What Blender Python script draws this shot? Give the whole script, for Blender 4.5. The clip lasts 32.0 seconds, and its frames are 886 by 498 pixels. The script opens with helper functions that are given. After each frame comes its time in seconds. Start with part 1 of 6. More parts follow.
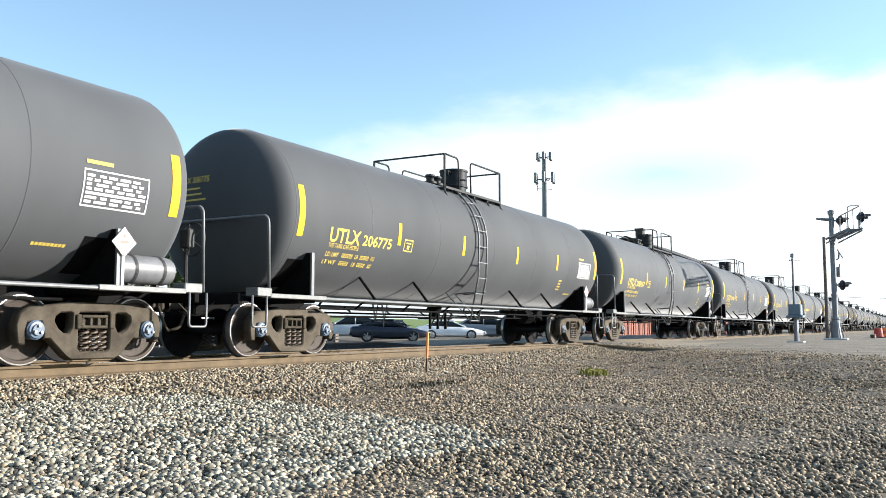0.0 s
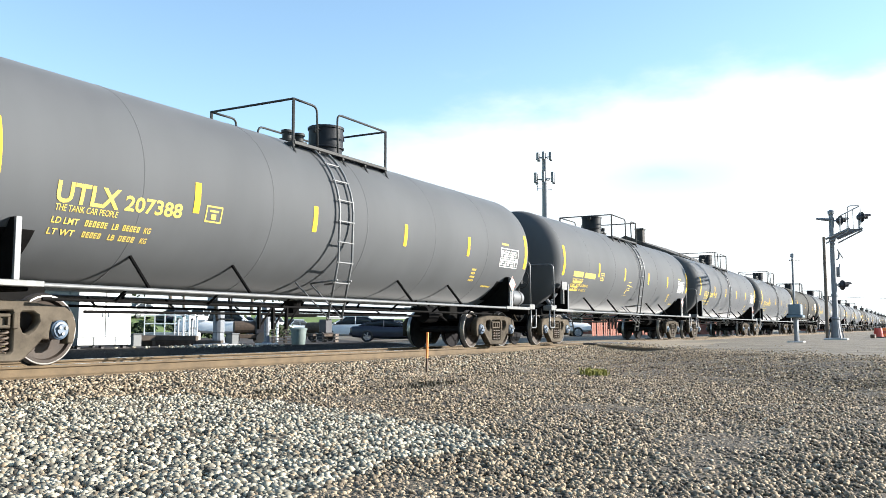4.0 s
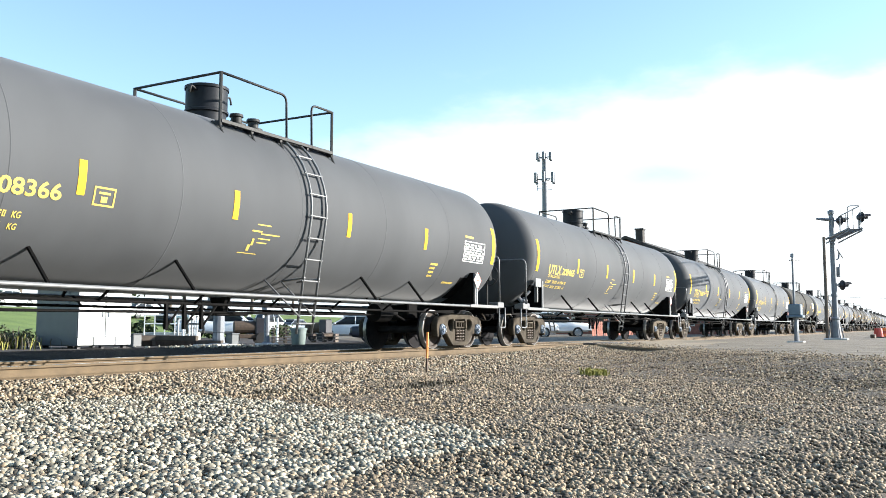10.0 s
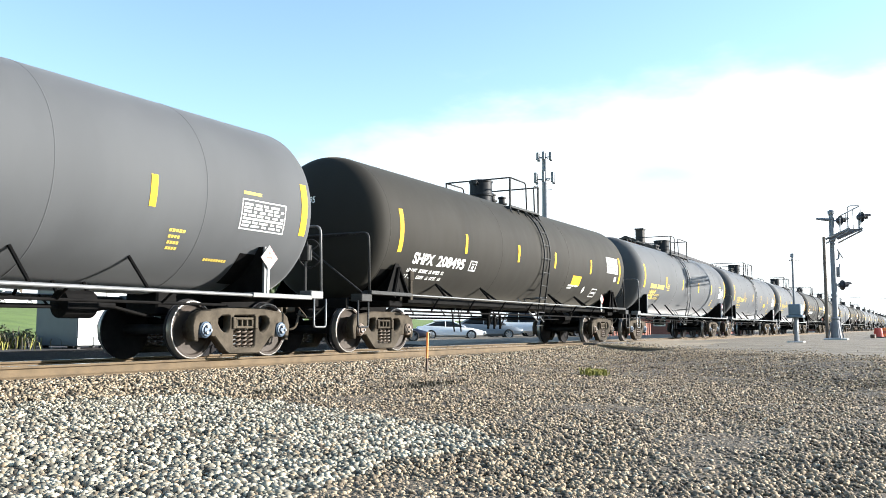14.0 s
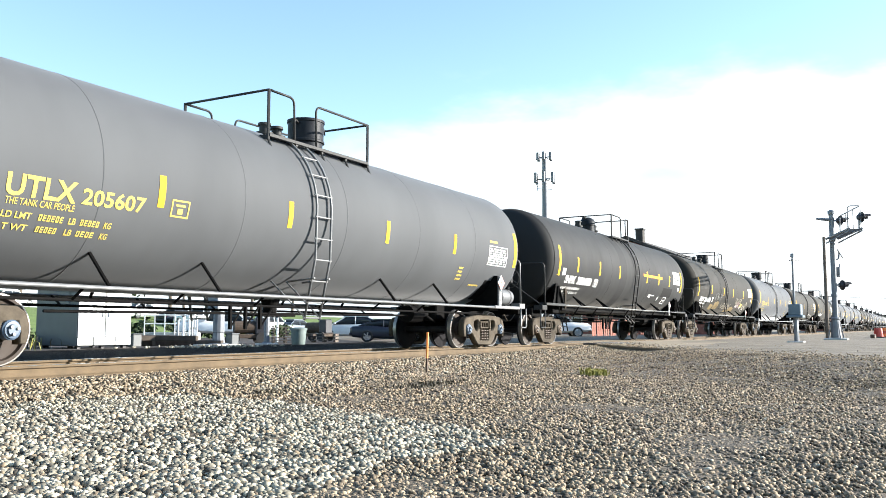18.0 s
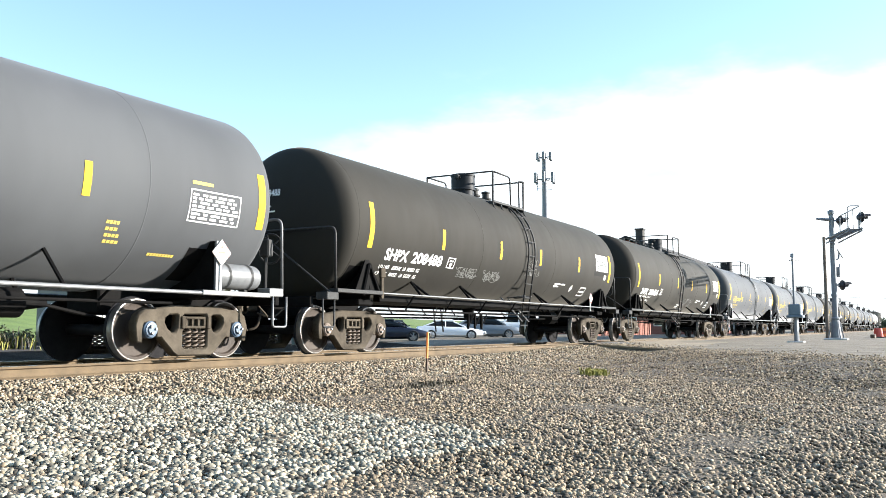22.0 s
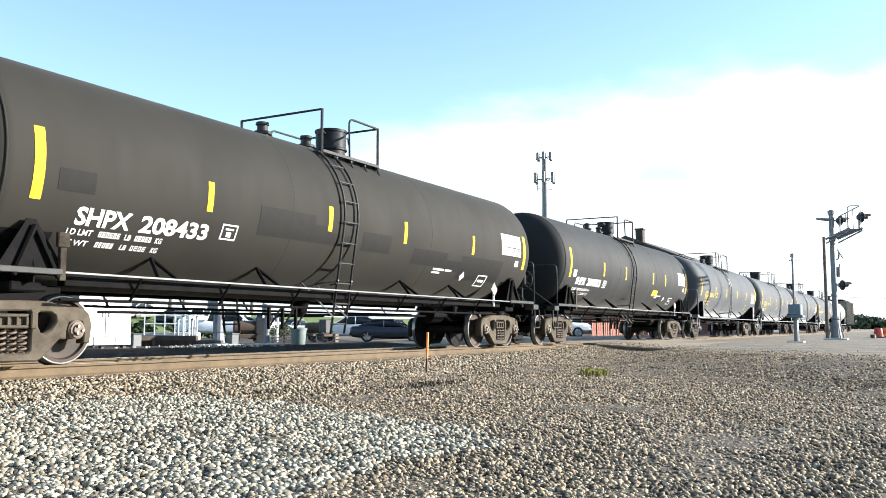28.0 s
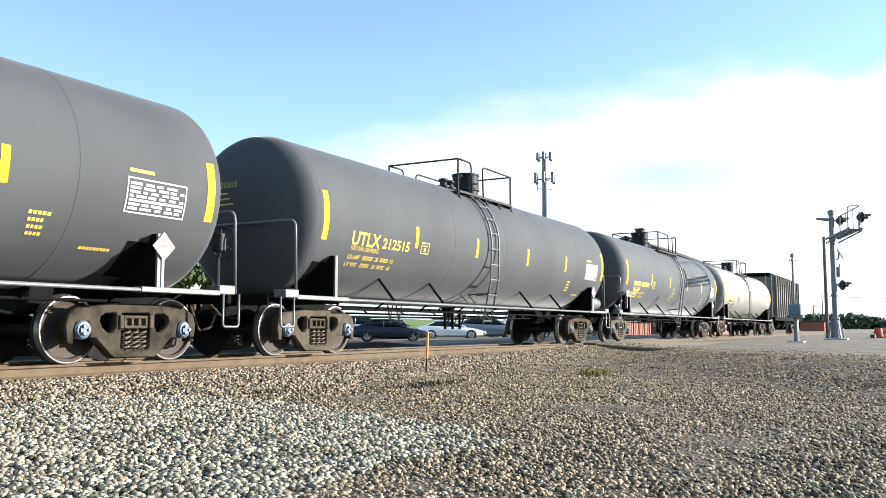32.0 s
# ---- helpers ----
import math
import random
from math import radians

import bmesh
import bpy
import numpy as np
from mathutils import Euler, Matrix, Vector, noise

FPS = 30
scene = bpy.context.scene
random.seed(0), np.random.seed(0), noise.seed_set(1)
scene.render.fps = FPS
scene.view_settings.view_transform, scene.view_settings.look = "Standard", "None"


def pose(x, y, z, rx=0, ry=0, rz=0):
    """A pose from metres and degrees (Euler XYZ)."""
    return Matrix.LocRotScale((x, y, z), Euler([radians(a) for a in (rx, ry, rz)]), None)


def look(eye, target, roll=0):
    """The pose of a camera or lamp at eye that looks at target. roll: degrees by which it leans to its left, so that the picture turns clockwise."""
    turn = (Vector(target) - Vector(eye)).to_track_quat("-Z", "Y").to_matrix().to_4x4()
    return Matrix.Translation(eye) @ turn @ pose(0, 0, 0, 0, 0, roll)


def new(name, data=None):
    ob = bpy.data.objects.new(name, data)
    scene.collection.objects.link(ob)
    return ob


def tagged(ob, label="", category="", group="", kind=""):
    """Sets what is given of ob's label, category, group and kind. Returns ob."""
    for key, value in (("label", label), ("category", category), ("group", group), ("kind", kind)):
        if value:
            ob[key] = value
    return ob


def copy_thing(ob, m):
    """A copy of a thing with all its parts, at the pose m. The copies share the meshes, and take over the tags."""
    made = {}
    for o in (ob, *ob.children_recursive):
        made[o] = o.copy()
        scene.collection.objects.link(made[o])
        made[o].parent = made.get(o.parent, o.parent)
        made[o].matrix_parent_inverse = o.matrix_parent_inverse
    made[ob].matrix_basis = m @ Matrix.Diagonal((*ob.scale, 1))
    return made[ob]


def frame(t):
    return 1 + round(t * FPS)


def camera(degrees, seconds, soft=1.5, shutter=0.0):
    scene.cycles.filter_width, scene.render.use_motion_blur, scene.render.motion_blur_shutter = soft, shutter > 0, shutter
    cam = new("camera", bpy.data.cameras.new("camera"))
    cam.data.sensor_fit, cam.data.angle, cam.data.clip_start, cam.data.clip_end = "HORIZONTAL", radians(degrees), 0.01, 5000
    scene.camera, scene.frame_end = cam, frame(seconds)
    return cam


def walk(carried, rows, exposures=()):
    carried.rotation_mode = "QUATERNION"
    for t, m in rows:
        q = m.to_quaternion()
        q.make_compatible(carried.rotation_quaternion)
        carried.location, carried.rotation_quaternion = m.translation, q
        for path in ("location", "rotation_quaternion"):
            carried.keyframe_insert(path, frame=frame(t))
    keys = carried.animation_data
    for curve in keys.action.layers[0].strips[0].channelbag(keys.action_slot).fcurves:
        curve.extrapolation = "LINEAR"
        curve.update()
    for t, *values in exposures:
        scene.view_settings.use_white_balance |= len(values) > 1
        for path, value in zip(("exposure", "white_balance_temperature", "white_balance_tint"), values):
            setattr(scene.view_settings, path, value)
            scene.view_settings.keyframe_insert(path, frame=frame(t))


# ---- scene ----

# ------------------------------------------------------------------ camera
cam = camera(54.59, 32.0, soft=0.65)
EYE = Vector((0.0, -10.768, 0.474))
AIM = EYE + Vector((0.86991, 0.48450, 0.09223))
LEVEL = 1.52
walk(cam, [(0.0, look(EYE, AIM)), (32.0, look(EYE, AIM))],
     exposures=[(t, LEVEL + e) for t, e in ((0.0, -0.13), (3.0, -0.05), (8.0, 0.03), (11.0, 0.10), (17.0, 0.16), (21.0, 0.24), (25.0, 0.24), (30.0, 0.02), (32.0, -0.05))])

# ------------------------------------------------------------------ light
SUN_DIR = Vector((0.548, -0.783, 0.297)).normalized()
world = bpy.data.worlds.new("sky")
scene.world = world
world.use_nodes = True


def build_sky():
    nt = world.node_tree
    nt.nodes.clear()
    out = nt.nodes.new("ShaderNodeOutputWorld")
    bg = nt.nodes.new("ShaderNodeBackground")
    sky = nt.nodes.new("ShaderNodeTexSky")
    sky.sky_type = "NISHITA"
    sky.sun_disc = False
    sky.sun_elevation = math.asin(SUN_DIR.z)
    sky.sun_rotation = math.atan2(SUN_DIR.x, SUN_DIR.y)
    sky.air_density, sky.dust_density = 1.0, 0.15
    co = nt.nodes.new("ShaderNodeTexCoord")
    stretch = nt.nodes.new("ShaderNodeMapping")
    stretch.inputs["Scale"].default_value = (1.0, 1.0, 2.6)
    nt.links.new(co.outputs["Generated"], stretch.inputs["Vector"])
    big = nt.nodes.new("ShaderNodeTexNoise")
    big.inputs["Scale"].default_value = 2.1
    big.inputs["Detail"].default_value = 7.0
    big.inputs["Roughness"].default_value = 0.55
    nt.links.new(stretch.outputs["Vector"], big.inputs["Vector"])
    # a bank of cloud rises down the line and thins out above
    dot = nt.nodes.new("ShaderNodeVectorMath")
    dot.operation = "DOT_PRODUCT"
    dot.inputs[1].default_value = (0.30, -0.02, -1.0)
    nt.links.new(co.outputs["Generated"], dot.inputs[0])
    add = nt.nodes.new("ShaderNodeMath")
    add.operation = "MULTIPLY_ADD"
    add.inputs[1].default_value = 0.40
    nt.links.new(big.outputs["Fac"], add.inputs[0])
    nt.links.new(dot.outputs["Value"], add.inputs[2])
    # a gap of blue low in the bank
    away = nt.nodes.new("ShaderNodeVectorMath")
    away.operation = "SUBTRACT"
    away.inputs[1].default_value = (0.958, 0.233, 0.168)
    nt.links.new(co.outputs["Generated"], away.inputs[0])
    squash = nt.nodes.new("ShaderNodeVectorMath")
    squash.operation = "MULTIPLY"
    squash.inputs[1].default_value = (1.0, 1.0, 3.6)
    nt.links.new(away.outputs["Vector"], squash.inputs[0])
    far = nt.nodes.new("ShaderNodeVectorMath")
    far.operation = "LENGTH"
    nt.links.new(squash.outputs["Vector"], far.inputs[0])
    gap = nt.nodes.new("ShaderNodeMapRange")
    gap.interpolation_type = "SMOOTHSTEP"
    gap.inputs["From Max"].default_value = 0.17
    gap.inputs["To Min"].default_value = -0.13
    gap.inputs["To Max"].default_value = 0.0
    nt.links.new(far.outputs["Value"], gap.inputs["Value"])
    holed = nt.nodes.new("ShaderNodeMath")
    nt.links.new(add.outputs["Value"], holed.inputs[0])
    nt.links.new(gap.outputs["Result"], holed.inputs[1])
    ramp = nt.nodes.new("ShaderNodeMapRange")
    ramp.interpolation_type = "SMOOTHSTEP"
    ramp.inputs["From Min"].default_value = 0.165
    ramp.inputs["From Max"].default_value = 0.255
    ramp.inputs["To Min"].default_value = 0.0
    ramp.inputs["To Max"].default_value = 0.95
    nt.links.new(holed.outputs["Value"], ramp.inputs["Value"])
    shade = nt.nodes.new("ShaderNodeTexNoise")
    shade.inputs["Scale"].default_value = 3.4
    shade.inputs["Detail"].default_value = 5.0
    nt.links.new(stretch.outputs["Vector"], shade.inputs["Vector"])
    cloud = nt.nodes.new("ShaderNodeMix")
    cloud.data_type = "RGBA"
    cloud.inputs[6].default_value = (4.4, 5.3, 5.9, 1)
    cloud.inputs[7].default_value = (5.9, 6.0, 6.1, 1)
    nt.links.new(shade.outputs["Fac"], cloud.inputs[0])
    # thin cloud glows towards the sun
    glow = nt.nodes.new("ShaderNodeVectorMath")
    glow.operation = "DOT_PRODUCT"
    glow.inputs[1].default_value = tuple(SUN_DIR)
    nt.links.new(co.outputs["Generated"], glow.inputs[0])
    gain = nt.nodes.new("ShaderNodeMapRange")
    gain.interpolation_type = "SMOOTHSTEP"
    gain.inputs["From Min"].default_value = 0.45
    gain.inputs["From Max"].default_value = 0.95
    gain.inputs["To Min"].default_value = 1.0
    gain.inputs["To Max"].default_value = 3.2
    nt.links.new(glow.outputs["Value"], gain.inputs["Value"])
    bright = nt.nodes.new("ShaderNodeVectorMath")
    bright.operation = "SCALE"
    nt.links.new(cloud.outputs[2], bright.inputs[0])
    nt.links.new(gain.outputs["Result"], bright.inputs["Scale"])
    mix = nt.nodes.new("ShaderNodeMix")
    mix.data_type = "RGBA"
    nt.links.new(ramp.outputs["Result"], mix.inputs[0])
    tint = nt.nodes.new("ShaderNodeMix")
    tint.data_type, tint.blend_type = "RGBA", "MULTIPLY"
    tint.inputs[0].default_value = 1.0
    tint.inputs[7].default_value = (1.25, 1.36, 1.40, 1)
    nt.links.new(sky.outputs["Color"], tint.inputs[6])
    nt.links.new(tint.outputs[2], mix.inputs[6])
    nt.links.new(bright.outputs["Vector"], mix.inputs[7])
    # the gap shows clear pale blue
    thin = nt.nodes.new("ShaderNodeMapRange")
    thin.inputs["From Min"].default_value = 0.0
    thin.inputs["From Max"].default_value = -0.13
    nt.links.new(gap.outputs["Result"], thin.inputs["Value"])
    blue = nt.nodes.new("ShaderNodeMix")
    blue.data_type, blue.blend_type = "RGBA", "MULTIPLY"
    blue.inputs[7].default_value = (0.78, 0.86, 0.89, 1)
    nt.links.new(thin.outputs["Result"], blue.inputs[0])
    nt.links.new(mix.outputs[2], blue.inputs[6])
    bg.inputs["Strength"].default_value = 0.08
    nt.links.new(blue.outputs[2], bg.inputs["Color"])
    nt.links.new(bg.outputs["Background"], out.inputs["Surface"])


build_sky()
sun = new("sun", bpy.data.lights.new("sun", "SUN"))
sun.data.energy = 5.0
sun.data.angle = radians(0.6)
sun.data.color = (1.0, 0.95, 0.87)
sun.matrix_world = look(SUN_DIR * 80, (0, 0, 0))


# ------------------------------------------------------------------ materials
def surface(name, dark, light, rough=0.6, metal=0.0, scale=6.0, fine=40.0, bump=0.15, depth=0.01, random_gain=0.0, island=False, stretch=(1, 1, 1), coat=0.0, coat_rough=0.08):
    """A painted, rusty or earthen surface: two colours mixed by coarse stains and fine grain."""
    m = bpy.data.materials.new(name)
    m.use_nodes = True
    nt = m.node_tree
    b = nt.nodes["Principled BSDF"]
    co = nt.nodes.new("ShaderNodeTexCoord")
    mp = nt.nodes.new("ShaderNodeMapping")
    mp.inputs["Scale"].default_value = stretch
    nt.links.new(co.outputs["Object"], mp.inputs["Vector"])
    n1 = nt.nodes.new("ShaderNodeTexNoise")
    n1.inputs["Scale"].default_value = scale
    n1.inputs["Detail"].default_value = 6
    n2 = nt.nodes.new("ShaderNodeTexNoise")
    n2.inputs["Scale"].default_value = fine
    n2.inputs["Detail"].default_value = 4
    for n in (n1, n2):
        nt.links.new(mp.outputs["Vector"], n.inputs["Vector"])
    av = nt.nodes.new("ShaderNodeMath")
    av.operation = "MULTIPLY_ADD"
    av.inputs[1].default_value = 0.45
    nt.links.new(n2.outputs["Fac"], av.inputs[0])
    half = nt.nodes.new("ShaderNodeMath")
    half.operation = "MULTIPLY_ADD"
    half.inputs[1].default_value = 1.3
    half.inputs[2].default_value = -0.37
    nt.links.new(n1.outputs["Fac"], half.inputs[0])
    nt.links.new(half.outputs["Value"], av.inputs[2])
    fac = av.outputs["Value"]
    if random_gain or island:
        if island:
            src = nt.nodes.new("ShaderNodeNewGeometry").outputs["Random Per Island"]
        else:
            src = nt.nodes.new("ShaderNodeObjectInfo").outputs["Random"]
        ma = nt.nodes.new("ShaderNodeMath")
        ma.operation = "MULTIPLY_ADD"
        ma.inputs[1].default_value = random_gain
        sub = nt.nodes.new("ShaderNodeMath")
        sub.operation = "SUBTRACT"
        sub.inputs[1].default_value = 0.5
        nt.links.new(src, sub.inputs[0])
        nt.links.new(sub.outputs["Value"], ma.inputs[0])
        nt.links.new(fac, ma.inputs[2])
        fac = ma.outputs["Value"]
    mix = nt.nodes.new("ShaderNodeMix")
    mix.data_type = "RGBA"
    mix.inputs[6].default_value = (*dark, 1)
    mix.inputs[7].default_value = (*light, 1)
    nt.links.new(fac, mix.inputs[0])
    nt.links.new(mix.outputs[2], b.inputs["Base Color"])
    rr = nt.nodes.new("ShaderNodeMapRange")
    rr.inputs["To Min"].default_value = max(0.03, rough - 0.1)
    rr.inputs["To Max"].default_value = min(1.0, rough + 0.1)
    nt.links.new(n2.outputs["Fac"], rr.inputs["Value"])
    nt.links.new(rr.outputs["Result"], b.inputs["Roughness"])
    b.inputs["Metallic"].default_value = metal
    b.inputs["Coat Weight"].default_value = coat
    b.inputs["Coat Roughness"].default_value = coat_rough
    if bump:
        bp = nt.nodes.new("ShaderNodeBump")
        bp.inputs["Strength"].default_value = bump
        bp.inputs["Distance"].default_value = depth
        nt.links.new(n2.outputs["Fac"], bp.inputs["Height"])
        nt.links.new(bp.outputs["Normal"], b.inputs["Normal"])
    return m


def glass(name, tint):
    m = bpy.data.materials.new(name)
    m.use_nodes = True
    b = m.node_tree.nodes["Principled BSDF"]
    b.inputs["Base Color"].default_value = (*tint, 1)
    b.inputs["Roughness"].default_value = 0.05
    b.inputs["IOR"].default_value = 1.5
    b.inputs["Specular IOR Level"].default_value = 0.3
    return m


TANK_STRETCH = (0.45, 0.45, 0.12)
M_GREY = surface("grey_tank_paint", (0.0456, 0.048, 0.0516), (0.0768, 0.0804, 0.0852), 0.78, 0.0, 1.4, 7, 0, 0.004, 0.5, stretch=TANK_STRETCH)
M_BROWN = surface("dusty_black_tank_paint", (0.0112, 0.0103, 0.0084), (0.02464, 0.0224, 0.01792), 0.80, 0.0, 1.6, 9, 0, 0.004, 0.3, stretch=TANK_STRETCH)
M_BLACK = surface("black_tank_paint", (0.0098, 0.01036, 0.0112), (0.0189, 0.0196, 0.0203), 0.74, 0.0, 1.4, 7, 0, 0.004, 0.2, stretch=TANK_STRETCH)
M_PALE = surface("stained_pale_tank_paint", (0.055, 0.05225, 0.044), (0.341, 0.3355, 0.3135), 0.55, 0.0, 5.0, 50, 0, 0.004, stretch=(0.8, 0.8, 0.25))
# weathered gloss: dull head on, bright where the eye grazes it
for m, dust, tone in ((M_GREY, 0.38, (0.97, 0.98, 1.0, 1)), (M_BROWN, 0.16, (1.0, 0.94, 0.82, 1)), (M_BLACK, 0.15, (1.0, 0.95, 0.86, 1))):
    b = m.node_tree.nodes["Principled BSDF"].inputs
    b["Specular IOR Level"].default_value = 0.22
    b["Sheen Weight"].default_value = dust
    b["Sheen Roughness"].default_value = 0.26
    b["Sheen Tint"].default_value = tone
M_YELLOW = surface("yellow_reflective_tape", (0.52, 0.30, 0.015), (0.72, 0.47, 0.03), 0.45, 0, 8, 60, 0.05, 0.002, 0.5)
M_YTEXT = surface("yellow_stencil_paint", (0.425, 0.3145, 0.0595), (0.595, 0.459, 0.119), 0.5, bump=0)
M_WHITE = surface("white_stencil_paint", (0.62, 0.62, 0.60), (0.82, 0.82, 0.80), 0.5, bump=0)
M_PRINT = surface("grey_print", (0.03, 0.03, 0.03), (0.09, 0.09, 0.09), 0.6, bump=0)
M_INK = surface("black_ink", (0.015, 0.015, 0.015), (0.03, 0.03, 0.03), 0.6, bump=0)
M_RED = surface("red_placard_ink", (0.55, 0.05, 0.03), (0.68, 0.09, 0.05), 0.5, bump=0)
M_RAIL_GREY = surface("grey_railing_paint", (0.0825, 0.08625, 0.09), (0.15, 0.1537, 0.1575), 0.45, 0, 9, 60)
M_RAIL_DARK = surface("dark_railing_paint", (0.022, 0.022, 0.022), (0.05, 0.05, 0.05), 0.5, 0, 9, 60)
M_STEP = surface("galvanised_step", (0.08672, 0.0892, 0.0892), (0.1734, 0.1759, 0.1734), 0.55, 0.2, 9, 70)
# near-black steel: the shade beneath the cars is put into this colour
M_UNDER = surface("dark_shaded_underframe", (0.003, 0.003, 0.0035), (0.01, 0.0095, 0.009), 0.75, 0, 5, 40, 0.3)
M_TRUCK = surface("rust_dusted_cast_steel", (0.012, 0.0095, 0.007), (0.105, 0.087, 0.066), 0.85, 0, 4, 30, 0.2, 0.006, 0.5)
M_SPRING = surface("brown_spring_steel", (0.035, 0.024, 0.018), (0.13, 0.095, 0.07), 0.6, 0, 9, 50)
M_TREAD = surface("bright_worn_tread", (0.15, 0.1387, 0.1275), (0.315, 0.3, 0.285), 0.40, 0.8, 9, 60)
M_WHEEL = surface("rusty_wheel_plate", (0.0135, 0.0084, 0.0054), (0.042, 0.027, 0.018), 0.75, 0, 7, 50, 0.3)
M_GREASE = surface("greasy_wheel_back", (0.006, 0.006, 0.008), (0.022, 0.021, 0.022), 0.6, 0, 7, 50, 0.2)
M_CAP_BLUE = surface("blue_bearing_cap", (0.02625, 0.0525, 0.0975), (0.0825, 0.12, 0.165), 0.5, 0, 12, 60)
M_CAP_RUST = surface("rusty_bearing_cap", (0.0675, 0.045, 0.03375), (0.15, 0.1125, 0.0825), 0.7, 0, 12, 60)
M_BOLT = surface("pale_bolt_head", (0.175, 0.18, 0.18), (0.3, 0.3, 0.3), 0.4, 0.6, 12, 60)

M_DOME = surface("dark_blue_grey_dome_paint", (0.009075, 0.01073, 0.01403), (0.02063, 0.0231, 0.02805), 0.5, 0, 5, 40)
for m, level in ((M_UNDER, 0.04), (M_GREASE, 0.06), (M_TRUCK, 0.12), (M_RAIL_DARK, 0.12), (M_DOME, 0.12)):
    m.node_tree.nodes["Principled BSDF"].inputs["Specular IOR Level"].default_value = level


# ------------------------------------------------------------------ mesh helpers
def finish(name, bm, material, smooth=False):
    me = bpy.data.meshes.new(name)
    bm.normal_update()
    bm.to_mesh(me)
    bm.free()
    mats = material if isinstance(material, (list, tuple)) else [material]
    for m in mats:
        me.materials.append(m)
    if smooth:
        me.polygons.foreach_set("use_smooth", [True] * len(me.polygons))
        me.set_sharp_from_angle(angle=radians(40))
    return me


def part(name, bm, material, parent, label="", smooth=False, at=None):
    """Links a bmesh or mesh as one object under a thing or a part."""
    me = bm if isinstance(bm, bpy.types.Mesh) else finish(name, bm, material, smooth)
    ob = new(name, me)
    ob.parent = parent
    if at is not None:
        ob.matrix_basis = at
    if label:
        tagged(ob, label)
    if name in ("lettering", "data_panel", "graffiti", "paint_patch", "spring_nest", "platform"):
        tagged(ob, kind="stuff")
    return ob


def thing(name, label, category, group="", m=None):
    ob = tagged(new(name), label, category, group)
    ob.empty_display_size = 0.3
    if m is not None:
        ob.matrix_basis = m
    return ob


def box(bm, x0, x1, y0, y1, z0, z1, bevel=0.0, mat=0):
    r = bmesh.ops.create_cube(bm, size=1.0, matrix=Matrix.Translation(((x0 + x1) / 2, (y0 + y1) / 2, (z0 + z1) / 2)) @ Matrix.Diagonal((x1 - x0, y1 - y0, z1 - z0, 1)))
    vs = r["verts"]
    fs = {f for v in vs for f in v.link_faces}
    for f in fs:
        f.material_index = mat
    if bevel:
        es = list({e for v in vs for e in v.link_edges})
        out = bmesh.ops.bevel(bm, geom=es, offset=bevel, segments=1, affect="EDGES", profile=0.5)
        for f in out["faces"]:
            f.material_index = mat
    return vs


def rod(bm, a, b, r, n=8, r2=None, mat=0):
    a, b = Vector(a), Vector(b)
    d = b - a
    q = d.to_track_quat("Z", "Y").to_matrix().to_4x4()
    m = Matrix.Translation((a + b) / 2) @ q
    out = bmesh.ops.create_cone(bm, cap_ends=True, segments=n, radius1=r, radius2=r if r2 is None else r2, depth=d.length, matrix=m)
    for f in {f for v in out["verts"] for f in v.link_faces}:
        f.material_index = mat
    return out["verts"]


def tube(bm, pts, r, n=6, closed=False, mat=0):
    """A bent tube of radius r through the points."""
    pts = [Vector(p) for p in pts]
    rings = []
    for i, p in enumerate(pts):
        a = pts[i - 1] if i > 0 else (pts[-1] if closed else p)
        b = pts[(i + 1) % len(pts)] if (i < len(pts) - 1 or closed) else p
        d = (b - a).normalized()
        up = Vector((0, 0, 1)) if abs(d.z) < 0.9 else Vector((1, 0, 0))
        s = d.cross(up).normalized()
        u = s.cross(d).normalized()
        rings.append([bm.verts.new(p + (s * math.cos(k * 2 * math.pi / n) + u * math.sin(k * 2 * math.pi / n)) * r) for k in range(n)])
    pairs = list(zip(rings, rings[1:])) + ([(rings[-1], rings[0])] if closed else [])
    for ra, rb in pairs:
        # join each vertex to the nearest of the next ring, so that frames that flip don't twist the tube
        off = min(range(n), key=lambda o: sum((ra[k].co - rb[(k + o) % n].co).length for k in range(n)))
        for k in range(n):
            f = bm.faces.new((ra[k], ra[(k + 1) % n], rb[(k + 1 + off) % n], rb[(k + off) % n]))
            f.material_index = mat
            f.smooth = True
    if not closed:
        bm.faces.new(rings[0][::-1]).material_index = mat
        bm.faces.new(rings[-1]).material_index = mat


def rounded(pts, r=0.12, n=4):
    """The polyline with its corners rounded off."""
    pts = [Vector(p) for p in pts]
    out = [pts[0]]
    for a, b, c in zip(pts, pts[1:], pts[2:]):
        d1, d2 = (a - b), (c - b)
        k = min(r, d1.length * 0.45, d2.length * 0.45)
        p, q = b + d1.normalized() * k, b + d2.normalized() * k
        for i in range(n + 1):
            t = i / n
            out.append(p * (1 - t) ** 2 + b * 2 * t * (1 - t) + q * t * t)
    out.append(pts[-1])
    return out


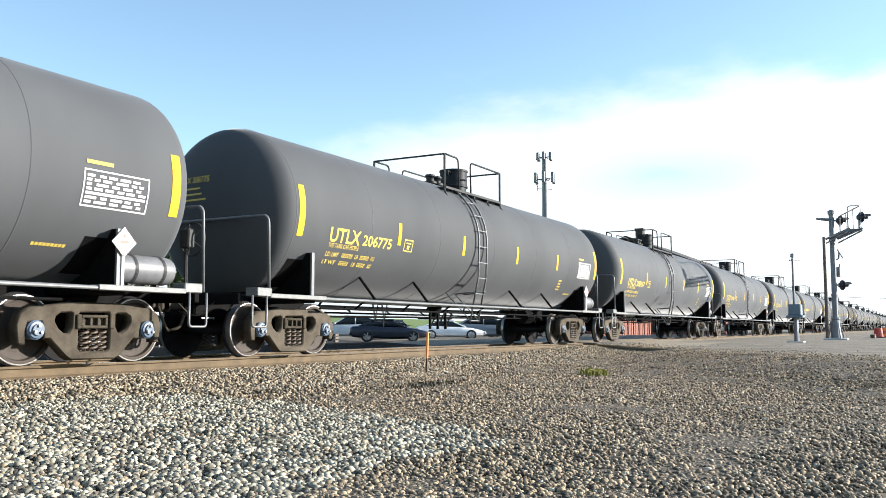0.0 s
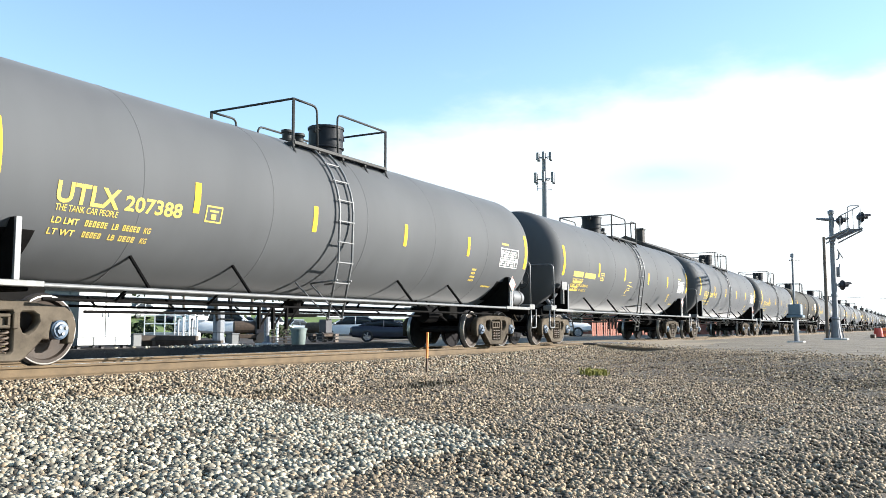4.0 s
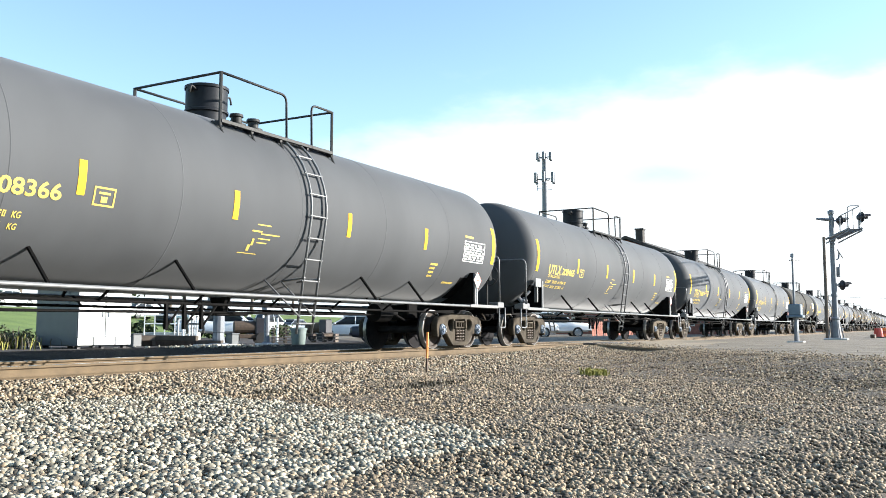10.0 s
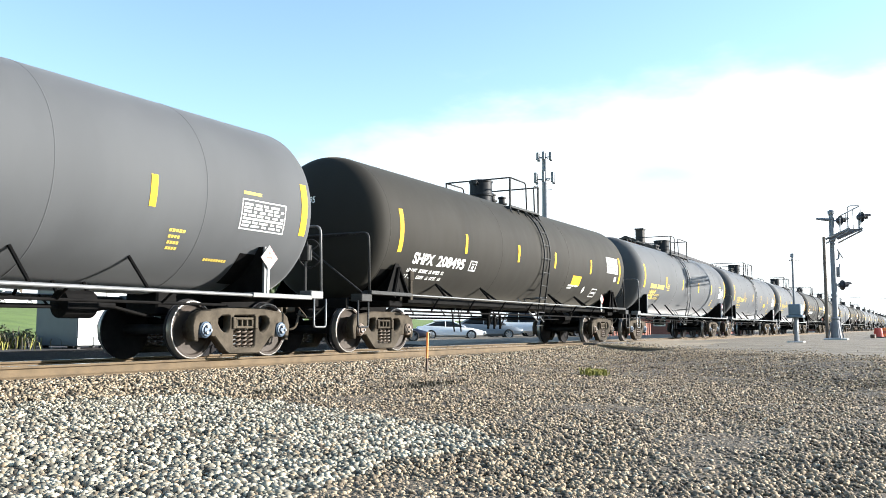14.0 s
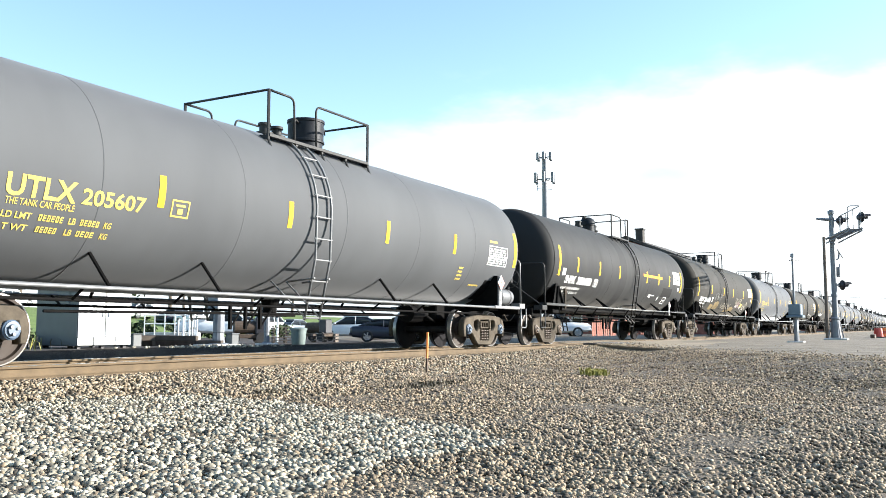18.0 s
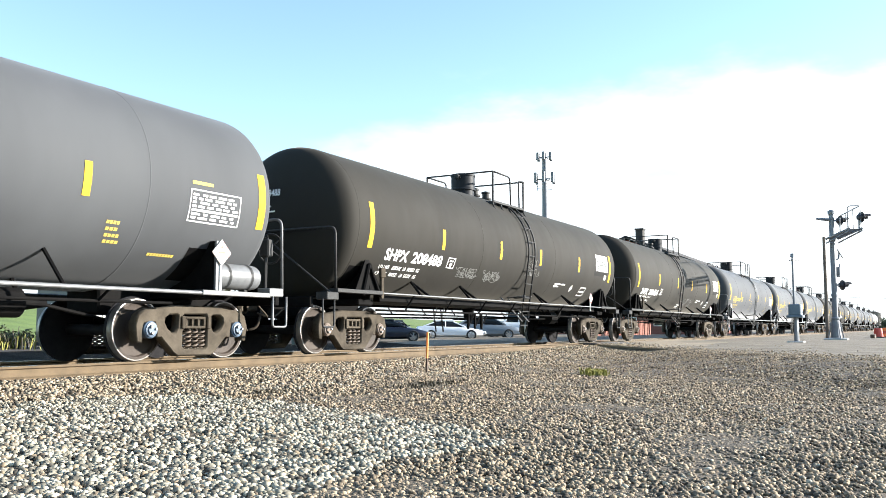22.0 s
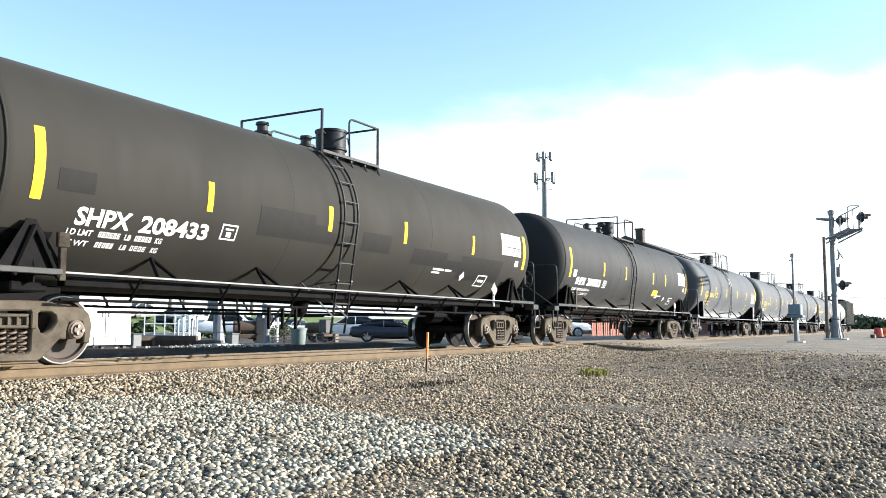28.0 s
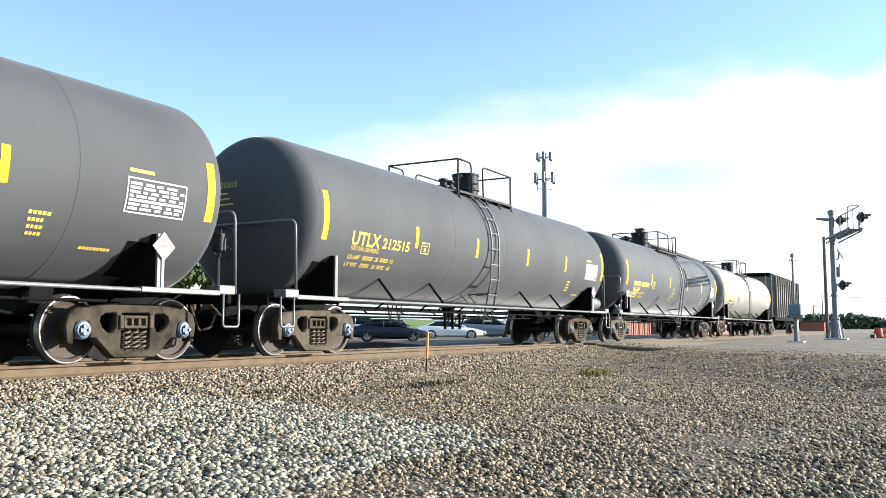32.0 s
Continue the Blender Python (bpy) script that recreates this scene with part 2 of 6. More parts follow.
def lathe(bm, prof, n, axis="X", centre=(0, 0, 0), mats=None, close=True):
    """Turns the profile of (along, radius) about an axis."""
    rings = []
    c = Vector(centre)
    for s, r in prof:
        ring = []
        for k in range(n):
            a = 2 * math.pi * k / n
            u, v = math.cos(a) * r, math.sin(a) * r
            co = {"X": (s, u, v), "Y": (u, s, v), "Z": (u, v, s)}[axis]
            ring.append(bm.verts.new(c + Vector(co)))
        rings.append(ring)
    for i, (ra, rb) in enumerate(zip(rings, rings[1:])):
        for k in range(n):
            f = bm.faces.new((ra[k], ra[(k + 1) % n], rb[(k + 1) % n], rb[k]))
            if mats:
                f.material_index = mats[i]
    if close:
        bm.faces.new(rings[0][::-1])
        bm.faces.new(rings[-1])
        if mats:
            bm.faces.ensure_lookup_table()
            bm.faces[-2].material_index, bm.faces[-1].material_index = mats[0], mats[-1]
    bmesh.ops.recalc_face_normals(bm, faces=bm.faces)
    return bm


def outline_mesh(name, loops, depth, bevel, material):
    """A plate cut from outlines in x and z, with holes, its middle at y = 0."""
    cu = bpy.data.curves.new(name, "CURVE")
    cu.dimensions = "2D"
    cu.fill_mode = "BOTH"
    cu.extrude = depth / 2
    cu.bevel_depth = bevel
    cu.bevel_resolution = 0
    for loop in loops:
        sp = cu.splines.new("POLY")
        sp.points.add(len(loop) - 1)
        for p, (x, z) in zip(sp.points, loop):
            p.co = (x, z, 0, 1)
        sp.use_cyclic_u = True
    tmp = new(name, cu)
    dg = bpy.context.evaluated_depsgraph_get()
    me = bpy.data.meshes.new_from_object(tmp.evaluated_get(dg))
    bpy.data.objects.remove(tmp)
    bpy.data.curves.remove(cu)
    me.transform(Matrix.Rotation(radians(90), 4, "X"))
    me.materials.clear()
    me.materials.append(material)
    me.name = name
    return me


def text_bm(words, height, width=None, bold=0.0, shear=0.0):
    """The words as flat faces in x and y, from the origin to the right, with the given height of capitals."""
    cu = bpy.data.curves.new("lettering", "FONT")
    cu.body = words
    cu.size = height / 0.70
    cu.offset = bold * height
    cu.shear = shear
    cu.resolution_u = 3
    cu.fill_mode = "FRONT"
    tmp = new("lettering", cu)
    dg = bpy.context.evaluated_depsgraph_get()
    me = bpy.data.meshes.new_from_object(tmp.evaluated_get(dg))
    bpy.data.objects.remove(tmp)
    bpy.data.curves.remove(cu)
    bm = bmesh.new()
    bm.from_mesh(me)
    bpy.data.meshes.remove(me)
    if width and bm.verts:
        w = max(v.co.x for v in bm.verts)
        bmesh.ops.scale(bm, vec=(width / w, 1, 1), verts=bm.verts)
    return bm


def rects_bm(rects):
    """Flat bars (x0, x1, y0, y1)."""
    bm = bmesh.new()
    for x0, x1, y0, y1 in rects:
        bm.faces.new([bm.verts.new((x, y, 0)) for x, y in ((x0, y0), (x1, y0), (x1, y1), (x0, y1))])
    return bm


# ------------------------------------------------------------------ the train
CAR = 18.05            # coupler to coupler
TANK_R, TANK_Z = 1.525, 2.536
HEAD0, TAN0, TAN1, HEAD1 = 0.97, 1.57, 17.00, 17.50
HEAD_P = 2.15          # fullness of the dished heads
AXLES = (1.208, 2.986)
WHEEL_R = 0.457
# how far the train has come: seconds, and metres past the start
CAME = [(0.0, 8.14), (1.0, 22.93), (2.0, 37.77), (3.0, 52.70), (6.0, 98.60), (7.0, 113.73), (8.0, 128.88), (9.0, 144.15), (10.0, 160.16),
        (11.0, 175.60), (12.0, 190.95), (13.0, 206.36), (14.0, 221.82), (17.0, 269.40), (18.0, 285.19), (19.0, 300.92), (20.0, 316.85),
        (21.0, 333.34), (22.0, 349.26), (23.0, 365.18), (24.0, 381.32), (25.0, 397.37), (28.0, 446.72), (29.0, 463.00), (30.0, 479.27),
        (31.0, 495.62), (32.0, 512.85)]


def wrap(bm, x0, ang, r=TANK_R + 0.006):
    """Lays flat faces round the near side of the tank: their y runs up the shell from the angle ang (degrees above the middle)."""
    ys = [v.co.y for v in bm.verts]
    if ys:
        y = math.floor(min(ys) / 0.07) * 0.07
        while y < max(ys):
            y += 0.07
            bmesh.ops.bisect_plane(bm, geom=bm.verts[:] + bm.edges[:] + bm.faces[:], dist=1e-5, plane_co=(0, y, 0), plane_no=(0, 1, 0))
    for v in bm.verts:
        a = radians(ang) + v.co.y / r
        v.co = (x0 + v.co.x, -r * math.cos(a), TANK_Z + r * math.sin(a))
    bmesh.ops.recalc_face_normals(bm, faces=bm.faces)
    for f in bm.faces:
        if f.normal.y > 0:
            f.normal_flip()
    return bm


def on_head(bm, y0, z0):
    """Lays flat faces on the front head: their x runs towards the near side."""
    for v in bm.verts:
        y, z = y0 - v.co.x, z0 + v.co.y
        rho = min(1.0, math.hypot(y, z - TANK_Z) / TANK_R)
        v.co = (TAN0 - (TAN0 - HEAD0) * (1 - rho ** HEAD_P) ** (1 / HEAD_P) - 0.012, y, z)
    for f in bm.faces:
        f.normal_update()
        if f.normal.x > 0:
            f.normal_flip()
    return bm


# ---- meshes that all cars share
def make_tank(front=0.0, rear=0.0):
    """The shell; front and rear shorten its ends."""
    bm = bmesh.new()
    t0, h0, t1, h1 = TAN0 + front, HEAD0 + front, TAN1 - rear, HEAD1 - rear
    prof = []
    n = 16
    for i in range(n + 1):
        a = math.pi / 2 * i / n
        prof.append((t0 - (t0 - h0) * max(0.0, math.cos(a)) ** (2 / HEAD_P), max(0.02, TANK_R * math.sin(a) ** (2 / HEAD_P))))
    for i in range(1, 10):
        prof.append((t0 + (t1 - t0) * i / 10, TANK_R))
    for i in range(n + 1):
        a = math.pi / 2 * i / n
        prof.append((t1 + (h1 - t1) * math.sin(a) ** (2 / HEAD_P), max(0.02, TANK_R * max(0.0, math.cos(a)) ** (2 / HEAD_P))))
    lathe(bm, prof, 96, "X", (0, 0, TANK_Z))
    return bm


def make_seam(paint_mat):
    bm = bmesh.new()
    lathe(bm, [(-0.011, TANK_R + 0.0005), (-0.005, TANK_R + 0.004), (0.005, TANK_R + 0.004), (0.011, TANK_R + 0.0005)], 96, "X", (0, 0, TANK_Z), close=False)
    return finish("weld_seam", bm, paint_mat, True)


def make_wheelset(cap):
    """Two wheels, the axle and the bearing caps, turning about y."""
    bm = bmesh.new()
    for s in (-1, 1):
        prof = [(0.66, 0.20), (0.685, 0.42), (0.688, 0.482), (0.712, 0.485), (0.725, 0.462), (0.815, WHEEL_R - 0.004), (0.822, 0.448), (0.824, 0.432), (0.822, 0.392),
                (0.775, 0.375), (0.745, 0.28), (0.765, 0.17), (0.835, 0.155), (0.84, 0.10), (0.98, 0.085)]
        mats = [4, 4, 4, 4, 0, 0, 0, 1, 1, 1, 1, 1, 1, 1]
        lathe(bm, [(s * a, r) for a, r in prof], 40, "Y", mats=mats)
        cap_prof = [(0.98, 0.125), (1.10, 0.125), (1.115, 0.105), (1.125, 0.105), (1.13, 0.075), (1.15, 0.07)]
        lathe(bm, [(s * a, r) for a, r in cap_prof], 20, "Y", mats=[2] * 5)
        for k in range(3):
            a = k * 2 * math.pi / 3 + 0.4
            rod(bm, (0.052 * math.cos(a), s * 1.14, 0.052 * math.sin(a)), (0.052 * math.cos(a), s * 1.172, 0.052 * math.sin(a)), 0.02, 6, mat=3)
    rod(bm, (0, -0.7, 0), (0, 0.7, 0), 0.085, 14, mat=4)
    bmesh.ops.recalc_face_normals(bm, faces=bm.faces)
    return finish("wheelset", bm, [M_TREAD, M_WHEEL, cap, M_BOLT, M_GREASE], True)


def make_side_frame():
    outer = [(-1.10, 0.30), (-1.13, 0.52), (-1.08, 0.66), (-0.96, 0.735), (-0.70, 0.755), (-0.40, 0.80), (0.40, 0.80), (0.70, 0.755), (0.96, 0.735), (1.08, 0.66), (1.13, 0.52), (1.10, 0.30),
             (1.03, 0.30), (1.035, 0.44), (1.0, 0.58), (0.78, 0.58), (0.745, 0.44), (0.74, 0.36), (0.66, 0.36), (0.42, 0.13), (0.34, 0.085), (-0.34, 0.085), (-0.42, 0.13), (-0.66, 0.36),
             (-0.74, 0.36), (-0.745, 0.44), (-0.78, 0.58), (-1.0, 0.58), (-1.035, 0.44), (-1.03, 0.30)]
    hole = [(0.325, 0.68), (0.37, 0.705), (0.52, 0.70), (0.605, 0.65), (0.62, 0.56), (0.56, 0.46), (0.46, 0.385), (0.38, 0.40), (0.33, 0.49)]
    mid = [(-0.24, 0.71), (0.24, 0.71), (0.265, 0.66), (0.265, 0.20), (0.22, 0.15), (-0.22, 0.15), (-0.265, 0.20), (-0.265, 0.66)]
    return outline_mesh("side_frame", [outer, hole, [(-x, z) for x, z in hole], mid], 0.12, 0.022, M_TRUCK)


def make_spring():
    bm = bmesh.new()
    for cx in (-0.14, 0.0, 0.14):
        pts = []
        turns, n = 4.5, 10
        for i in range(int(turns * n) + 1):
            a = 2 * math.pi * i / n
            pts.append((cx + 0.062 * math.cos(a), 0.062 * math.sin(a), 0.17 + 0.30 * i / (turns * n)))
        tube(bm, pts, 0.017, 5)
    return finish("spring_nest", bm, M_SPRING)


def make_bolster():
    bm = bmesh.new()
    box(bm, -0.20, 0.20, -1.0, 1.0, 0.48, 0.65, 0.03)
    box(bm, -0.30, 0.30, -0.55, 0.55, 0.60, 0.80, 0.03)
    for s in (-1, 1):
        box(bm, -0.10, 0.10, s * 0.55 - 0.08, s * 0.55 + 0.08, 0.78, 0.86, 0.01)
    # brake beams and rods between the wheels
    for x in (-0.40, 0.40):
        rod(bm, (x, -0.72, 0.42), (x, 0.72, 0.42), 0.035, 8)
    rod(bm, (-0.40, 0.12, 0.40), (0.40, 0.12, 0.34), 0.025, 6)
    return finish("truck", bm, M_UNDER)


def make_bolster_end():
    """The cast end of the bolster over the springs, with its pockets and friction wedges."""
    bm = bmesh.new()
    box(bm, -0.21, 0.21, -0.06, 0.05, 0.475, 0.515, 0.012)
    box(bm, -0.21, 0.21, -0.06, 0.05, 0.615, 0.655, 0.012)
    for x in (-0.19, -0.06, 0.06, 0.19):
        box(bm, x - 0.018, x + 0.018, -0.055, 0.05, 0.51, 0.62, 0.006)
    box(bm, -0.2, 0.2, 0.0, 0.05, 0.51, 0.62)
    for x in (-1, 1):
        box(bm, *sorted((x * 0.225, x * 0.30)), -0.085, -0.05, 0.47, 0.66, 0.012)
    return finish("bolster_end", bm, M_TRUCK)


def make_adapter():
    """The bearing adapter in the pedestal."""
    bm = bmesh.new()
    box(bm, -0.145, 0.145, -0.075, 0.075, 0.575, 0.625, 0.012)
    for x in (-0.14, 0.14):
        box(bm, x - 0.02, x + 0.02, -0.07, 0.07, 0.42, 0.59, 0.008)
    return finish("bearing_adapter", bm, M_TRUCK)


def make_brake_shoe():
    bm = bmesh.new()
    pts = [(0.48 * math.cos(a), 0, 0.48 * math.sin(a)) for a in np.linspace(-0.35, 0.35, 6)]
    for a, b in zip(pts, pts[1:]):
        rod(bm, a, b, 0.03, 5)
    return finish("brake_shoe", bm, M_CAP_RUST)


SHARED = {"frame": make_side_frame(), "spring": make_spring(), "bolster": make_bolster(), "end": make_bolster_end(), "adapter": make_adapter(), "shoe": make_brake_shoe(),
          "set_blue": make_wheelset(M_CAP_BLUE), "set_rust": make_wheelset(M_CAP_RUST)}


def add_truck(car, x, wheels):
    truck = part("truck", SHARED["bolster"], None, car, "rust-dusted cast steel truck", at=pose(x, 0, 0))
    for s in (-1, 1):
        part("side_frame", SHARED["frame"], None, truck, at=pose(0, s * 1.0, 0))
        part("spring_nest", SHARED["spring"], None, truck, at=pose(0, s * 1.03, 0))
        part("bolster_end", SHARED["end"], None, truck, at=pose(0, s * 1.03, 0, 0, 0, 0 if s < 0 else 180))
        for a in (-0.889, 0.889):
            part("bearing_adapter", SHARED["adapter"], None, truck, at=pose(a, s * 1.0, 0, 0, 0, 0 if s < 0 else 180))
    for a in (-0.889, 0.889):
        part("wheelset", SHARED[wheels], None, truck, at=pose(a, 0, WHEEL_R))
        for s in (-1, 1):
            part("brake_shoe", SHARED["shoe"], None, truck, at=pose(a, s * 0.76, WHEEL_R, 0, 0, 180 if a > 0 else 0))


def stripe_bm(x, top, bottom, w):
    h = radians(top - bottom) * TANK_R
    return wrap(rects_bm([(-w / 2, w / 2, 0, h)]), x, bottom)


def table_bm(rng, w, h):
    """The ruled data panel: a frame, and rows of bars for its small print."""
    r = [(0, w, 0, 0.02), (0, w, h - 0.02, h), (0, 0.02, 0.02, h - 0.02), (w - 0.02, w, 0.02, h - 0.02)]
    n = 7
    for i in range(n):
        y = 0.05 + (h - 0.09) * i / n
        x = 0.05
        while x < w - 0.12:
            ln = rng.uniform(0.06, 0.20)
            if i == 2:
                ln = w - 0.1
            r.append((x, min(x + ln, w - 0.05), y, y + (h - 0.09) / n * 0.62))
            x += ln + rng.uniform(0.03, 0.08)
    return rects_bm(r)


def bars(rng, words, h, gap=0.05):
    x, r = 0.0, []
    for w in words:
        n = max(1, int(w / 0.055))
        for i in range(n):
            r.append((x + i * w / n, x + (i + 0.78) * w / n, 0, h))
        x += w + gap
    return rects_bm(r)


def weights(car, mat, x, hi, lo):
    """The two lines of load limit and light weight; the worn figures are bars."""
    for words, ang, figures in (("LD LMT", hi, ((0.50, 0.36), (1.10, 0.30))), ("LT WT", lo, ((0.52, 0.30), (1.10, 0.28)))):
        part("lettering", wrap(text_bm(words, 0.085, 0.40, 0.03), x, ang), mat, car)
        part("lettering", wrap(text_bm("LB", 0.085, 0.11, 0.03), x + 0.92, ang), mat, car)
        part("lettering", wrap(text_bm("KG", 0.085, 0.12, 0.03), x + 1.46, ang), mat, car)
        r = []
        for a, w in figures:
            n = int(w / 0.06)
            for i in range(n):
                x0, x1 = a + i * w / n, a + (i + 0.72) * w / n
                r += [(x0, x1, 0.0, 0.018), (x0, x1, 0.067, 0.085), (x0, x0 + 0.014, 0.018, 0.067)]
                r.append((x0 + 0.014, x1, 0.034, 0.051) if i % 2 else (x1 - 0.014, x1, 0.018, 0.067))
        part("lettering", wrap(rects_bm(r), x, ang), mat, car)


def railing(bm, pts, r=0.022):
    tube(bm, rounded(pts, 0.14), r, 6)


def build_car(kind, paint, rails, label, wheels, letter_mat, struts, dome_style, stripes=(4.92, 7.92, 10.5, 13.57)):
    """One tank car, its front coupler at the origin. kind: where ladder, dome and platform stand."""
    rng = random.Random(kind + label)
    K = {"A": dict(l=7.70, r=10.75, o0=8.39, o1=9.03, dome=10.0, ladder=8.55, valve=(9.1, 8.75)),
         "B": dict(l=7.85, r=10.85, o0=9.49, o1=10.21, dome=8.55, ladder=9.72, valve=(9.3, 9.75)),
         "C": dict(l=8.30, r=10.21, o0=8.36, o1=9.18, dome=9.93, ladder=8.47, valve=(7.77, 9.1)),
         "D": dict(l=8.50, r=10.48, o0=9.58, o1=10.15, dome=8.71, ladder=9.72, valve=(9.4, 10.1))}[kind]
    if dome_style == "round":
        K["valve"] = (7.75, 9.45)
    dark = kind in "CD"
    sill_z = 1.16 if dark else 1.0
    car = thing("tank_car", label, "tank car", "tank cars of the train")
    part("tank", make_tank(0.15, 0.20) if kind == "C" else make_tank(0.13, 0.0) if paint is M_BLACK else make_tank(), paint, car, smooth=True)
    seam = make_seam(paint)
    for x in (1.57, 3.9, 6.6, 9.35, 12.0, 14.6) if not dark else (1.62, 6.9, 11.6):
        part("weld_seam", seam, None, car, at=pose(x, 0, 0))
    # reflective tape
    tops = (16, -18, 3, -14) if not dark else (15, -19, 5, -12)
    for x in (1.72, 16.9) if not dark else (2.05, 16.55):
        part("reflective_stripe", stripe_bm(x, tops[0], tops[1], 0.16 if not dark else 0.15), M_YELLOW, car)
    for x in (4.9, 7.72, 10.75, 13.58) if not dark else stripes:
        part("reflective_stripe", stripe_bm(x, tops[2], tops[3], 0.12), M_YELLOW, car)
    # data panel and small stencils
    if dark:
        panel = part("data_sheet", wrap(rects_bm([(0, 1.16, 0, 0.54)]), 15.15, -7.0), M_WHITE, car, "white data sheet with grey print")
        part("data_panel", wrap(table_bm(rng, 1.10, 0.48), 15.18, -6.0, TANK_R + 0.010), M_PRINT, panel)
        part("lettering", wrap(rects_bm([(0, 0.2, 0, 0.16)]), 16.0, -17.0), letter_mat, car)
    else:
        part("data_panel", wrap(table_bm(rng, 1.06, 0.49), 15.35, -19.0), M_WHITE, car, "white ruled data panel")
    if not dark:
        part("lettering", wrap(rects_bm([(0, 0.42, 0, 0.05)]), 15.38, 2.0), M_YTEXT, car)
        part("lettering", wrap(text_bm("THE TANK CAR PEOPLE", 0.085, 0.95, 0.01), 2.60, -22.6), letter_mat, car)
        weights(car, letter_mat, 2.60, -29.0, -35.0)
        part("lettering", wrap(bars(rng, (0.5,), 0.05), 14.9, -42.0), letter_mat, car)
        for i in range(4):
            part("lettering", wrap(bars(rng, (rng.uniform(0.2, 0.34),), 0.05), 14.0 + 0.02 * i, -26.0 - 3.6 * i), letter_mat, car)
        if kind == "B":
            part("lettering", wrap(rects_bm([(0.12, 0.44, 0.45, 0.47), (0.02, 0.26, 0.335, 0.362), (0.24, 0.70, 0.30, 0.322), (0.2, 0.5, 0.22, 0.24), (0.2, 0.44, 0.15, 0.17), (0.08, 0.13, 0.10, 0.22), (0.02, 0.08, 0.0, 0.11), (-0.14, 0.30, -0.055, -0.04)]), 8.15, -32), M_YTEXT, car)
    else:
        weights(car, letter_mat, 2.62, -34.0, -40.0)
        part("lettering", wrap(bars(rng, (0.5, 0.3), 0.05), 11.95, -30.0), letter_mat, car)
        part("lettering", wrap(bars(rng, (0.35,), 0.05), 11.95, -33.0), letter_mat, car)
        d = bmesh.new()
        d.faces.new([d.verts.new(p) for p in ((0, -0.13, 0), (0.11, 0, 0), (0, 0.13, 0), (-0.11, 0, 0))])
        part("lettering", wrap(d, 13.40, -33.0), letter_mat, car)
        part("lettering", wrap(rects_bm([(0, 0.5, 0, 0.03), (0, 0.5, 0.3, 0.33), (0, 0.03, 0.03, 0.3), (0.47, 0.5, 0.03, 0.3), (0.1, 0.4, 0.13, 0.2)]), 14.2, -42), letter_mat, car)
    b0 = 5.1 if not dark else 5.26
    a0 = -18 if not dark else -27
    part("lettering", wrap(rects_bm([(0, 0.34, 0, 0.025), (0, 0.34, 0.23, 0.255), (0, 0.025, 0.025, 0.23), (0.315, 0.34, 0.025, 0.23), (0.08, 0.26, 0.16, 0.19), (0.12, 0.22, 0.05, 0.13)]), b0, a0), letter_mat, car)
    # manway, valves and platform
    bm = bmesh.new()
    dz, dh, dr = 3.98, (4.63 if dark else 4.66), (0.32 if dark else 0.36)
    if dome_style == "round":
        prof = [(dz, 0.27), (4.28, 0.27), (4.29, 0.31), (4.36, 0.31), (4.46, 0.28), (4.54, 0.20), (4.59, 0.10), (4.60, 0.02)]
    else:
        prof = [(dz, dr - 0.02), (4.20, dr - 0.02), (4.20, dr + 0.02), (4.235, dr + 0.02), (4.25, dr), (dh - 0.05, dr), (dh - 0.05, dr + 0.02), (dh, dr + 0.02), (dh + 0.005, 0.05)]
    lathe(bm, prof, 28, "Z", (K["dome"], 0, 0))
    dome = part("manway_dome", bm, M_DOME, car, "capped cylindrical manway housing", True)
    for s in (-1, 1):
        bm = bmesh.new()
        tube(bm, rounded([(K["dome"] + s * 0.33, -0.1, dh - 0.12), (K["dome"] + s * 0.47, -0.1, dh - 0.06), (K["dome"] + s * 0.5, -0.1, dh - 0.2)], 0.05), 0.018, 6)
        box(bm, K["dome"] + s * 0.36 - 0.05, K["dome"] + s * 0.36 + 0.05, -0.05, 0.05, dh - 0.14, dh - 0.02, 0.01)
        part("hinge_bolt", bm, M_RAIL_DARK, dome)
    for i, x in enumerate(K["valve"]):
        bm = bmesh.new()
        lathe(bm, [(3.98, 0.13), (4.12, 0.13), (4.13, 0.17), (4.18, 0.17), (4.19, 0.10), (4.30, 0.10), (4.31, 0.13), (4.36, 0.12), (4.38, 0.03)], 14, "Z", (x, 0, 0))
        tube(bm, [(x, 0, 4.2), (x + 0.25, 0.02, 4.2), (x + 0.30, 0.02, 4.05)], 0.04, 6)
        part("valve", bm, rails, car, smooth=True)
    for s in (-1, 1):
        bm = bmesh.new()
        y0, y1 = sorted((s * 0.55, s * 1.02))
        z = 3.84
        for i in range(6):
            y = y0 + (y1 - y0) * (i + 0.5) / 6
            box(bm, K["l"], K["r"], y - 0.025, y + 0.025, z - 0.02, z)
        box(bm, K["l"], K["r"], s * 1.02 - 0.02, s * 1.02 + 0.02, z - 0.05, z + 0.01, 0.005)
        box(bm, K["l"], K["r"], s * 0.55 - 0.025, s * 0.55 + 0.025, z - 0.09, z + 0.01, 0.005)
        n = 5
        for i in range(n):
            x = K["l"] + (K["r"] - K["l"]) * i / (n - 1)
            box(bm, x - 0.025, x + 0.025, y0, y1, z - 0.09, z - 0.015)
            rod(bm, (x, s * 0.98, z - 0.05), (x, s * 1.12, z - 0.35), 0.022, 6)
        part("platform", bm, rails, car, "grated top walkway")
    zt = 4.62
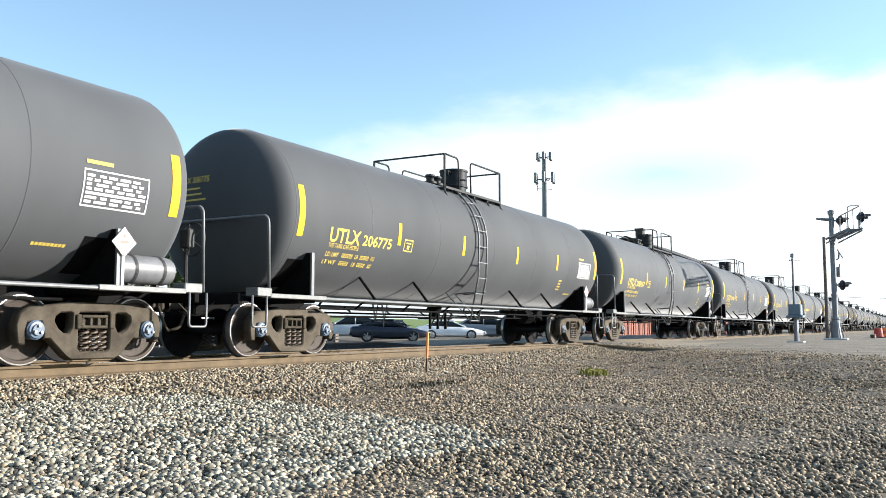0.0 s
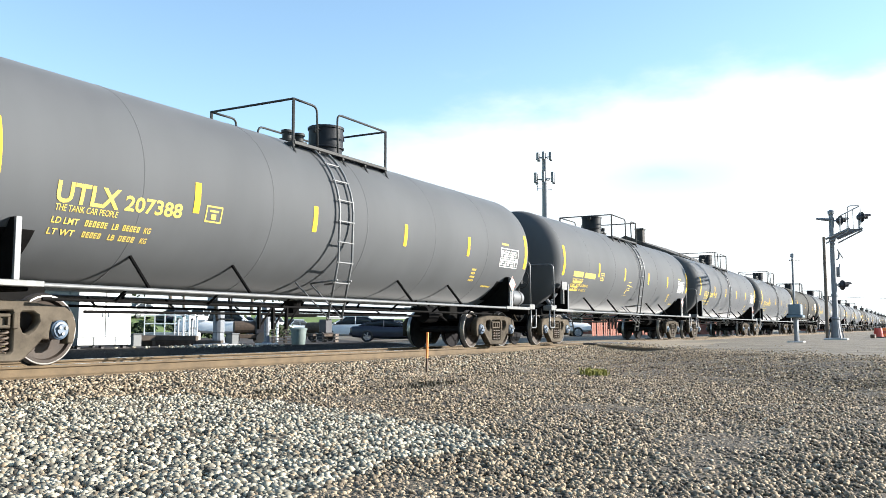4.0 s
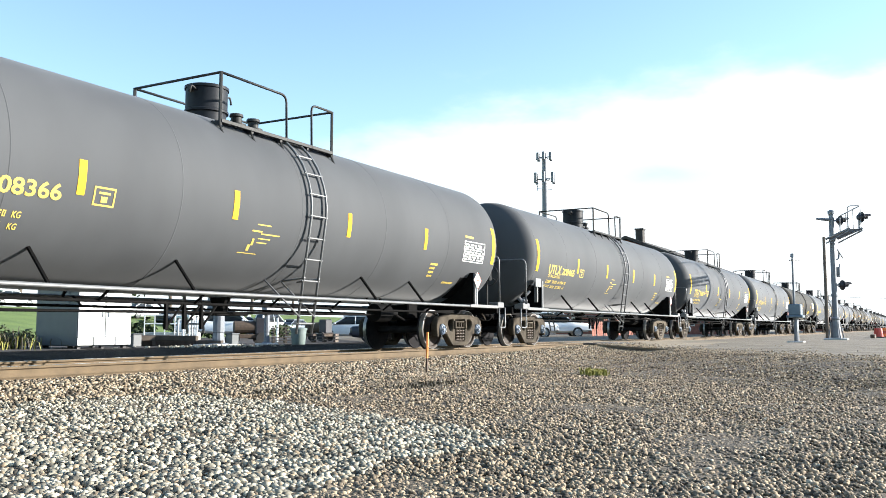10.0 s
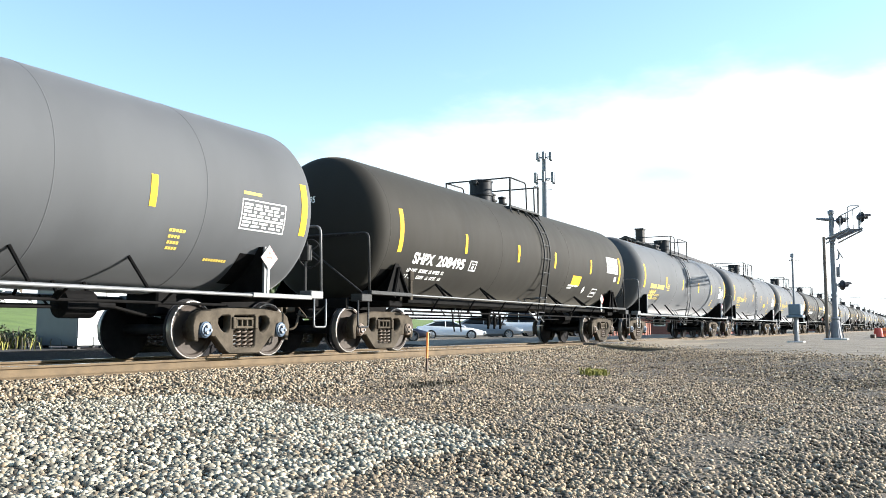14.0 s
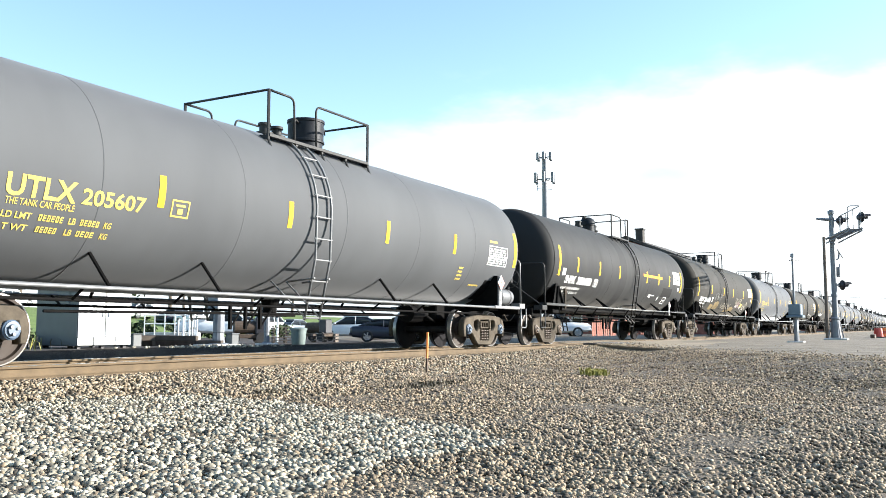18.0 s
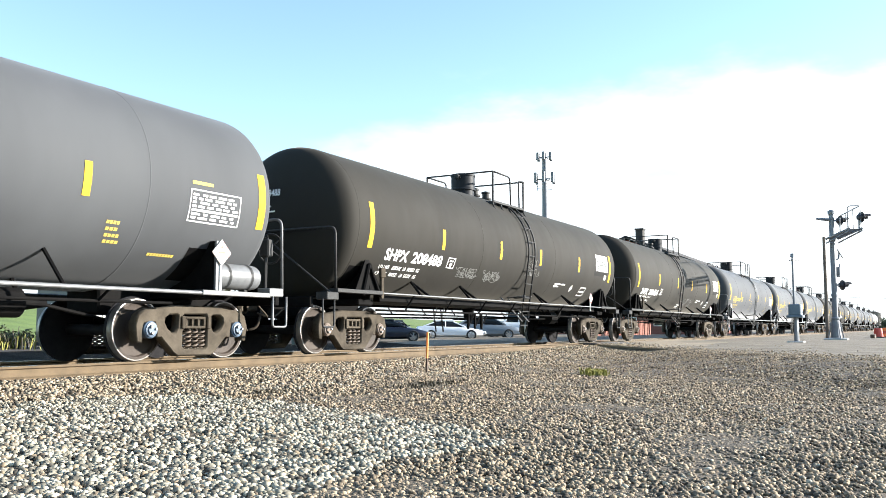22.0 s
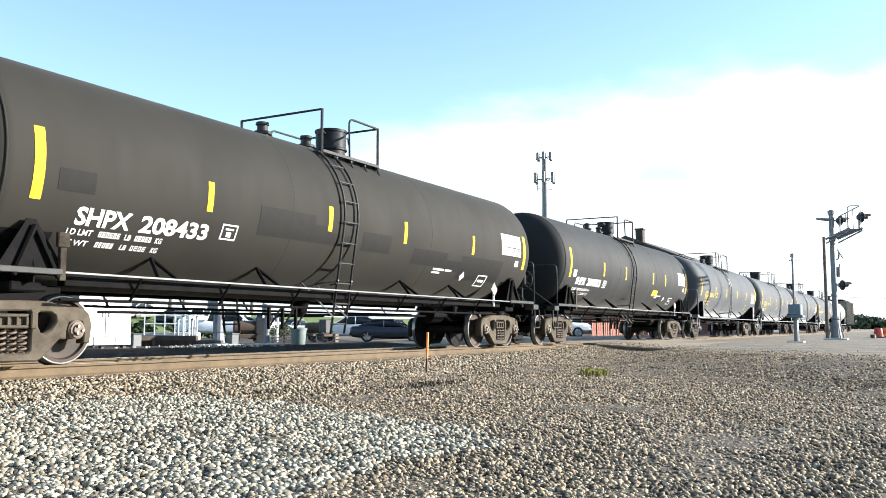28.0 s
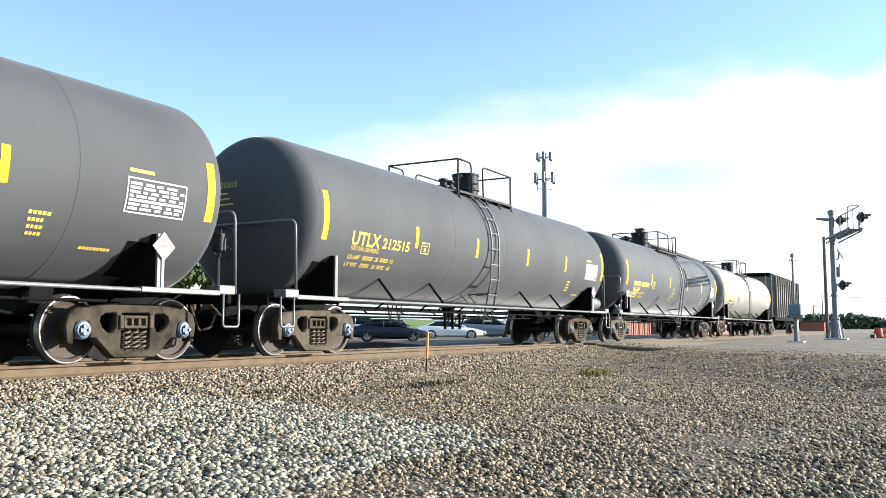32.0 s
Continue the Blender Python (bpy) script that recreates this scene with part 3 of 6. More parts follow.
    for x, o in ((K["l"], K["o0"]), (K["r"], K["o1"])):
        bm = bmesh.new()
        tube(bm, [(x, 1.0, zt), (x, -1.0, zt)], 0.022, 6)
        for s in (-1, 1):
            if abs(o - x) > 0.2:
                railing(bm, [(x, s * 1.0, zt), (o, s * 1.0, zt), (o, s * 1.02, 3.8)])
            rod(bm, (x, s * 1.0, 3.74), (x, s * 1.0, zt + 0.01), 0.03, 6)
        part("railing", bm, rails, car)
    # ladders, curved over the shell and then straight down
    for s in (-1, 1):
        bm = bmesh.new()
        pts = []
        for a in np.linspace(58, -4, 10):
            r = TANK_R + 0.065
            pts.append((s * r * math.cos(radians(a)), TANK_Z + r * math.sin(radians(a))))
        if kind == "A":
            pts += [(s * 1.57, 1.7), (s * 1.34, 0.62)]
        else:
            pts.append((s * 1.29, 0.38))
        for dx in (-0.21, 0.21):
            tube(bm, [(K["ladder"] + dx, y, z) for y, z in pts], 0.024, 6)
        lad = part("ladder", bm, rails if dark else M_RAIL_GREY, car)
        for dx in (-0.21, 0.21):
            bm = bmesh.new()
            tube(bm, [(K["ladder"] + dx, s * (1.46 if kind != "A" else 1.56), 1.35), (K["ladder"] + dx, s * 0.95, 1.30)], 0.018, 5)
            tube(bm, [(K["ladder"] + dx - 0.45, s * 0.95, 1.30), (K["ladder"] + dx, s * (1.37 if kind != "A" else 1.36), 0.66)], 0.016, 5)
            part("brace", bm, M_RAIL_GREY, lad)
        bm = bmesh.new()
        rod(bm, (K["ladder"] - 0.25, 0, 0), (K["ladder"] + 0.25, 0, 0), 0.016, 6)
        me = finish("rung", bm, rails if dark else M_RAIL_GREY)
        for a in (52, 38, 24, 10, -4):
            r = TANK_R + 0.065
            part("rung", me, None, lad, at=pose(0, s * r * math.cos(radians(a)), TANK_Z + r * math.sin(radians(a))))
        for z in (2.04, 1.67, 1.30, 0.93) + ((0.56,) if kind != "A" else (0.66,)):
            y = 1.29 + 0.144 * (z - 0.38) if kind != "A" else min(1.58, 1.34 + 0.213 * (z - 0.62))
            part("rung", me, None, lad, at=pose(0, s * y, z))
    # side sill, lower pipe, struts
    for s in (-1, 1):
        bm = bmesh.new()
        if dark:
            box(bm, 2.3, 15.75, s * 1.49 - 0.03, s * 1.49 + 0.03, sill_z - 0.008, sill_z + 0.020, 0.004)
        else:
            rod(bm, (2.3, s * 1.5, sill_z), (15.8, s * 1.5, sill_z), 0.028, 10)
        part("side_rail", bm, M_RAIL_GREY, car)
        if dark:
            bm = bmesh.new()
            box(bm, 2.6, 15.4, *sorted((s * 1.18, s * 1.34)), sill_z - 0.15, sill_z - 0.02, 0.01)
            part("side_channel", bm, M_UNDER, car)
        bm = bmesh.new()
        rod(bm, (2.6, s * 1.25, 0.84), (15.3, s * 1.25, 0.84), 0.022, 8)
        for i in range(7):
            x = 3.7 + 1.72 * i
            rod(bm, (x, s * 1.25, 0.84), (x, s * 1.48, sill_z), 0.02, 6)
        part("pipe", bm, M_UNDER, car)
        for x in struts:
            bm = bmesh.new()
            a = Vector((x, s * 1.48, sill_z))
            b = Vector((x - 0.04 if not dark else x + 0.18, s * 1.10, 1.48))
            rod(bm, a, b, 0.028, 6)
            if dark:
                rod(bm, b, (x + 0.36, s * 1.48, sill_z), 0.028, 6)
            part("strut", bm, M_UNDER, car)
    # bottom outlet, brake gear
    bm = bmesh.new()
    lathe(bm, [(0.72, 0.09), (0.78, 0.13), (0.86, 0.13), (1.05, 0.2)], 16, "Z", (9.0, 0, 0))
    box(bm, 8.5, 9.5, -0.22, 0.22, 0.70, 0.76, 0.01)
    part("bottom_outlet", bm, M_UNDER, car)
    bm = bmesh.new()
    lathe(bm, [(12.7, 0.05), (12.72, 0.19), (13.2, 0.19), (13.24, 0.10), (13.6, 0.05)], 16, "X", (0, -0.75, 0.80))
    rod(bm, (13.5, -0.75, 0.80), (14.9, -0.25, 0.62), 0.025, 6)
    rod(bm, (4.2, 0.0, 0.72), (12.7, -0.75, 0.76), 0.022, 6)
    for dx in (0.0, 0.5):
        rod(bm, (12.75 + dx, -0.75, 0.8), (12.75 + dx, -0.5, 1.2), 0.03, 6)
    part("brake_cylinder", bm, M_UNDER, car)
    bm = bmesh.new()
    for x in (6.6, 6.95, 7.3):
        box(bm, x - 0.02, x + 0.02, -1.27, -1.22, 0.46, 0.86)
        rod(bm, (x + 0.02, -1.24, 0.50), (x + 0.33, -1.24, 0.84), 0.018, 5)
    part("hose_bracket", bm, M_UNDER, car)
    # ends
    for end in (0, 1):
        def X(v):
            return v if end == 0 else CAR - v
        def span(a, b):
            return tuple(sorted((X(a), X(b))))
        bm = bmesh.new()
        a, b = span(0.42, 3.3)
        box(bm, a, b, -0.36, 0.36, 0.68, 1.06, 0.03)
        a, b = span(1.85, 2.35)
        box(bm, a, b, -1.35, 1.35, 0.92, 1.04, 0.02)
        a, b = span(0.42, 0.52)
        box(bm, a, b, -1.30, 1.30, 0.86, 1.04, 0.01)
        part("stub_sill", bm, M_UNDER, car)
        # web from the sill up to the shell
        hi = 1.80
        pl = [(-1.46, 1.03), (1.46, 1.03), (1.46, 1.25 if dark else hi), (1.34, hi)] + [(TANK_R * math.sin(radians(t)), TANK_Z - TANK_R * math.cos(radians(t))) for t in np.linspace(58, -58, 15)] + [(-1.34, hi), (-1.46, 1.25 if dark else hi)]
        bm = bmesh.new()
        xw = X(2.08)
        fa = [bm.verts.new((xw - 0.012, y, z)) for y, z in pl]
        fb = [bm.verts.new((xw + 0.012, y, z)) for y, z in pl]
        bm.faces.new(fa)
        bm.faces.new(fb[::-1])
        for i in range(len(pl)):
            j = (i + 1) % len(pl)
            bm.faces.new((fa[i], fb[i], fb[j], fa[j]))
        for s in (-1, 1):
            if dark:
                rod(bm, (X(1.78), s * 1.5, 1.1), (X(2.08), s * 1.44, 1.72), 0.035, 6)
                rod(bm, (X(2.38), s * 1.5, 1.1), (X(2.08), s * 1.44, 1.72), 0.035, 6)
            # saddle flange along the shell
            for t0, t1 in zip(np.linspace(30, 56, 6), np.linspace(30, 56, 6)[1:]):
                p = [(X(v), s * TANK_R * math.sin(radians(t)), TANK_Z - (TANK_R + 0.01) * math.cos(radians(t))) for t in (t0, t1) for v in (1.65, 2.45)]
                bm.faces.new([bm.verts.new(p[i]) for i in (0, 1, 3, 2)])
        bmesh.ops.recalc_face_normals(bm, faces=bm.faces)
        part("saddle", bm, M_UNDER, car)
        if not dark:
            for s in (-1, 1):
                bm = bmesh.new()
                box(bm, xw - 0.04, xw + 0.04, s * 1.47 - 0.02, s * 1.47 + 0.02, 1.03, hi, 0.005)
                part("saddle_edge", bm, M_RAIL_GREY, car)
        else:
            for s in (-1, 1):
                bm = bmesh.new()
                pts = [(X(1.55), s * 1.46, 1.12), (X(2.55), s * 1.46, 1.12), (X(2.12), s * 1.40, 1.80), (X(2.0), s * 1.40, 1.80)]
                q = [bm.verts.new(p) for p in pts]
                q2 = [bm.verts.new((p[0], p[1] - s * 0.02, p[2])) for p in pts]
                bm.faces.new(q)
                bm.faces.new(q2[::-1])
                for i in range(4):
                    bm.faces.new((q[i], q2[i], q2[(i + 1) % 4], q[(i + 1) % 4]))
                bmesh.ops.recalc_face_normals(bm, faces=bm.faces)
                part("gusset", bm, M_UNDER, car)
        if dark and end == 0:
            for s in (-1, 1):
                bm = bmesh.new()
                box(bm, 2.38, 2.47, *sorted((s * 1.47, s * 1.53)), sill_z - 0.10, 1.50, 0.008)
                box(bm, 2.33, 2.50, *sorted((s * 1.49, s * 1.55)), 1.47, 1.66, 0.012)
                part("bracket_post", bm, M_TRUCK, car, "rusty bracket post with a small plate box")
        for s in (-1, 1):
            bm = bmesh.new()
            a, b = span(0.92, 2.42)
            box(bm, a, b, *sorted((s * 1.34, s * 1.54)), sill_z - 0.03, sill_z + 0.045, 0.008)
            part("running_board", bm, M_STEP if not dark else M_RAIL_DARK, car, "worn grated running board")
            bm = bmesh.new()
            a, b = span(0.60, 0.95)
            box(bm, a, b, *sorted((s * 1.28, s * 1.54)), 0.99, 1.13, 0.012)
            part("end_step", bm, M_STEP if not dark else M_RAIL_DARK, car)
            bm = bmesh.new()
            tube(bm, rounded([(X(0.50), s * 1.52, 1.0), (X(0.50), s * 1.52, 0.50), (X(0.84), s * 1.52, 0.50), (X(0.84), s * 1.52, 1.0)], 0.06), 0.02, 6)
            part("stirrup_step", bm, M_RAIL_GREY if not dark else M_RAIL_DARK, car)
        bm = bmesh.new()
        a, b = span(0.60, 0.84)
        box(bm, a, b, -1.28, 1.28, 1.03, 1.06)
        part("end_walkway", bm, M_UNDER, car)
        bm = bmesh.new()
        xr, yr = ((0.90, 1.48), (17.66, 1.30))[end]
        railing(bm, [(xr + 0.04, -yr, 1.02), (xr, -yr, 2.33), (xr, yr, 2.33), (xr + 0.04, yr, 1.02)], 0.026)
        if dark:
            rod(bm, (xr - 0.01, -yr + 0.04, 1.1), (xr, 0.3, 2.3), 0.018, 6)
        part("handrail", bm, M_RAIL_GREY if not dark else M_RAIL_DARK, car)
        bm = bmesh.new()
        a, b = span(0.0, 0.46)
        box(bm, a, b, -0.09, 0.09, 0.79, 0.95, 0.03)
        a, b = span(-0.10, 0.14)
        box(bm, a, b, -0.17, 0.17, 0.74, 1.00, 0.05)
        tube(bm, rounded([(X(0.3), -0.3, 0.82), (X(0.15), -0.32, 0.48), (X(-0.02), -0.2, 0.44)], 0.2), 0.025, 6)
        tube(bm, rounded([(X(0.42), -0.8, 0.9), (X(0.05), -0.78, 0.65), (X(0.05), -0.5, 0.75)], 0.2), 0.015, 6)
        part("coupler", bm, M_TRUCK, car)
    # brake wheel and placards
    bm = bmesh.new()
    pts = [(17.80, -0.95 + 0.26 * math.cos(a), 1.85 + 0.26 * math.sin(a)) for a in np.linspace(0, 2 * math.pi, 19)[:-1]]
    tube(bm, pts, 0.016, 5, True)
    for k in range(5):
        a = k * 2 * math.pi / 5
        rod(bm, (17.76, -0.95, 1.85), (17.80, -0.95 + 0.26 * math.cos(a), 1.85 + 0.26 * math.sin(a)), 0.012, 5)
    box(bm, 17.62, 17.76, -1.05, -0.85, 1.70, 2.0, 0.02)
    rod(bm, (17.68, -0.95, 1.05), (17.68, -0.95, 1.75), 0.03, 6)
    part("brake_wheel", bm, M_RAIL_DARK, car)
    return car


def placard(car, x, y, z, size, tilt=0.0):
    """A diamond hazard placard on its post, facing the near side."""
    bm = bmesh.new()
    box(bm, x - 0.02, x + 0.02, y + 0.012, y + 0.05, 1.03, z + 0.12)
    d = [(0, size / 2), (size / 2, 0), (0, -size / 2), (-size / 2, 0)]
    va = [bm.verts.new((x + p, y, z + q)) for p, q in d]
    vb = [bm.verts.new((x + p, y + 0.01, z + q)) for p, q in d]
    bm.faces.new(va)
    bm.faces.new(vb[::-1])
    for i in range(4):
        bm.faces.new((va[i], vb[i], vb[(i + 1) % 4], va[(i + 1) % 4]))
    bmesh.ops.recalc_face_normals(bm, faces=bm.faces)
    pl = part("placard", bm, M_WHITE, car, "white and red diamond placard")
    bm = bmesh.new()
    o, i = size / 2 * 0.94, size / 2 * 0.86
    oc = [(0, o), (o, 0), (0, -o), (-o, 0)]
    ic = [(0, i), (i, 0), (0, -i), (-i, 0)]
    for k in range(4):
        j = (k + 1) % 4
        bm.faces.new([bm.verts.new((x + p, y - 0.004, z + q)) for p, q in (oc[k], oc[j], ic[j], ic[k])])
    # a red flame mark above the number
    bm.faces.new([bm.verts.new((x + p, y - 0.004, z + q)) for p, q in ((0, i * 0.72), (-i * 0.22, i * 0.36), (i * 0.22, i * 0.36))])
    bm.faces.new([bm.verts.new((x + p, y - 0.004, z + q)) for p, q in ((-i * 0.42, i * 0.12), (-i * 0.42, -i * 0.10), (i * 0.42, -i * 0.10), (i * 0.42, i * 0.12))])
    bm.faces.new([bm.verts.new((x + p, y - 0.004, z + q)) for p, q in ((0, -i * 0.78), (-i * 0.12, -i * 0.60), (i * 0.12, -i * 0.60))])
    for f in bm.faces:
        f.normal_update()
        if f.normal.y > 0:
            f.normal_flip()
    part("placard_print", bm, M_RED, pl)


def reservoir(car):
    bm = bmesh.new()
    lathe(bm, [(15.98, 0.02), (16.0, 0.12), (16.05, 0.19), (16.12, 0.205), (16.98, 0.205), (17.06, 0.19), (17.12, 0.10), (17.13, 0.02)], 24, "X", (0, -1.20, 1.29))
    tank = part("air_reservoir", bm, M_RAIL_GREY, car, "grey air reservoir", True)
    for x in (16.35, 16.85):
        bm = bmesh.new()
        lathe(bm, [(x - 0.025, 0.212), (x + 0.025, 0.212)], 24, "X", (0, -1.20, 1.29), close=False)
        box(bm, x - 0.03, x + 0.03, -1.26, -1.14, 1.02, 1.10)
        part("strap", bm, M_RAIL_DARK, tank)


def toolbox(car):
    bm = bmesh.new()
    box(bm, 1.55, 1.95, -1.50, -1.47, 1.62, 1.86, 0.006)
    box(bm, 1.72, 1.78, -1.47, -1.38, 1.2, 1.75)
    part("notice_plate", bm, M_STEP, car, "blank grey notice plate")
    bm = bmesh.new()
    rng = random.Random(4)
    for i in range(6):
        x, z = 1.0 + rng.uniform(0, 0.4), 1.15 + rng.uniform(0, 0.3)
        rod(bm, (x, -1.3, z), (x + rng.uniform(-0.1, 0.15), -1.3 + rng.uniform(-0.1, 0.1), z + rng.uniform(0.05, 0.15)), rng.uniform(0.03, 0.06), 8)
    box(bm, 1.0, 1.45, -1.36, -1.2, 1.06, 1.16, 0.01)
    tagged(part("brake_valve", bm, M_RAIL_GREY, car), kind="stuff")


def squiggle(rng, w, h, r=0.018):
    """A scrawl of spray paint as a flat ribbon."""
    bm = bmesh.new()
    for stroke in range(rng.randint(6, 9)):
        x, y = rng.uniform(0, w * 0.8), rng.uniform(h * 0.2, h * 0.8)
        a, pts = rng.uniform(0, 6.28), []
        turn = rng.choice((-1, 1)) * rng.uniform(0.45, 0.8)
        for i in range(rng.randint(14, 26)):
            pts.append(Vector((x, y, 0)))
            x += 0.06 * math.cos(a) + 0.012
            y += 0.06 * math.sin(a)
            a += turn + rng.uniform(-0.3, 0.3)
            if y < 0 or y > h or x > w:
                a += 1.4
                y = min(max(y, 0), h)
            if rng.random() < 0.2:
                turn = -turn
        for p, q in zip(pts, pts[1:]):
            d = (q - p)
            if d.length < 1e-4:
                continue
            n = Vector((-d.y, d.x, 0)).normalized() * r
            bm.faces.new([bm.verts.new(v) for v in (p - n, q - n, q + n, p + n)])
    return bm


def patch_bm(rng, w, h):
    """A ragged patch of faded or fresh paint."""
    r = []
    x = 0.0
    while x < w:
        s = rng.uniform(0.12, 0.35)
        r.append((x, min(w, x + s), rng.uniform(0, 0.15) * h, h * rng.uniform(0.75, 1.0)))
        x += s
    return rects_bm(r)


M_GRAFFITI = surface("pale_spray_paint", (0.0882, 0.0882, 0.08505), (0.2016, 0.2016, 0.1953), 0.55, bump=0)
M_GRAFFITI_PINK = surface("pink_spray_paint", (0.189, 0.105, 0.126), (0.2604, 0.1764, 0.1932), 0.55, bump=0)
M_CREAM = surface("cream_spray_paint", (0.17, 0.155, 0.12), (0.34, 0.31, 0.25), 0.55, bump=0)
M_TAN_PATCH = surface("tan_overspray", (0.1148, 0.0867, 0.0459), (0.2805, 0.2103, 0.102), 0.6, 0, 4, 30, bump=0)
M_DARK_PATCH = surface("fresh_black_patch", (0.006, 0.006, 0.0058), (0.011, 0.0108, 0.010), 0.5, bump=0)
M_PALE_PATCH = surface("scuffed_grey_patch", (0.0135, 0.01395, 0.0144), (0.02475, 0.0252, 0.02565), 0.45, 0, 2, 30, bump=0)
M_ORANGE_TAPE = surface("orange_reflective_tape", (0.60, 0.22, 0.02), (0.75, 0.32, 0.04), 0.45, bump=0)

# sun-dulled stencils, tape and patches shine no more than the shell
for m in (M_YELLOW, M_YTEXT, M_WHITE, M_PRINT, M_GRAFFITI, M_GRAFFITI_PINK, M_CREAM, M_TAN_PATCH, M_DARK_PATCH, M_PALE_PATCH, M_ORANGE_TAPE):
    nodes = m.node_tree.nodes
    nodes["Principled BSDF"].inputs["Specular IOR Level"].default_value = 0.2
    nodes["Map Range"].inputs["To Min"].default_value = 0.68
    nodes["Map Range"].inputs["To Max"].default_value = 0.85

GREY_LABEL = "grey tank car with yellow stencils and yellow stripes"
DARK_LABEL = "dusty black tank car with white stencils and yellow stripes"
A_STRUTS, B_STRUTS, C_STRUTS = (4.1, 6.15, 11.13, 13.33), (4.52, 6.94, 11.77, 13.58), (4.0, 6.25, 10.75, 12.9)
PARK = pose(0, 0, 0)
MASTERS = {
    "A": build_car("A", M_GREY, M_RAIL_DARK, GREY_LABEL, "set_blue", M_YTEXT, A_STRUTS, "flat"),
    "B": build_car("B", M_GREY, M_RAIL_DARK, GREY_LABEL, "set_blue", M_YTEXT, B_STRUTS, "flat"),
    "C": build_car("C", M_BROWN, M_RAIL_DARK, DARK_LABEL, "set_rust", M_WHITE, C_STRUTS, "flat"),
    "D": build_car("D", M_BROWN, M_RAIL_DARK, DARK_LABEL, "set_rust", M_WHITE, C_STRUTS, "flat"),
    "K": build_car("C", M_BLACK, M_RAIL_DARK, "clean black tank car with white stencils and yellow stripes", "set_rust", M_WHITE, C_STRUTS, "flat", (5.16, 7.6, 11.16, 13.0)),
    "R": build_car("D", M_BLACK, M_RAIL_DARK, "clean black tank car with white stencils and a domed hatch", "set_rust", M_WHITE, C_STRUTS, "round", (3.57, 5.64, 7.78, 11.2, 12.9, 14.56)),
    "W": build_car("A", M_PALE, M_RAIL_DARK, "streaked white tank car stained with dark grime", "set_rust", M_INK, A_STRUTS, "flat"),
}
for key, master in MASTERS.items():
    for x in (AXLES[0] + 0.889, CAR - AXLES[0] - 0.889):
        add_truck(master, x, "set_blue" if key in "AB" else "set_rust")
for key in "AB":
    placard(MASTERS[key], 16.02, -1.52, 1.62, 0.40)
reservoir(MASTERS["A"])
toolbox(MASTERS["B"])
for key in "CDKR":
    placard(MASTERS[key], 14.95, -1.40, 1.45, 0.34)

# the consist: kind and number, front to rear
CONSIST = [("A", ""), ("A", "UTLX 206775"), ("A", "UTLX 208157"), ("A", "UTLX 208704"), ("A", "UTLX 207388"), ("B", ""), ("A", "UTLX 212051"), ("A", "UTLX 212400"),
           ("D", "SHPX 208401"), ("B", "UTLX 208366"), ("B", "UTLX 208465"), ("B", "UTLX 210674"), ("B", "UTLX 207011"), ("D", "SHPX 208495"), ("A", ""), ("A", "UTLX 205406"),
           ("A", "UTLX 205607"), ("R", "SHPX 202488"), ("C", "SHPX 208483"), ("A", "UTLX 211962"), ("D", "SHPX 208488"), ("C", "SHPX 208454"), ("B", "UTLX 209209"), ("B", "UTLX 205590"),
           ("A", ""), ("C", "SHPX 208433"), ("K", "SHPX 204953"), ("A", "UTLX 205510"), ("B", "UTLX 210101"), ("A", "UTLX 212515"), ("B", ""), ("W", "")]


def letter_car(car, kind, words):
    dark = kind in "CDKR"
    if not words:
        bars = [(0.0, 0.85, 0.0, 0.17), (1.0, 2.0, 0.0, 0.17), (0.1, 0.9, -0.20, -0.14), (0.1, 0.7, -0.36, -0.31), (0.1, 0.8, -0.48, -0.43)]
        part("lettering", wrap(rects_bm(bars), 2.6, -17.5), M_YTEXT, car, "worn yellow stencil bars")
        return
    mark, number = words.split()
    mat = M_WHITE if dark else M_YTEXT
    if dark:
        low = -28.4 if kind == "C" else -26.2
        part("lettering", wrap(text_bm(mark, 0.235, 0.88, 0.045), 2.68, low), mat, car, "painted reporting mark")
        part("lettering", wrap(text_bm(number, 0.235, 1.28, 0.045), 3.72, low), mat, car, "painted car number")
        bm = text_bm(words, 0.13, 0.85, 0.02)
    else:
        part("lettering", wrap(text_bm(mark, 0.26, 0.98, 0.034), 2.56, -18.4), mat, car, "painted reporting mark")
        part("lettering", wrap(text_bm(number, 0.20, 1.02, 0.032), 3.62, -18.0), mat, car, "painted car number")
        bm = text_bm(words, 0.11, 0.80, 0.01)
    part("lettering", on_head(bm, 0.75, 3.02), mat, car)
    part("lettering", on_head(rects_bm([(0.1, 0.55, -0.1, -0.07), (0.05, 0.6, -0.2, -0.17), (0.1, 0.7, -0.3, -0.27)]), 0.70, 3.00), mat, car)


TRAIN = []
for k, (kind, words) in enumerate(CONSIST):
    car = copy_thing(MASTERS[kind], pose(k * CAR - CAME[0][1], 0, 0))
    letter_car(car, kind, words)
    TRAIN.append(car)
for master in MASTERS.values():
    for ob in list(master.children_recursive) + [master]:
        bpy.data.objects.remove(ob)

# marks that set single cars apart
rng = random.Random(11)


def scrawl(k, x, ang, w, h, mat, n=1, r=0.0065):
    for i in range(n):
        part("graffiti", wrap(squiggle(rng, w, h, r), x + i * w * 0.9, ang, TANK_R + 0.009), mat, TRAIN[k], "sprayed scrawl")


def blot(k, x, ang, w, h, mat, label):
    part("paint_patch", wrap(patch_bm(rng, w, h), x, ang, TANK_R + 0.004), mat, TRAIN[k], label)


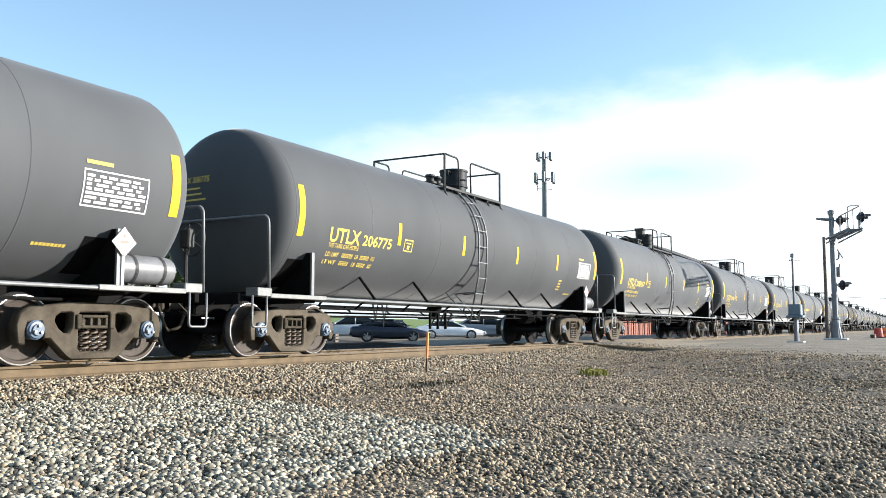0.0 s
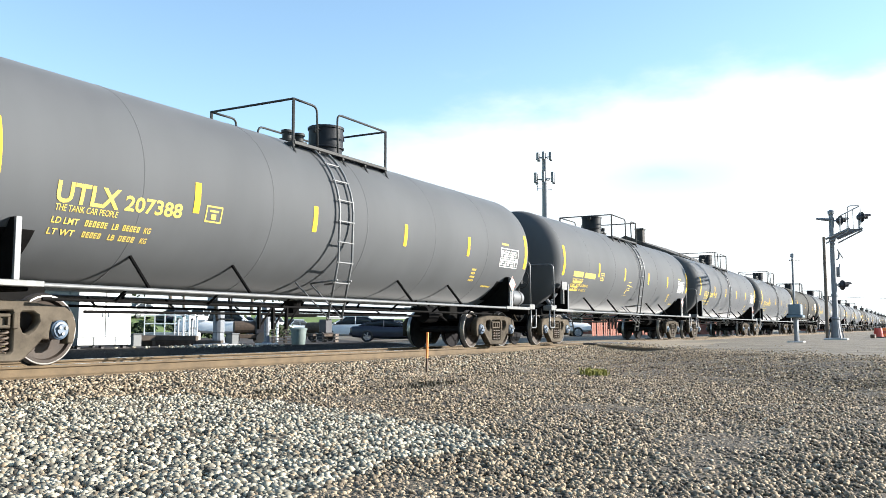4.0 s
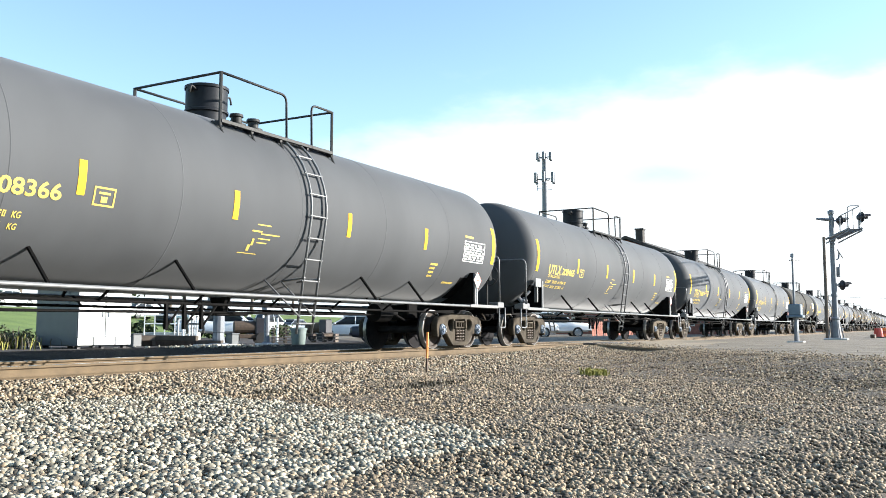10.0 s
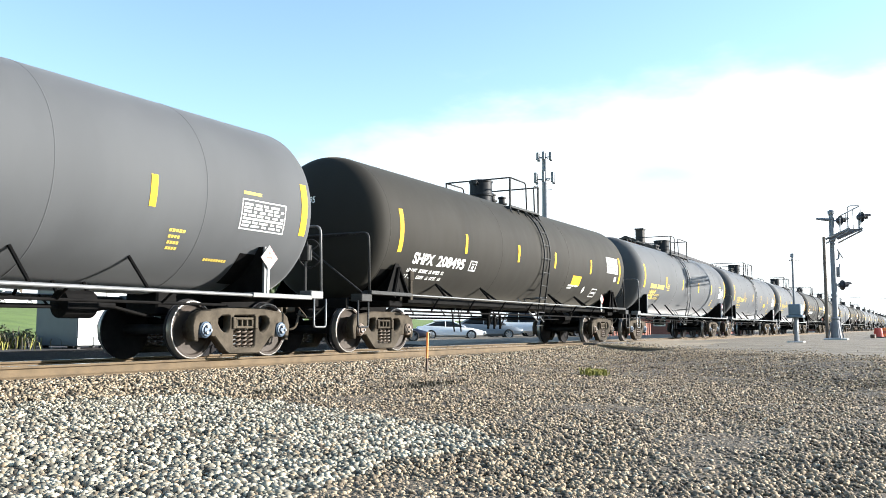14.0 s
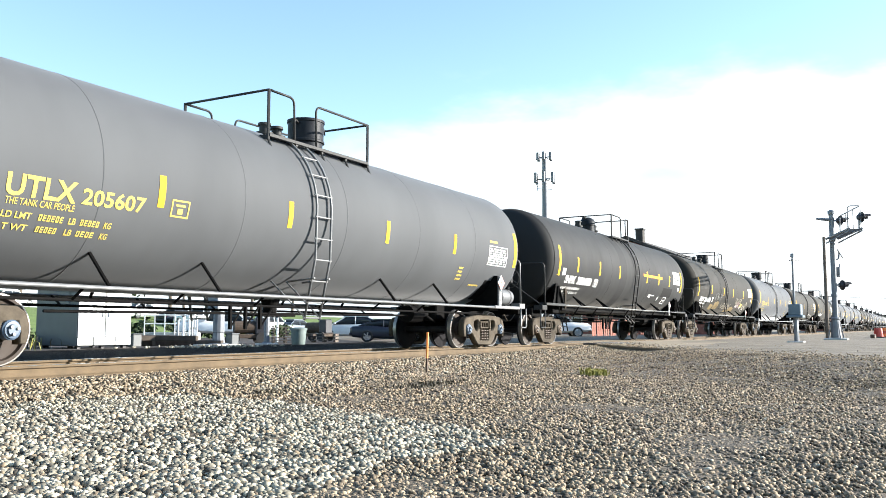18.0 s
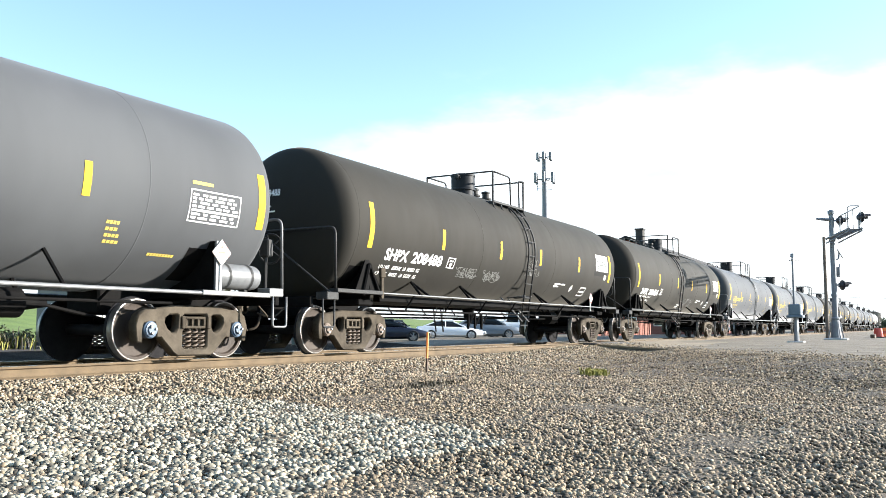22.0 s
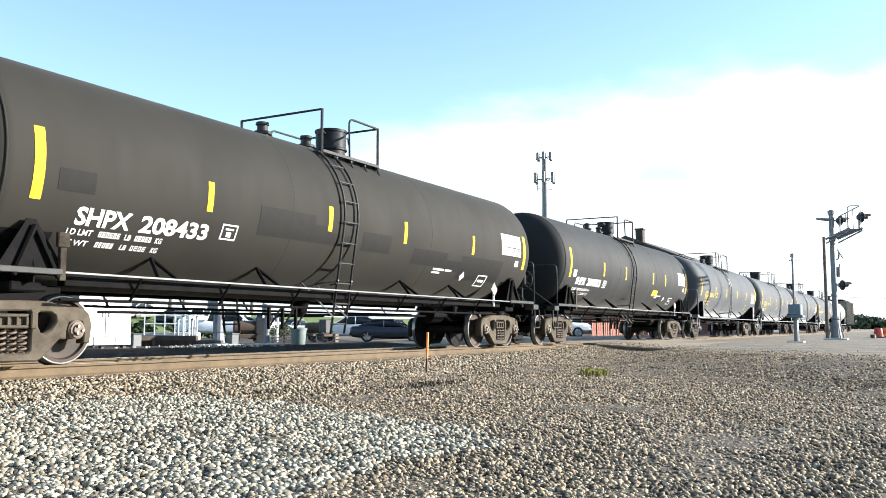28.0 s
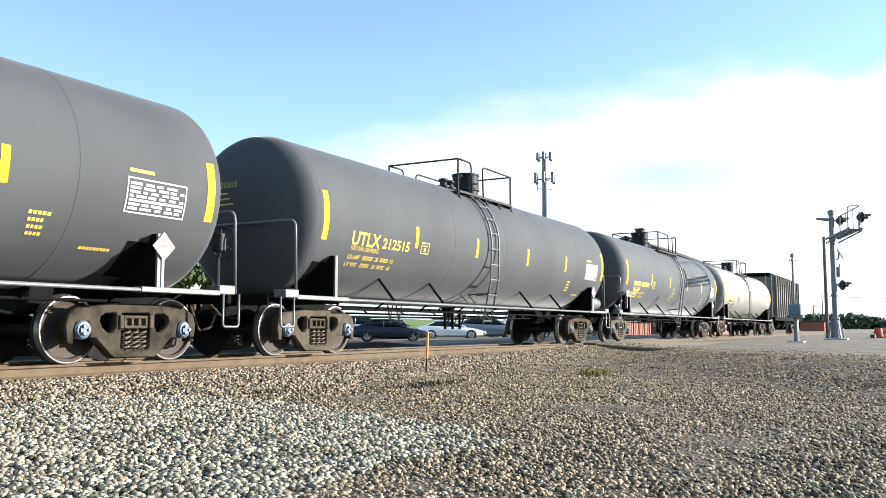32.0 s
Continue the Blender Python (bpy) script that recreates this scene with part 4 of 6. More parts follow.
def slabs(k, rects, mat, label):
    """Patches of paint: (x, width, lower angle, upper angle)."""
    for x, w, lo, hi in rects:
        part("paint_patch", wrap(rects_bm([(0, w, 0, radians(hi - lo) * TANK_R)]), x, lo, TANK_R + 0.004), mat, TRAIN[k], label)


scrawl(8, 10.0, -12, 0.45, 0.35, M_GRAFFITI, 1)
scrawl(8, 6.8, -37, 0.95, 0.30, M_GRAFFITI, 1)
scrawl(2, 15.0, -42, 0.5, 0.5, M_GRAFFITI, 1)
for x, ang, w, h in ((5.4, -46, 0.75, 0.40), (6.3, -44, 1.05, 0.53), (10.6, -46, 1.2, 0.35), (9.6, -50, 1.0, 0.27)):
    blot(18, x, ang, w, h, M_TAN_PATCH, "tan overspray patch")
scrawl(18, 5.9, -22, 0.9, 0.35, M_GRAFFITI, 2, 0.010)
scrawl(18, 8.0, -39, 0.9, 0.32, M_CREAM, 3, 0.012)
scrawl(18, 11.6, -32, 0.9, 0.50, M_CREAM, 2, 0.011)
scrawl(18, 12.0, -35, 0.8, 0.40, M_GRAFFITI_PINK, 1, 0.010)
scrawl(18, 13.7, -37, 0.8, 0.50, M_CREAM, 2, 0.010)
slabs(18, [(13.2, 0.55, -33, -23)], M_YTEXT, "yellow sprayed band")
scrawl(19, 4.2, -34, 0.4, 0.3, M_GRAFFITI, 1)
scrawl(19, 5.0, -34, 0.45, 0.3, M_GRAFFITI, 1)
scrawl(20, 5.8, -34, 0.9, 0.25, M_GRAFFITI, 1)
scrawl(20, 7.4, -36, 0.5, 0.3, M_GRAFFITI, 1)
scrawl(21, 9.9, -43, 0.62, 0.42, M_GRAFFITI, 2)
part("lettering", wrap(rects_bm([(0, 0.5, 0, 0.04), (0, 0.4, -0.09, -0.05), (0.05, 0.5, -0.18, -0.14)]), 8.9, -42), M_WHITE, TRAIN[21])
scrawl(22, 7.6, -32, 0.4, 0.3, M_GRAFFITI, 1)
scrawl(22, 11.0, -34, 0.5, 0.4, M_GRAFFITI, 1)
scrawl(22, 13.2, -38, 0.6, 0.4, M_GRAFFITI, 2)
slabs(25, [(2.33, 0.55, -13, -2.5), (6.05, 1.45, -21, -3), (7.5, 0.4, -21, -9), (7.9, 0.7, -21, -13), (9.0, 1.0, -22, -8), (10.9, 1.5, -27, -14), (12.4, 0.7, -30, -20), (13.1, 2.2, -36, -14)], M_DARK_PATCH, "fresh black paint patch")
slabs(20, [(15.0, 1.3, -13, -7)], M_DARK_PATCH, "fresh black paint patch")
slabs(21, [(15.0, 1.3, -13, -7)], M_DARK_PATCH, "fresh black paint patch")
slabs(20, [(10.3, 0.4, -17, 8), (13.37, 0.4, -15, 6)], M_PALE_PATCH, "grey primer square behind the stripe")
scrawl(27, 6.8, -30, 0.7, 0.3, M_GRAFFITI, 1)
scrawl(27, 10.4, -38, 0.5, 0.3, M_GRAFFITI, 3)
scrawl(20, 9.6, -24, 0.8, 0.45, M_GRAFFITI, 1)
part("reflective_stripe", wrap(rects_bm([(0, 2.7, 0, 0.10)]), 10.69, -3.0, TANK_R + 0.008), M_ORANGE_TAPE, TRAIN[17])
for k in (17, 26):
    part("paint_patch", wrap(rects_bm([(0, 0.26, 0, 0.22)]), 2.33, -18, TANK_R + 0.006), M_WHITE, TRAIN[k], "small white square")
slabs(17, [(13.7, 1.45, -30, -15)], M_DARK_PATCH, "fresh black paint patch")
slabs(17, [(7.85, 0.75, -60, 62)], M_PALE_PATCH, "scuffed grey band round the shell")
part("lettering", wrap(rects_bm([(0, 0.75, 0, 0.3)]), 12.1, -28), M_YELLOW, TRAIN[13], "yellow notice panel")
part("lettering", wrap(rects_bm([(0, 0.62, 0, 0.035), (0, 0.62, 0.20, 0.235), (0, 0.035, 0.035, 0.20), (0.585, 0.62, 0.035, 0.20), (0.07, 0.2, 0.06, 0.17), (0.24, 0.36, 0.06, 0.17), (0.4, 0.54, 0.06, 0.17)]), 12.1, -25), M_YELLOW, TRAIN[15], "yellow outlined notice")
part("lettering", wrap(rects_bm([(0, 0.75, 0, 0.25)]), 11.4, -30), M_YELLOW, TRAIN[26], "yellow notice panel")


M_HOPPER = surface("grey_tan_hopper_paint", (0.075, 0.070, 0.060), (0.15, 0.14, 0.12), 0.6, 0, 2, 40)


def build_hopper():
    """The ribbed covered hopper at the end of the train."""
    car = thing("hopper_car", "dark grey ribbed covered hopper car at the train's end", "hopper car")
    bm = bmesh.new()
    box(bm, 1.6, 14.4, -1.5, 1.5, 1.2, 4.3, 0.08)
    part("body", bm, M_HOPPER, car)
    bm = bmesh.new()
    box(bm, 1.5, 14.5, -1.2, 1.2, 4.3, 4.55, 0.1)
    part("roof", bm, M_UNDER, car)
    for s in (-1, 1):
        for i in range(13):
            bm = bmesh.new()
            box(bm, 1.62 + i * 1.07, 1.72 + i * 1.07, *sorted((s * 1.5, s * 1.6)), 1.2, 4.3, 0.01)
            part("rib", bm, M_HOPPER, car)
        bm = bmesh.new()
        box(bm, 0.5, 15.5, *sorted((s * 1.35, s * 1.6)), 1.05, 1.3, 0.02)
        part("side_sill", bm, M_UNDER, car)
    bm = bmesh.new()
    box(bm, 0.3, 15.7, -0.35, 0.35, 0.7, 1.05, 0.03)
    for x in (4.8, 8.0, 11.2):
        box(bm, x - 0.7, x + 0.7, -0.8, 0.8, 0.5, 1.2, 0.2)
    part("underframe", bm, M_UNDER, car)
    for x in (0.55, 15.4):
        bm = bmesh.new()
        for y in (-1.4, -1.0):
            rod(bm, (x, y, 1.1), (x, y, 4.3), 0.025, 6)
        for i in range(8):
            rod(bm, (x, -1.4, 1.3 + 0.38 * i), (x, -1.0, 1.3 + 0.38 * i), 0.015, 5)
        part("ladder", bm, M_RAIL_GREY, car)
    for x in (2.1, 13.9):
        add_truck(car, x, "set_rust")
    return car


hopper = build_hopper()
TRAIN.append(hopper)


# ------------------------------------------------------------------ ground and track
M_GROUND = surface("packed_brown_gravel", (0.01716, 0.01287, 0.008579), (0.162, 0.1258, 0.08389), 0.9, 0, 1.1, 26, 0.9, 0.05)
M_STONE = surface("brown_gravel_stone", (0.0465, 0.03488, 0.02325), (0.3836, 0.2953, 0.193), 0.85, 0, 5, 40, 0.3, 0.01, 1.0, island=True)
M_BALLAST = surface("pale_ballast_stone", (0.03526, 0.03166, 0.02338), (0.4734, 0.4317, 0.3297), 0.8, 0, 5, 40, 0.3, 0.01, 1.0, island=True)
M_RUST_RAIL = surface("rusty_rail_side", (0.048, 0.032, 0.016), (0.135, 0.092, 0.048), 0.85, 0, 4, 60, 0.3, 0.004)
M_RAILTOP = surface("polished_rail_head", (0.42, 0.41, 0.40), (0.62, 0.61, 0.60), 0.25, 0.9, 4, 60)
M_TIE = surface("weathered_tie_timber", (0.0375, 0.03, 0.024), (0.0975, 0.07875, 0.06375), 0.9, 0, 3, 30, 0.5)
M_DIRT = surface("dry_verge_dirt", (0.06673, 0.05529, 0.04194), (0.2573, 0.2145, 0.1573), 0.95, 0, 0.8, 16, 0.9, 0.04)
# near-black ground colour that holds the train's shadow beyond the far rail
M_SHADE_STRIP = surface("shaded_track_strip", (0.0036, 0.003, 0.0024), (0.018, 0.0156, 0.0126), 0.95, 0, 1.5, 22, 0.9, 0.04)
M_SHADE_STRIP.node_tree.nodes["Principled BSDF"].inputs["Specular IOR Level"].default_value = 0.05
M_YARD = surface("worn_dark_paving", (0.041, 0.0369, 0.03444), (0.123, 0.1107, 0.1025), 0.9, 0, 0.7, 18, 0.5, 0.02)
M_YARD.node_tree.nodes["Principled BSDF"].inputs["Specular IOR Level"].default_value = 0.1
M_ASPHALT = surface("worn_asphalt", (0.15, 0.117, 0.080), (0.30, 0.243, 0.168), 0.9, 0, 0.6, 40, 0.4, 0.01)
M_PANEL = surface("dark_crossing_panel", (0.03, 0.028, 0.026), (0.075, 0.07, 0.065), 0.85, 0, 3, 40, 0.3)


def smooth01(a, b, v):
    t = min(1.0, max(0.0, (v - a) / (b - a)))
    return t * t * (3 - 2 * t)


def ground_z(x, y):
    """Height of the ground: a shallow bank by the track, and the road's level beyond the skewed crossing."""
    e = x - y - 28.4
    bank = -0.185 - 0.12 * smooth01(1.35, 3.4, -y) - 0.115 * smooth01(3.2, 6.5, -y) if y < 0 else -0.185 - 0.02 * smooth01(1.5, 4.0, y)
    road = -0.075 - 0.03 * smooth01(1.5, 8.0, abs(y))
    near_track = 1.0 - smooth01(1.1, 1.5, abs(y))
    lip = 0.5 * smooth01(-5.2, -3.6, y) * (1.0 - smooth01(-1.9, -1.5, y))
    f = (1.0 - lip) * smooth01(-7.0, -0.3, e) + (lip if e > 0.05 else 0.0)
    z = bank * (1 - f) + road * f
    if near_track > 0 and e > -0.3:
        z = z * (1 - near_track) + -0.19 * near_track
    return z


def axis(stops):
    out = []
    for (a, step), (b, _) in zip(stops, stops[1:]):
        v = a
        while v < b - 1e-6:
            out.append(v)
            v += step
    out.append(stops[-1][0])
    return out


def build_ground():
    xs = axis([(-1500, 300), (-300, 60), (-60, 10), (-10, 0.5), (0, 0.25), (32, 0.6), (60, 4), (120, 30), (300, 100), (1000, 500), (3000, 500)])
    ys = axis([(-1500, 300), (-300, 60), (-60, 8), (-16, 1), (-11.5, 0.25), (-1.6, 0.1), (1.6, 0.4), (8, 2), (40, 15), (150, 60), (400, 200), (2000, 500)])
    nx, ny = len(xs), len(ys)
    verts = []
    for y in ys:
        for x in xs:
            z = ground_z(x, y)
            if -1 < x < 32 and -12 < y < -1.4:
                z += 0.02 * noise.noise((x * 0.9, y * 0.9, 0)) + 0.012 * noise.noise((x * 3.1, y * 3.1, 5))
            verts.append((x, y, z))
    faces = [(j * nx + i, j * nx + i + 1, (j + 1) * nx + i + 1, (j + 1) * nx + i) for j in range(ny - 1) for i in range(nx - 1)]
    me = bpy.data.meshes.new("ground")
    me.from_pydata(verts, [], faces)
    me.materials.append(M_GROUND)
    me.materials.append(M_DIRT)
    for f in me.polygons:
        c = f.center
        f.material_index = 1 if c.x - c.y > 29.5 or c.y > 6 else 0
    tagged(new("ground", me), "packed brown gravel ground beside the railway track", "ground", kind="structure")


build_ground()


def in_patch(x, y):
    """The spread of fresh pale ballast beside the track."""
    poly = [(-14, -2.3), (5.4, -2.7), (7.4, -3.2), (7.6, -5.0), (6.9, -7.37), (5.9, -7.9), (5.05, -7.59), (4.22, -7.68), (3.3, -8.0), (-14, -8.8)]
    x += 0.22 * noise.noise((x * 1.7, y * 1.7, 3))
    y += 0.22 * noise.noise((x * 1.7, y * 1.7, 9))
    inside = False
    for (x0, y0), (x1, y1) in zip(poly, poly[1:] + poly[:1]):
        if (y0 > y) != (y1 > y) and x < (x1 - x0) * (y - y0) / (y1 - y0) + x0:
            inside = not inside
    return inside


def stones(name, pts, sizes, material, label, coarse=False):
    """Many broken stones, joined: each is a squashed, jagged twenty-sided lump."""
    p = (1 + 5 ** 0.5) / 2
    base = np.array([(-1, p, 0), (1, p, 0), (-1, -p, 0), (1, -p, 0), (0, -1, p), (0, 1, p), (0, -1, -p), (0, 1, -p), (p, 0, -1), (p, 0, 1), (-p, 0, -1), (-p, 0, 1)]) / math.sqrt(1 + p * p)
    tri = np.array([(0, 11, 5), (0, 5, 1), (0, 1, 7), (0, 7, 10), (0, 10, 11), (1, 5, 9), (5, 11, 4), (11, 10, 2), (10, 7, 6), (7, 1, 8), (3, 9, 4), (3, 4, 2), (3, 2, 6), (3, 6, 8), (3, 8, 9), (4, 9, 5), (2, 4, 11), (6, 2, 10), (8, 6, 7), (9, 8, 1)])
    if coarse:
        base = np.array([(1, 0, 0), (0, 1, 0), (-1, 0, 0), (0, -1, 0), (0, 0, 1), (0, 0, -1)], float)
        tri = np.array([(0, 1, 4), (1, 2, 4), (2, 3, 4), (3, 0, 4), (1, 0, 5), (2, 1, 5), (3, 2, 5), (0, 3, 5)])
    nv, nf = len(base), len(tri)
    rs = np.random.RandomState(7)
    n = len(pts)
    co = base[None] * rs.uniform(0.62, 1.15, (n, nv, 1)) * (np.array(sizes)[:, None, None] / 2) * rs.uniform(0.65, 1.25, (n, 1, 3))
    q = rs.normal(size=(n, 4))
    q /= np.linalg.norm(q, axis=1, keepdims=True)
    w, x, y, z = q.T
    rot = np.stack([1 - 2 * (y * y + z * z), 2 * (x * y - z * w), 2 * (x * z + y * w), 2 * (x * y + z * w), 1 - 2 * (x * x + z * z), 2 * (y * z - x * w), 2 * (x * z - y * w), 2 * (y * z + x * w), 1 - 2 * (x * x + y * y)], axis=1).reshape(n, 3, 3)
    co = np.einsum("nij,nkj->nki", rot, co)
    co[:, :, 2] *= 0.8
    co += np.array(pts)[:, None, :]
    me = bpy.data.meshes.new(name)
    me.vertices.add(n * nv)
    me.vertices.foreach_set("co", co.reshape(-1))
    idx = (tri[None] + (np.arange(n) * nv)[:, None, None]).reshape(-1)
    me.loops.add(len(idx))
    me.loops.foreach_set("vertex_index", idx.astype(np.int32))
    me.polygons.add(n * nf)
    me.polygons.foreach_set("loop_start", np.arange(0, n * nf * 3, 3, dtype=np.int32))
    me.polygons.foreach_set("loop_total", np.full(n * nf, 3, dtype=np.int32))
    me.update(calc_edges=True)
    me.materials.append(material)
    return tagged(new(name, me), label, "gravel", kind="stuff")


def scatter_gravel():
    rs = random.Random(5)
    pale, brown, far_pale, far_brown = ([], []), ([], []), ([], []), ([], [])
    # rings round the foreground, thinner with distance
    for r0, r1, per in ((2.6, 6.0, 860), (6.0, 10.0, 560), (10.0, 16.0, 360), (16.0, 32.0, 190)):
        a0, a1 = radians(-12), radians(66)
        area = (a1 - a0) * (r1 * r1 - r0 * r0) / 2
        for i in range(int(area * per)):
            r = math.sqrt(rs.uniform(r0 * r0, r1 * r1))
            a = rs.uniform(a0, a1)
            x, y = r * math.cos(a), -10.77 + r * math.sin(a)
            over = x - y - 28.4
            if y > -0.86 or over > rs.expovariate(0.8) - 0.3:
                continue
            white = in_patch(x, y)
            near_bank = y > -3.6
            s = rs.uniform(0.036, 0.068) if white or near_bank else rs.uniform(0.022, 0.052)
            if r > 10:
                s *= 1.25
            z = (ground_z(x, y) if over < 0 else max(ground_z(x, y), -0.03 - 0.02 * max(0.0, -y - 1.2))) + s * 0.12
            dst = pale if (white and rs.random() < 0.82) or (near_bank and rs.random() < 0.12) or rs.random() < 0.05 else brown
            if r > 9.0:
                dst = far_pale if dst is pale else far_brown
            dst[0].append((x, y, z))
            dst[1].append(s)
    # thinner stones all round, behind and beside
    around, pale_around = ([], []), ([], [])
    for i in range(26000):
        r = 14.0 * math.sqrt(rs.random())
        a = rs.uniform(radians(66), radians(348))
        x, y = r * math.cos(a), -10.77 + r * math.sin(a)
        if y > -0.86:
            continue
        s = rs.uniform(0.03, 0.07)
        dst = pale_around if in_patch(x, y) and rs.random() < 0.82 else around
        dst[0].append((x, y, ground_z(x, y) + s * 0.12))
        dst[1].append(s)
    stones("gravel_around", around[0], around[1], M_STONE, "brown and tan gravel scattered on the ground", True)
    stones("ballast_around", pale_around[0], pale_around[1], M_BALLAST, "pale ballast stones along the bank", True)
    stones("ballast_stones", pale[0], pale[1], M_BALLAST, "fresh pale grey ballast stones spread by the track")
    stones("ballast_stones_far", far_pale[0], far_pale[1], M_BALLAST, "scattered pale grey ballast stones on the bank", True)
    stones("gravel_far", far_brown[0], far_brown[1], M_STONE, "brown gravel towards the track and the road", True)
    stones("gravel", brown[0], brown[1], M_STONE, "brown and tan gravel covering the ground")


scatter_gravel()


def build_track(y0, name):
    track = tagged(new(name), "railway track with rusty rails on timber ties", "railway track", kind="structure")
    half = [(0.0375, 0.0), (0.0375, -0.03), (0.009, -0.045), (0.009, -0.135), (0.07, -0.155), (0.07, -0.172)]
    prof = [(-a, b) for a, b in half][::-1] + half
    for s in (-1, 1):
        bm = bmesh.new()
        ends = []
        for x in (-60, 1500):
            ends.append([bm.verts.new((x, y0 + s * 0.755 + a, b)) for a, b in prof])
        n = len(prof)
        for i in range(n):
            f = bm.faces.new((ends[0][i], ends[0][(i + 1) % n], ends[1][(i + 1) % n], ends[1][i]))
            f.material_index = 1 if i == n // 2 - 1 else 0
        bm.faces.new(ends[0][::-1])
        bm.faces.new(ends[1])
        bmesh.ops.recalc_face_normals(bm, faces=bm.faces)
        part("rail", bm, [M_RUST_RAIL, M_RAILTOP], track)
    bm = bmesh.new()
    box(bm, -0.11, 0.11, -1.3, 1.3, -0.36, -0.165, 0.012)
    me = finish("tie", bm, M_TIE)
    for i in range(150):
        x = -8 + 0.55 * i
        if x - y0 > 27.6:
            break
        part("tie", me, None, track, at=pose(x + 0.05 * math.sin(i * 7.3), y0, 0, 0, 0, 1.2 * math.sin(i * 3.1)))
    return track


build_track(0.0, "track")


def build_road():
    """The road that crosses the track askew, and the crossing panels between the rails."""
    bm = bmesh.new()
    for a, b in ((-45.0, -0.95), (-0.64, 0.64), (0.95, 45.0)):
        n = max(1, int((b - a) / 0.7))
        rows = []
        for i in range(n + 1):
            y = a + (b - a) * i / n
            row = []
            for e in np.linspace(0, 12.5, 9):
                jag = 0.12 * noise.noise((y * 2.3, e, 1)) if e in (0.0, 12.5) else 0
                z = (-0.02 if -1 < y < 1.2 else max(-0.115, -0.03 - 0.02 * max(0.0, abs(y) - 1.2)))
                row.append(bm.verts.new((28.4 + y + e + jag, y, z)))
            rows.append(row)
        for r0, r1 in zip(rows, rows[1:]):
            for i in range(8):
                bm.faces.new((r0[i], r0[i + 1], r1[i + 1], r1[i]))
    bmesh.ops.recalc_face_normals(bm, faces=bm.faces)
    for f in bm.faces:
        if f.normal.z < 0:
            f.normal_flip()
    out = bmesh.ops.extrude_face_region(bm, geom=bm.faces[:])
    for v in out["geom"]:
        if isinstance(v, bmesh.types.BMVert):
            v.co.z -= 0.14
    bmesh.ops.recalc_face_normals(bm, faces=bm.faces)
    me = finish("road", bm, M_ASPHALT)
    tagged(new("road", me), "worn grey asphalt road crossing the railway askew", "road", kind="structure")
    bm = bmesh.new()
    for i in range(2):
        box(bm, 27.0 + 0.1 * i, 30.5, -1.45 - 0.5 * i, -0.98 - 0.5 * i, -0.16, 0.0 - 0.03 * i, 0.02)
    tagged(new("crossing_panel", finish("crossing_panel", bm, M_PANEL)), "dark rubber panel edging the level crossing", "crossing panel", kind="structure")


build_road()


def build_yard():
    """The grey paved yard behind the track."""
    bm = bmesh.new()
    xs, ys = axis([(8, 4), (84, 4)]), [12.2, 14, 17, 20, 27, 33]
    rows = [[bm.verts.new((x + 0.3 * noise.noise((x, y, 4)), y + (0.25 * noise.noise((x * 0.4, y, 8)) if y == 12.2 else 0), -0.196)) for x in xs] for y in ys]
    for a, b in zip(rows, rows[1:]):
        for i in range(len(xs) - 1):
            bm.faces.new((a[i], a[i + 1], b[i + 1], b[i]))
    tagged(new("yard_pavement", finish("yard_pavement", bm, M_YARD)), "worn grey paved yard behind the railway", "pavement", kind="structure")


build_yard()


def build_shade_strip():
    """The dark strip along the track's far side, the train's shadow in its colour."""
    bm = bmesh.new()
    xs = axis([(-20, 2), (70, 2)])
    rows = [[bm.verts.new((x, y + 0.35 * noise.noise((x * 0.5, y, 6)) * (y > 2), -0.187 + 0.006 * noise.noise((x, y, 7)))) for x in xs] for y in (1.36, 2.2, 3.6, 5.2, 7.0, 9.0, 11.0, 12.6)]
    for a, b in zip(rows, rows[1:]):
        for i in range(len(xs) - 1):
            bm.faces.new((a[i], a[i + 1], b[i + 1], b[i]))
    tagged(new("cinder_bed", finish("cinder_bed", bm, M_SHADE_STRIP)), "dark track bed strip with the train's shadow put into its colour", "track bed", kind="structure")


build_shade_strip()


# ------------------------------------------------------------------ beyond the train
M_GRASS = surface("mown_grass", (0.055, 0.095, 0.018), (0.14, 0.20, 0.045), 0.9, 0, 0.5, 14, 0.6, 0.04)
M_LEAF = surface("tree_foliage", (0.012, 0.024, 0.007), (0.060, 0.085, 0.022), 0.8, 0, 0.6, 6, 0, 0, 0.6, island=True)
M_LEAF_FAR = surface("far_tree_foliage", (0.025, 0.040, 0.022), (0.075, 0.095, 0.050), 0.8, 0, 0.2, 3, 0, 0, 0.6, island=True)
M_BARK = surface("grey_bark", (0.06, 0.048, 0.038), (0.16, 0.13, 0.105), 0.9, 0, 4, 30, 0.6)
M_CAB_WHITE = surface("white_enamel", (0.68, 0.69, 0.68), (0.82, 0.82, 0.81), 0.4, 0, 2, 40, 0.05)
M_CAB_GREY = surface("grey_enamel", (0.055, 0.0625, 0.0675), (0.08, 0.09, 0.095), 0.45, 0, 2, 40, 0.05)
M_GALV = surface("galvanised_steel", (0.26, 0.27, 0.28), (0.44, 0.45, 0.46), 0.45, 0.5, 4, 40, 0.1)
M_MAST = surface("dull_zinc_mast", (0.11, 0.12, 0.135), (0.21, 0.225, 0.245), 0.6, 0.3, 4, 40, 0.1)
M_SIGNAL_BLACK = surface("black_signal_enamel", (0.010, 0.010, 0.014), (0.026, 0.026, 0.034), 0.5, 0, 6, 40)
M_LENS = surface("unlit_red_lens", (0.10, 0.012, 0.012), (0.18, 0.02, 0.02), 0.2, bump=0)
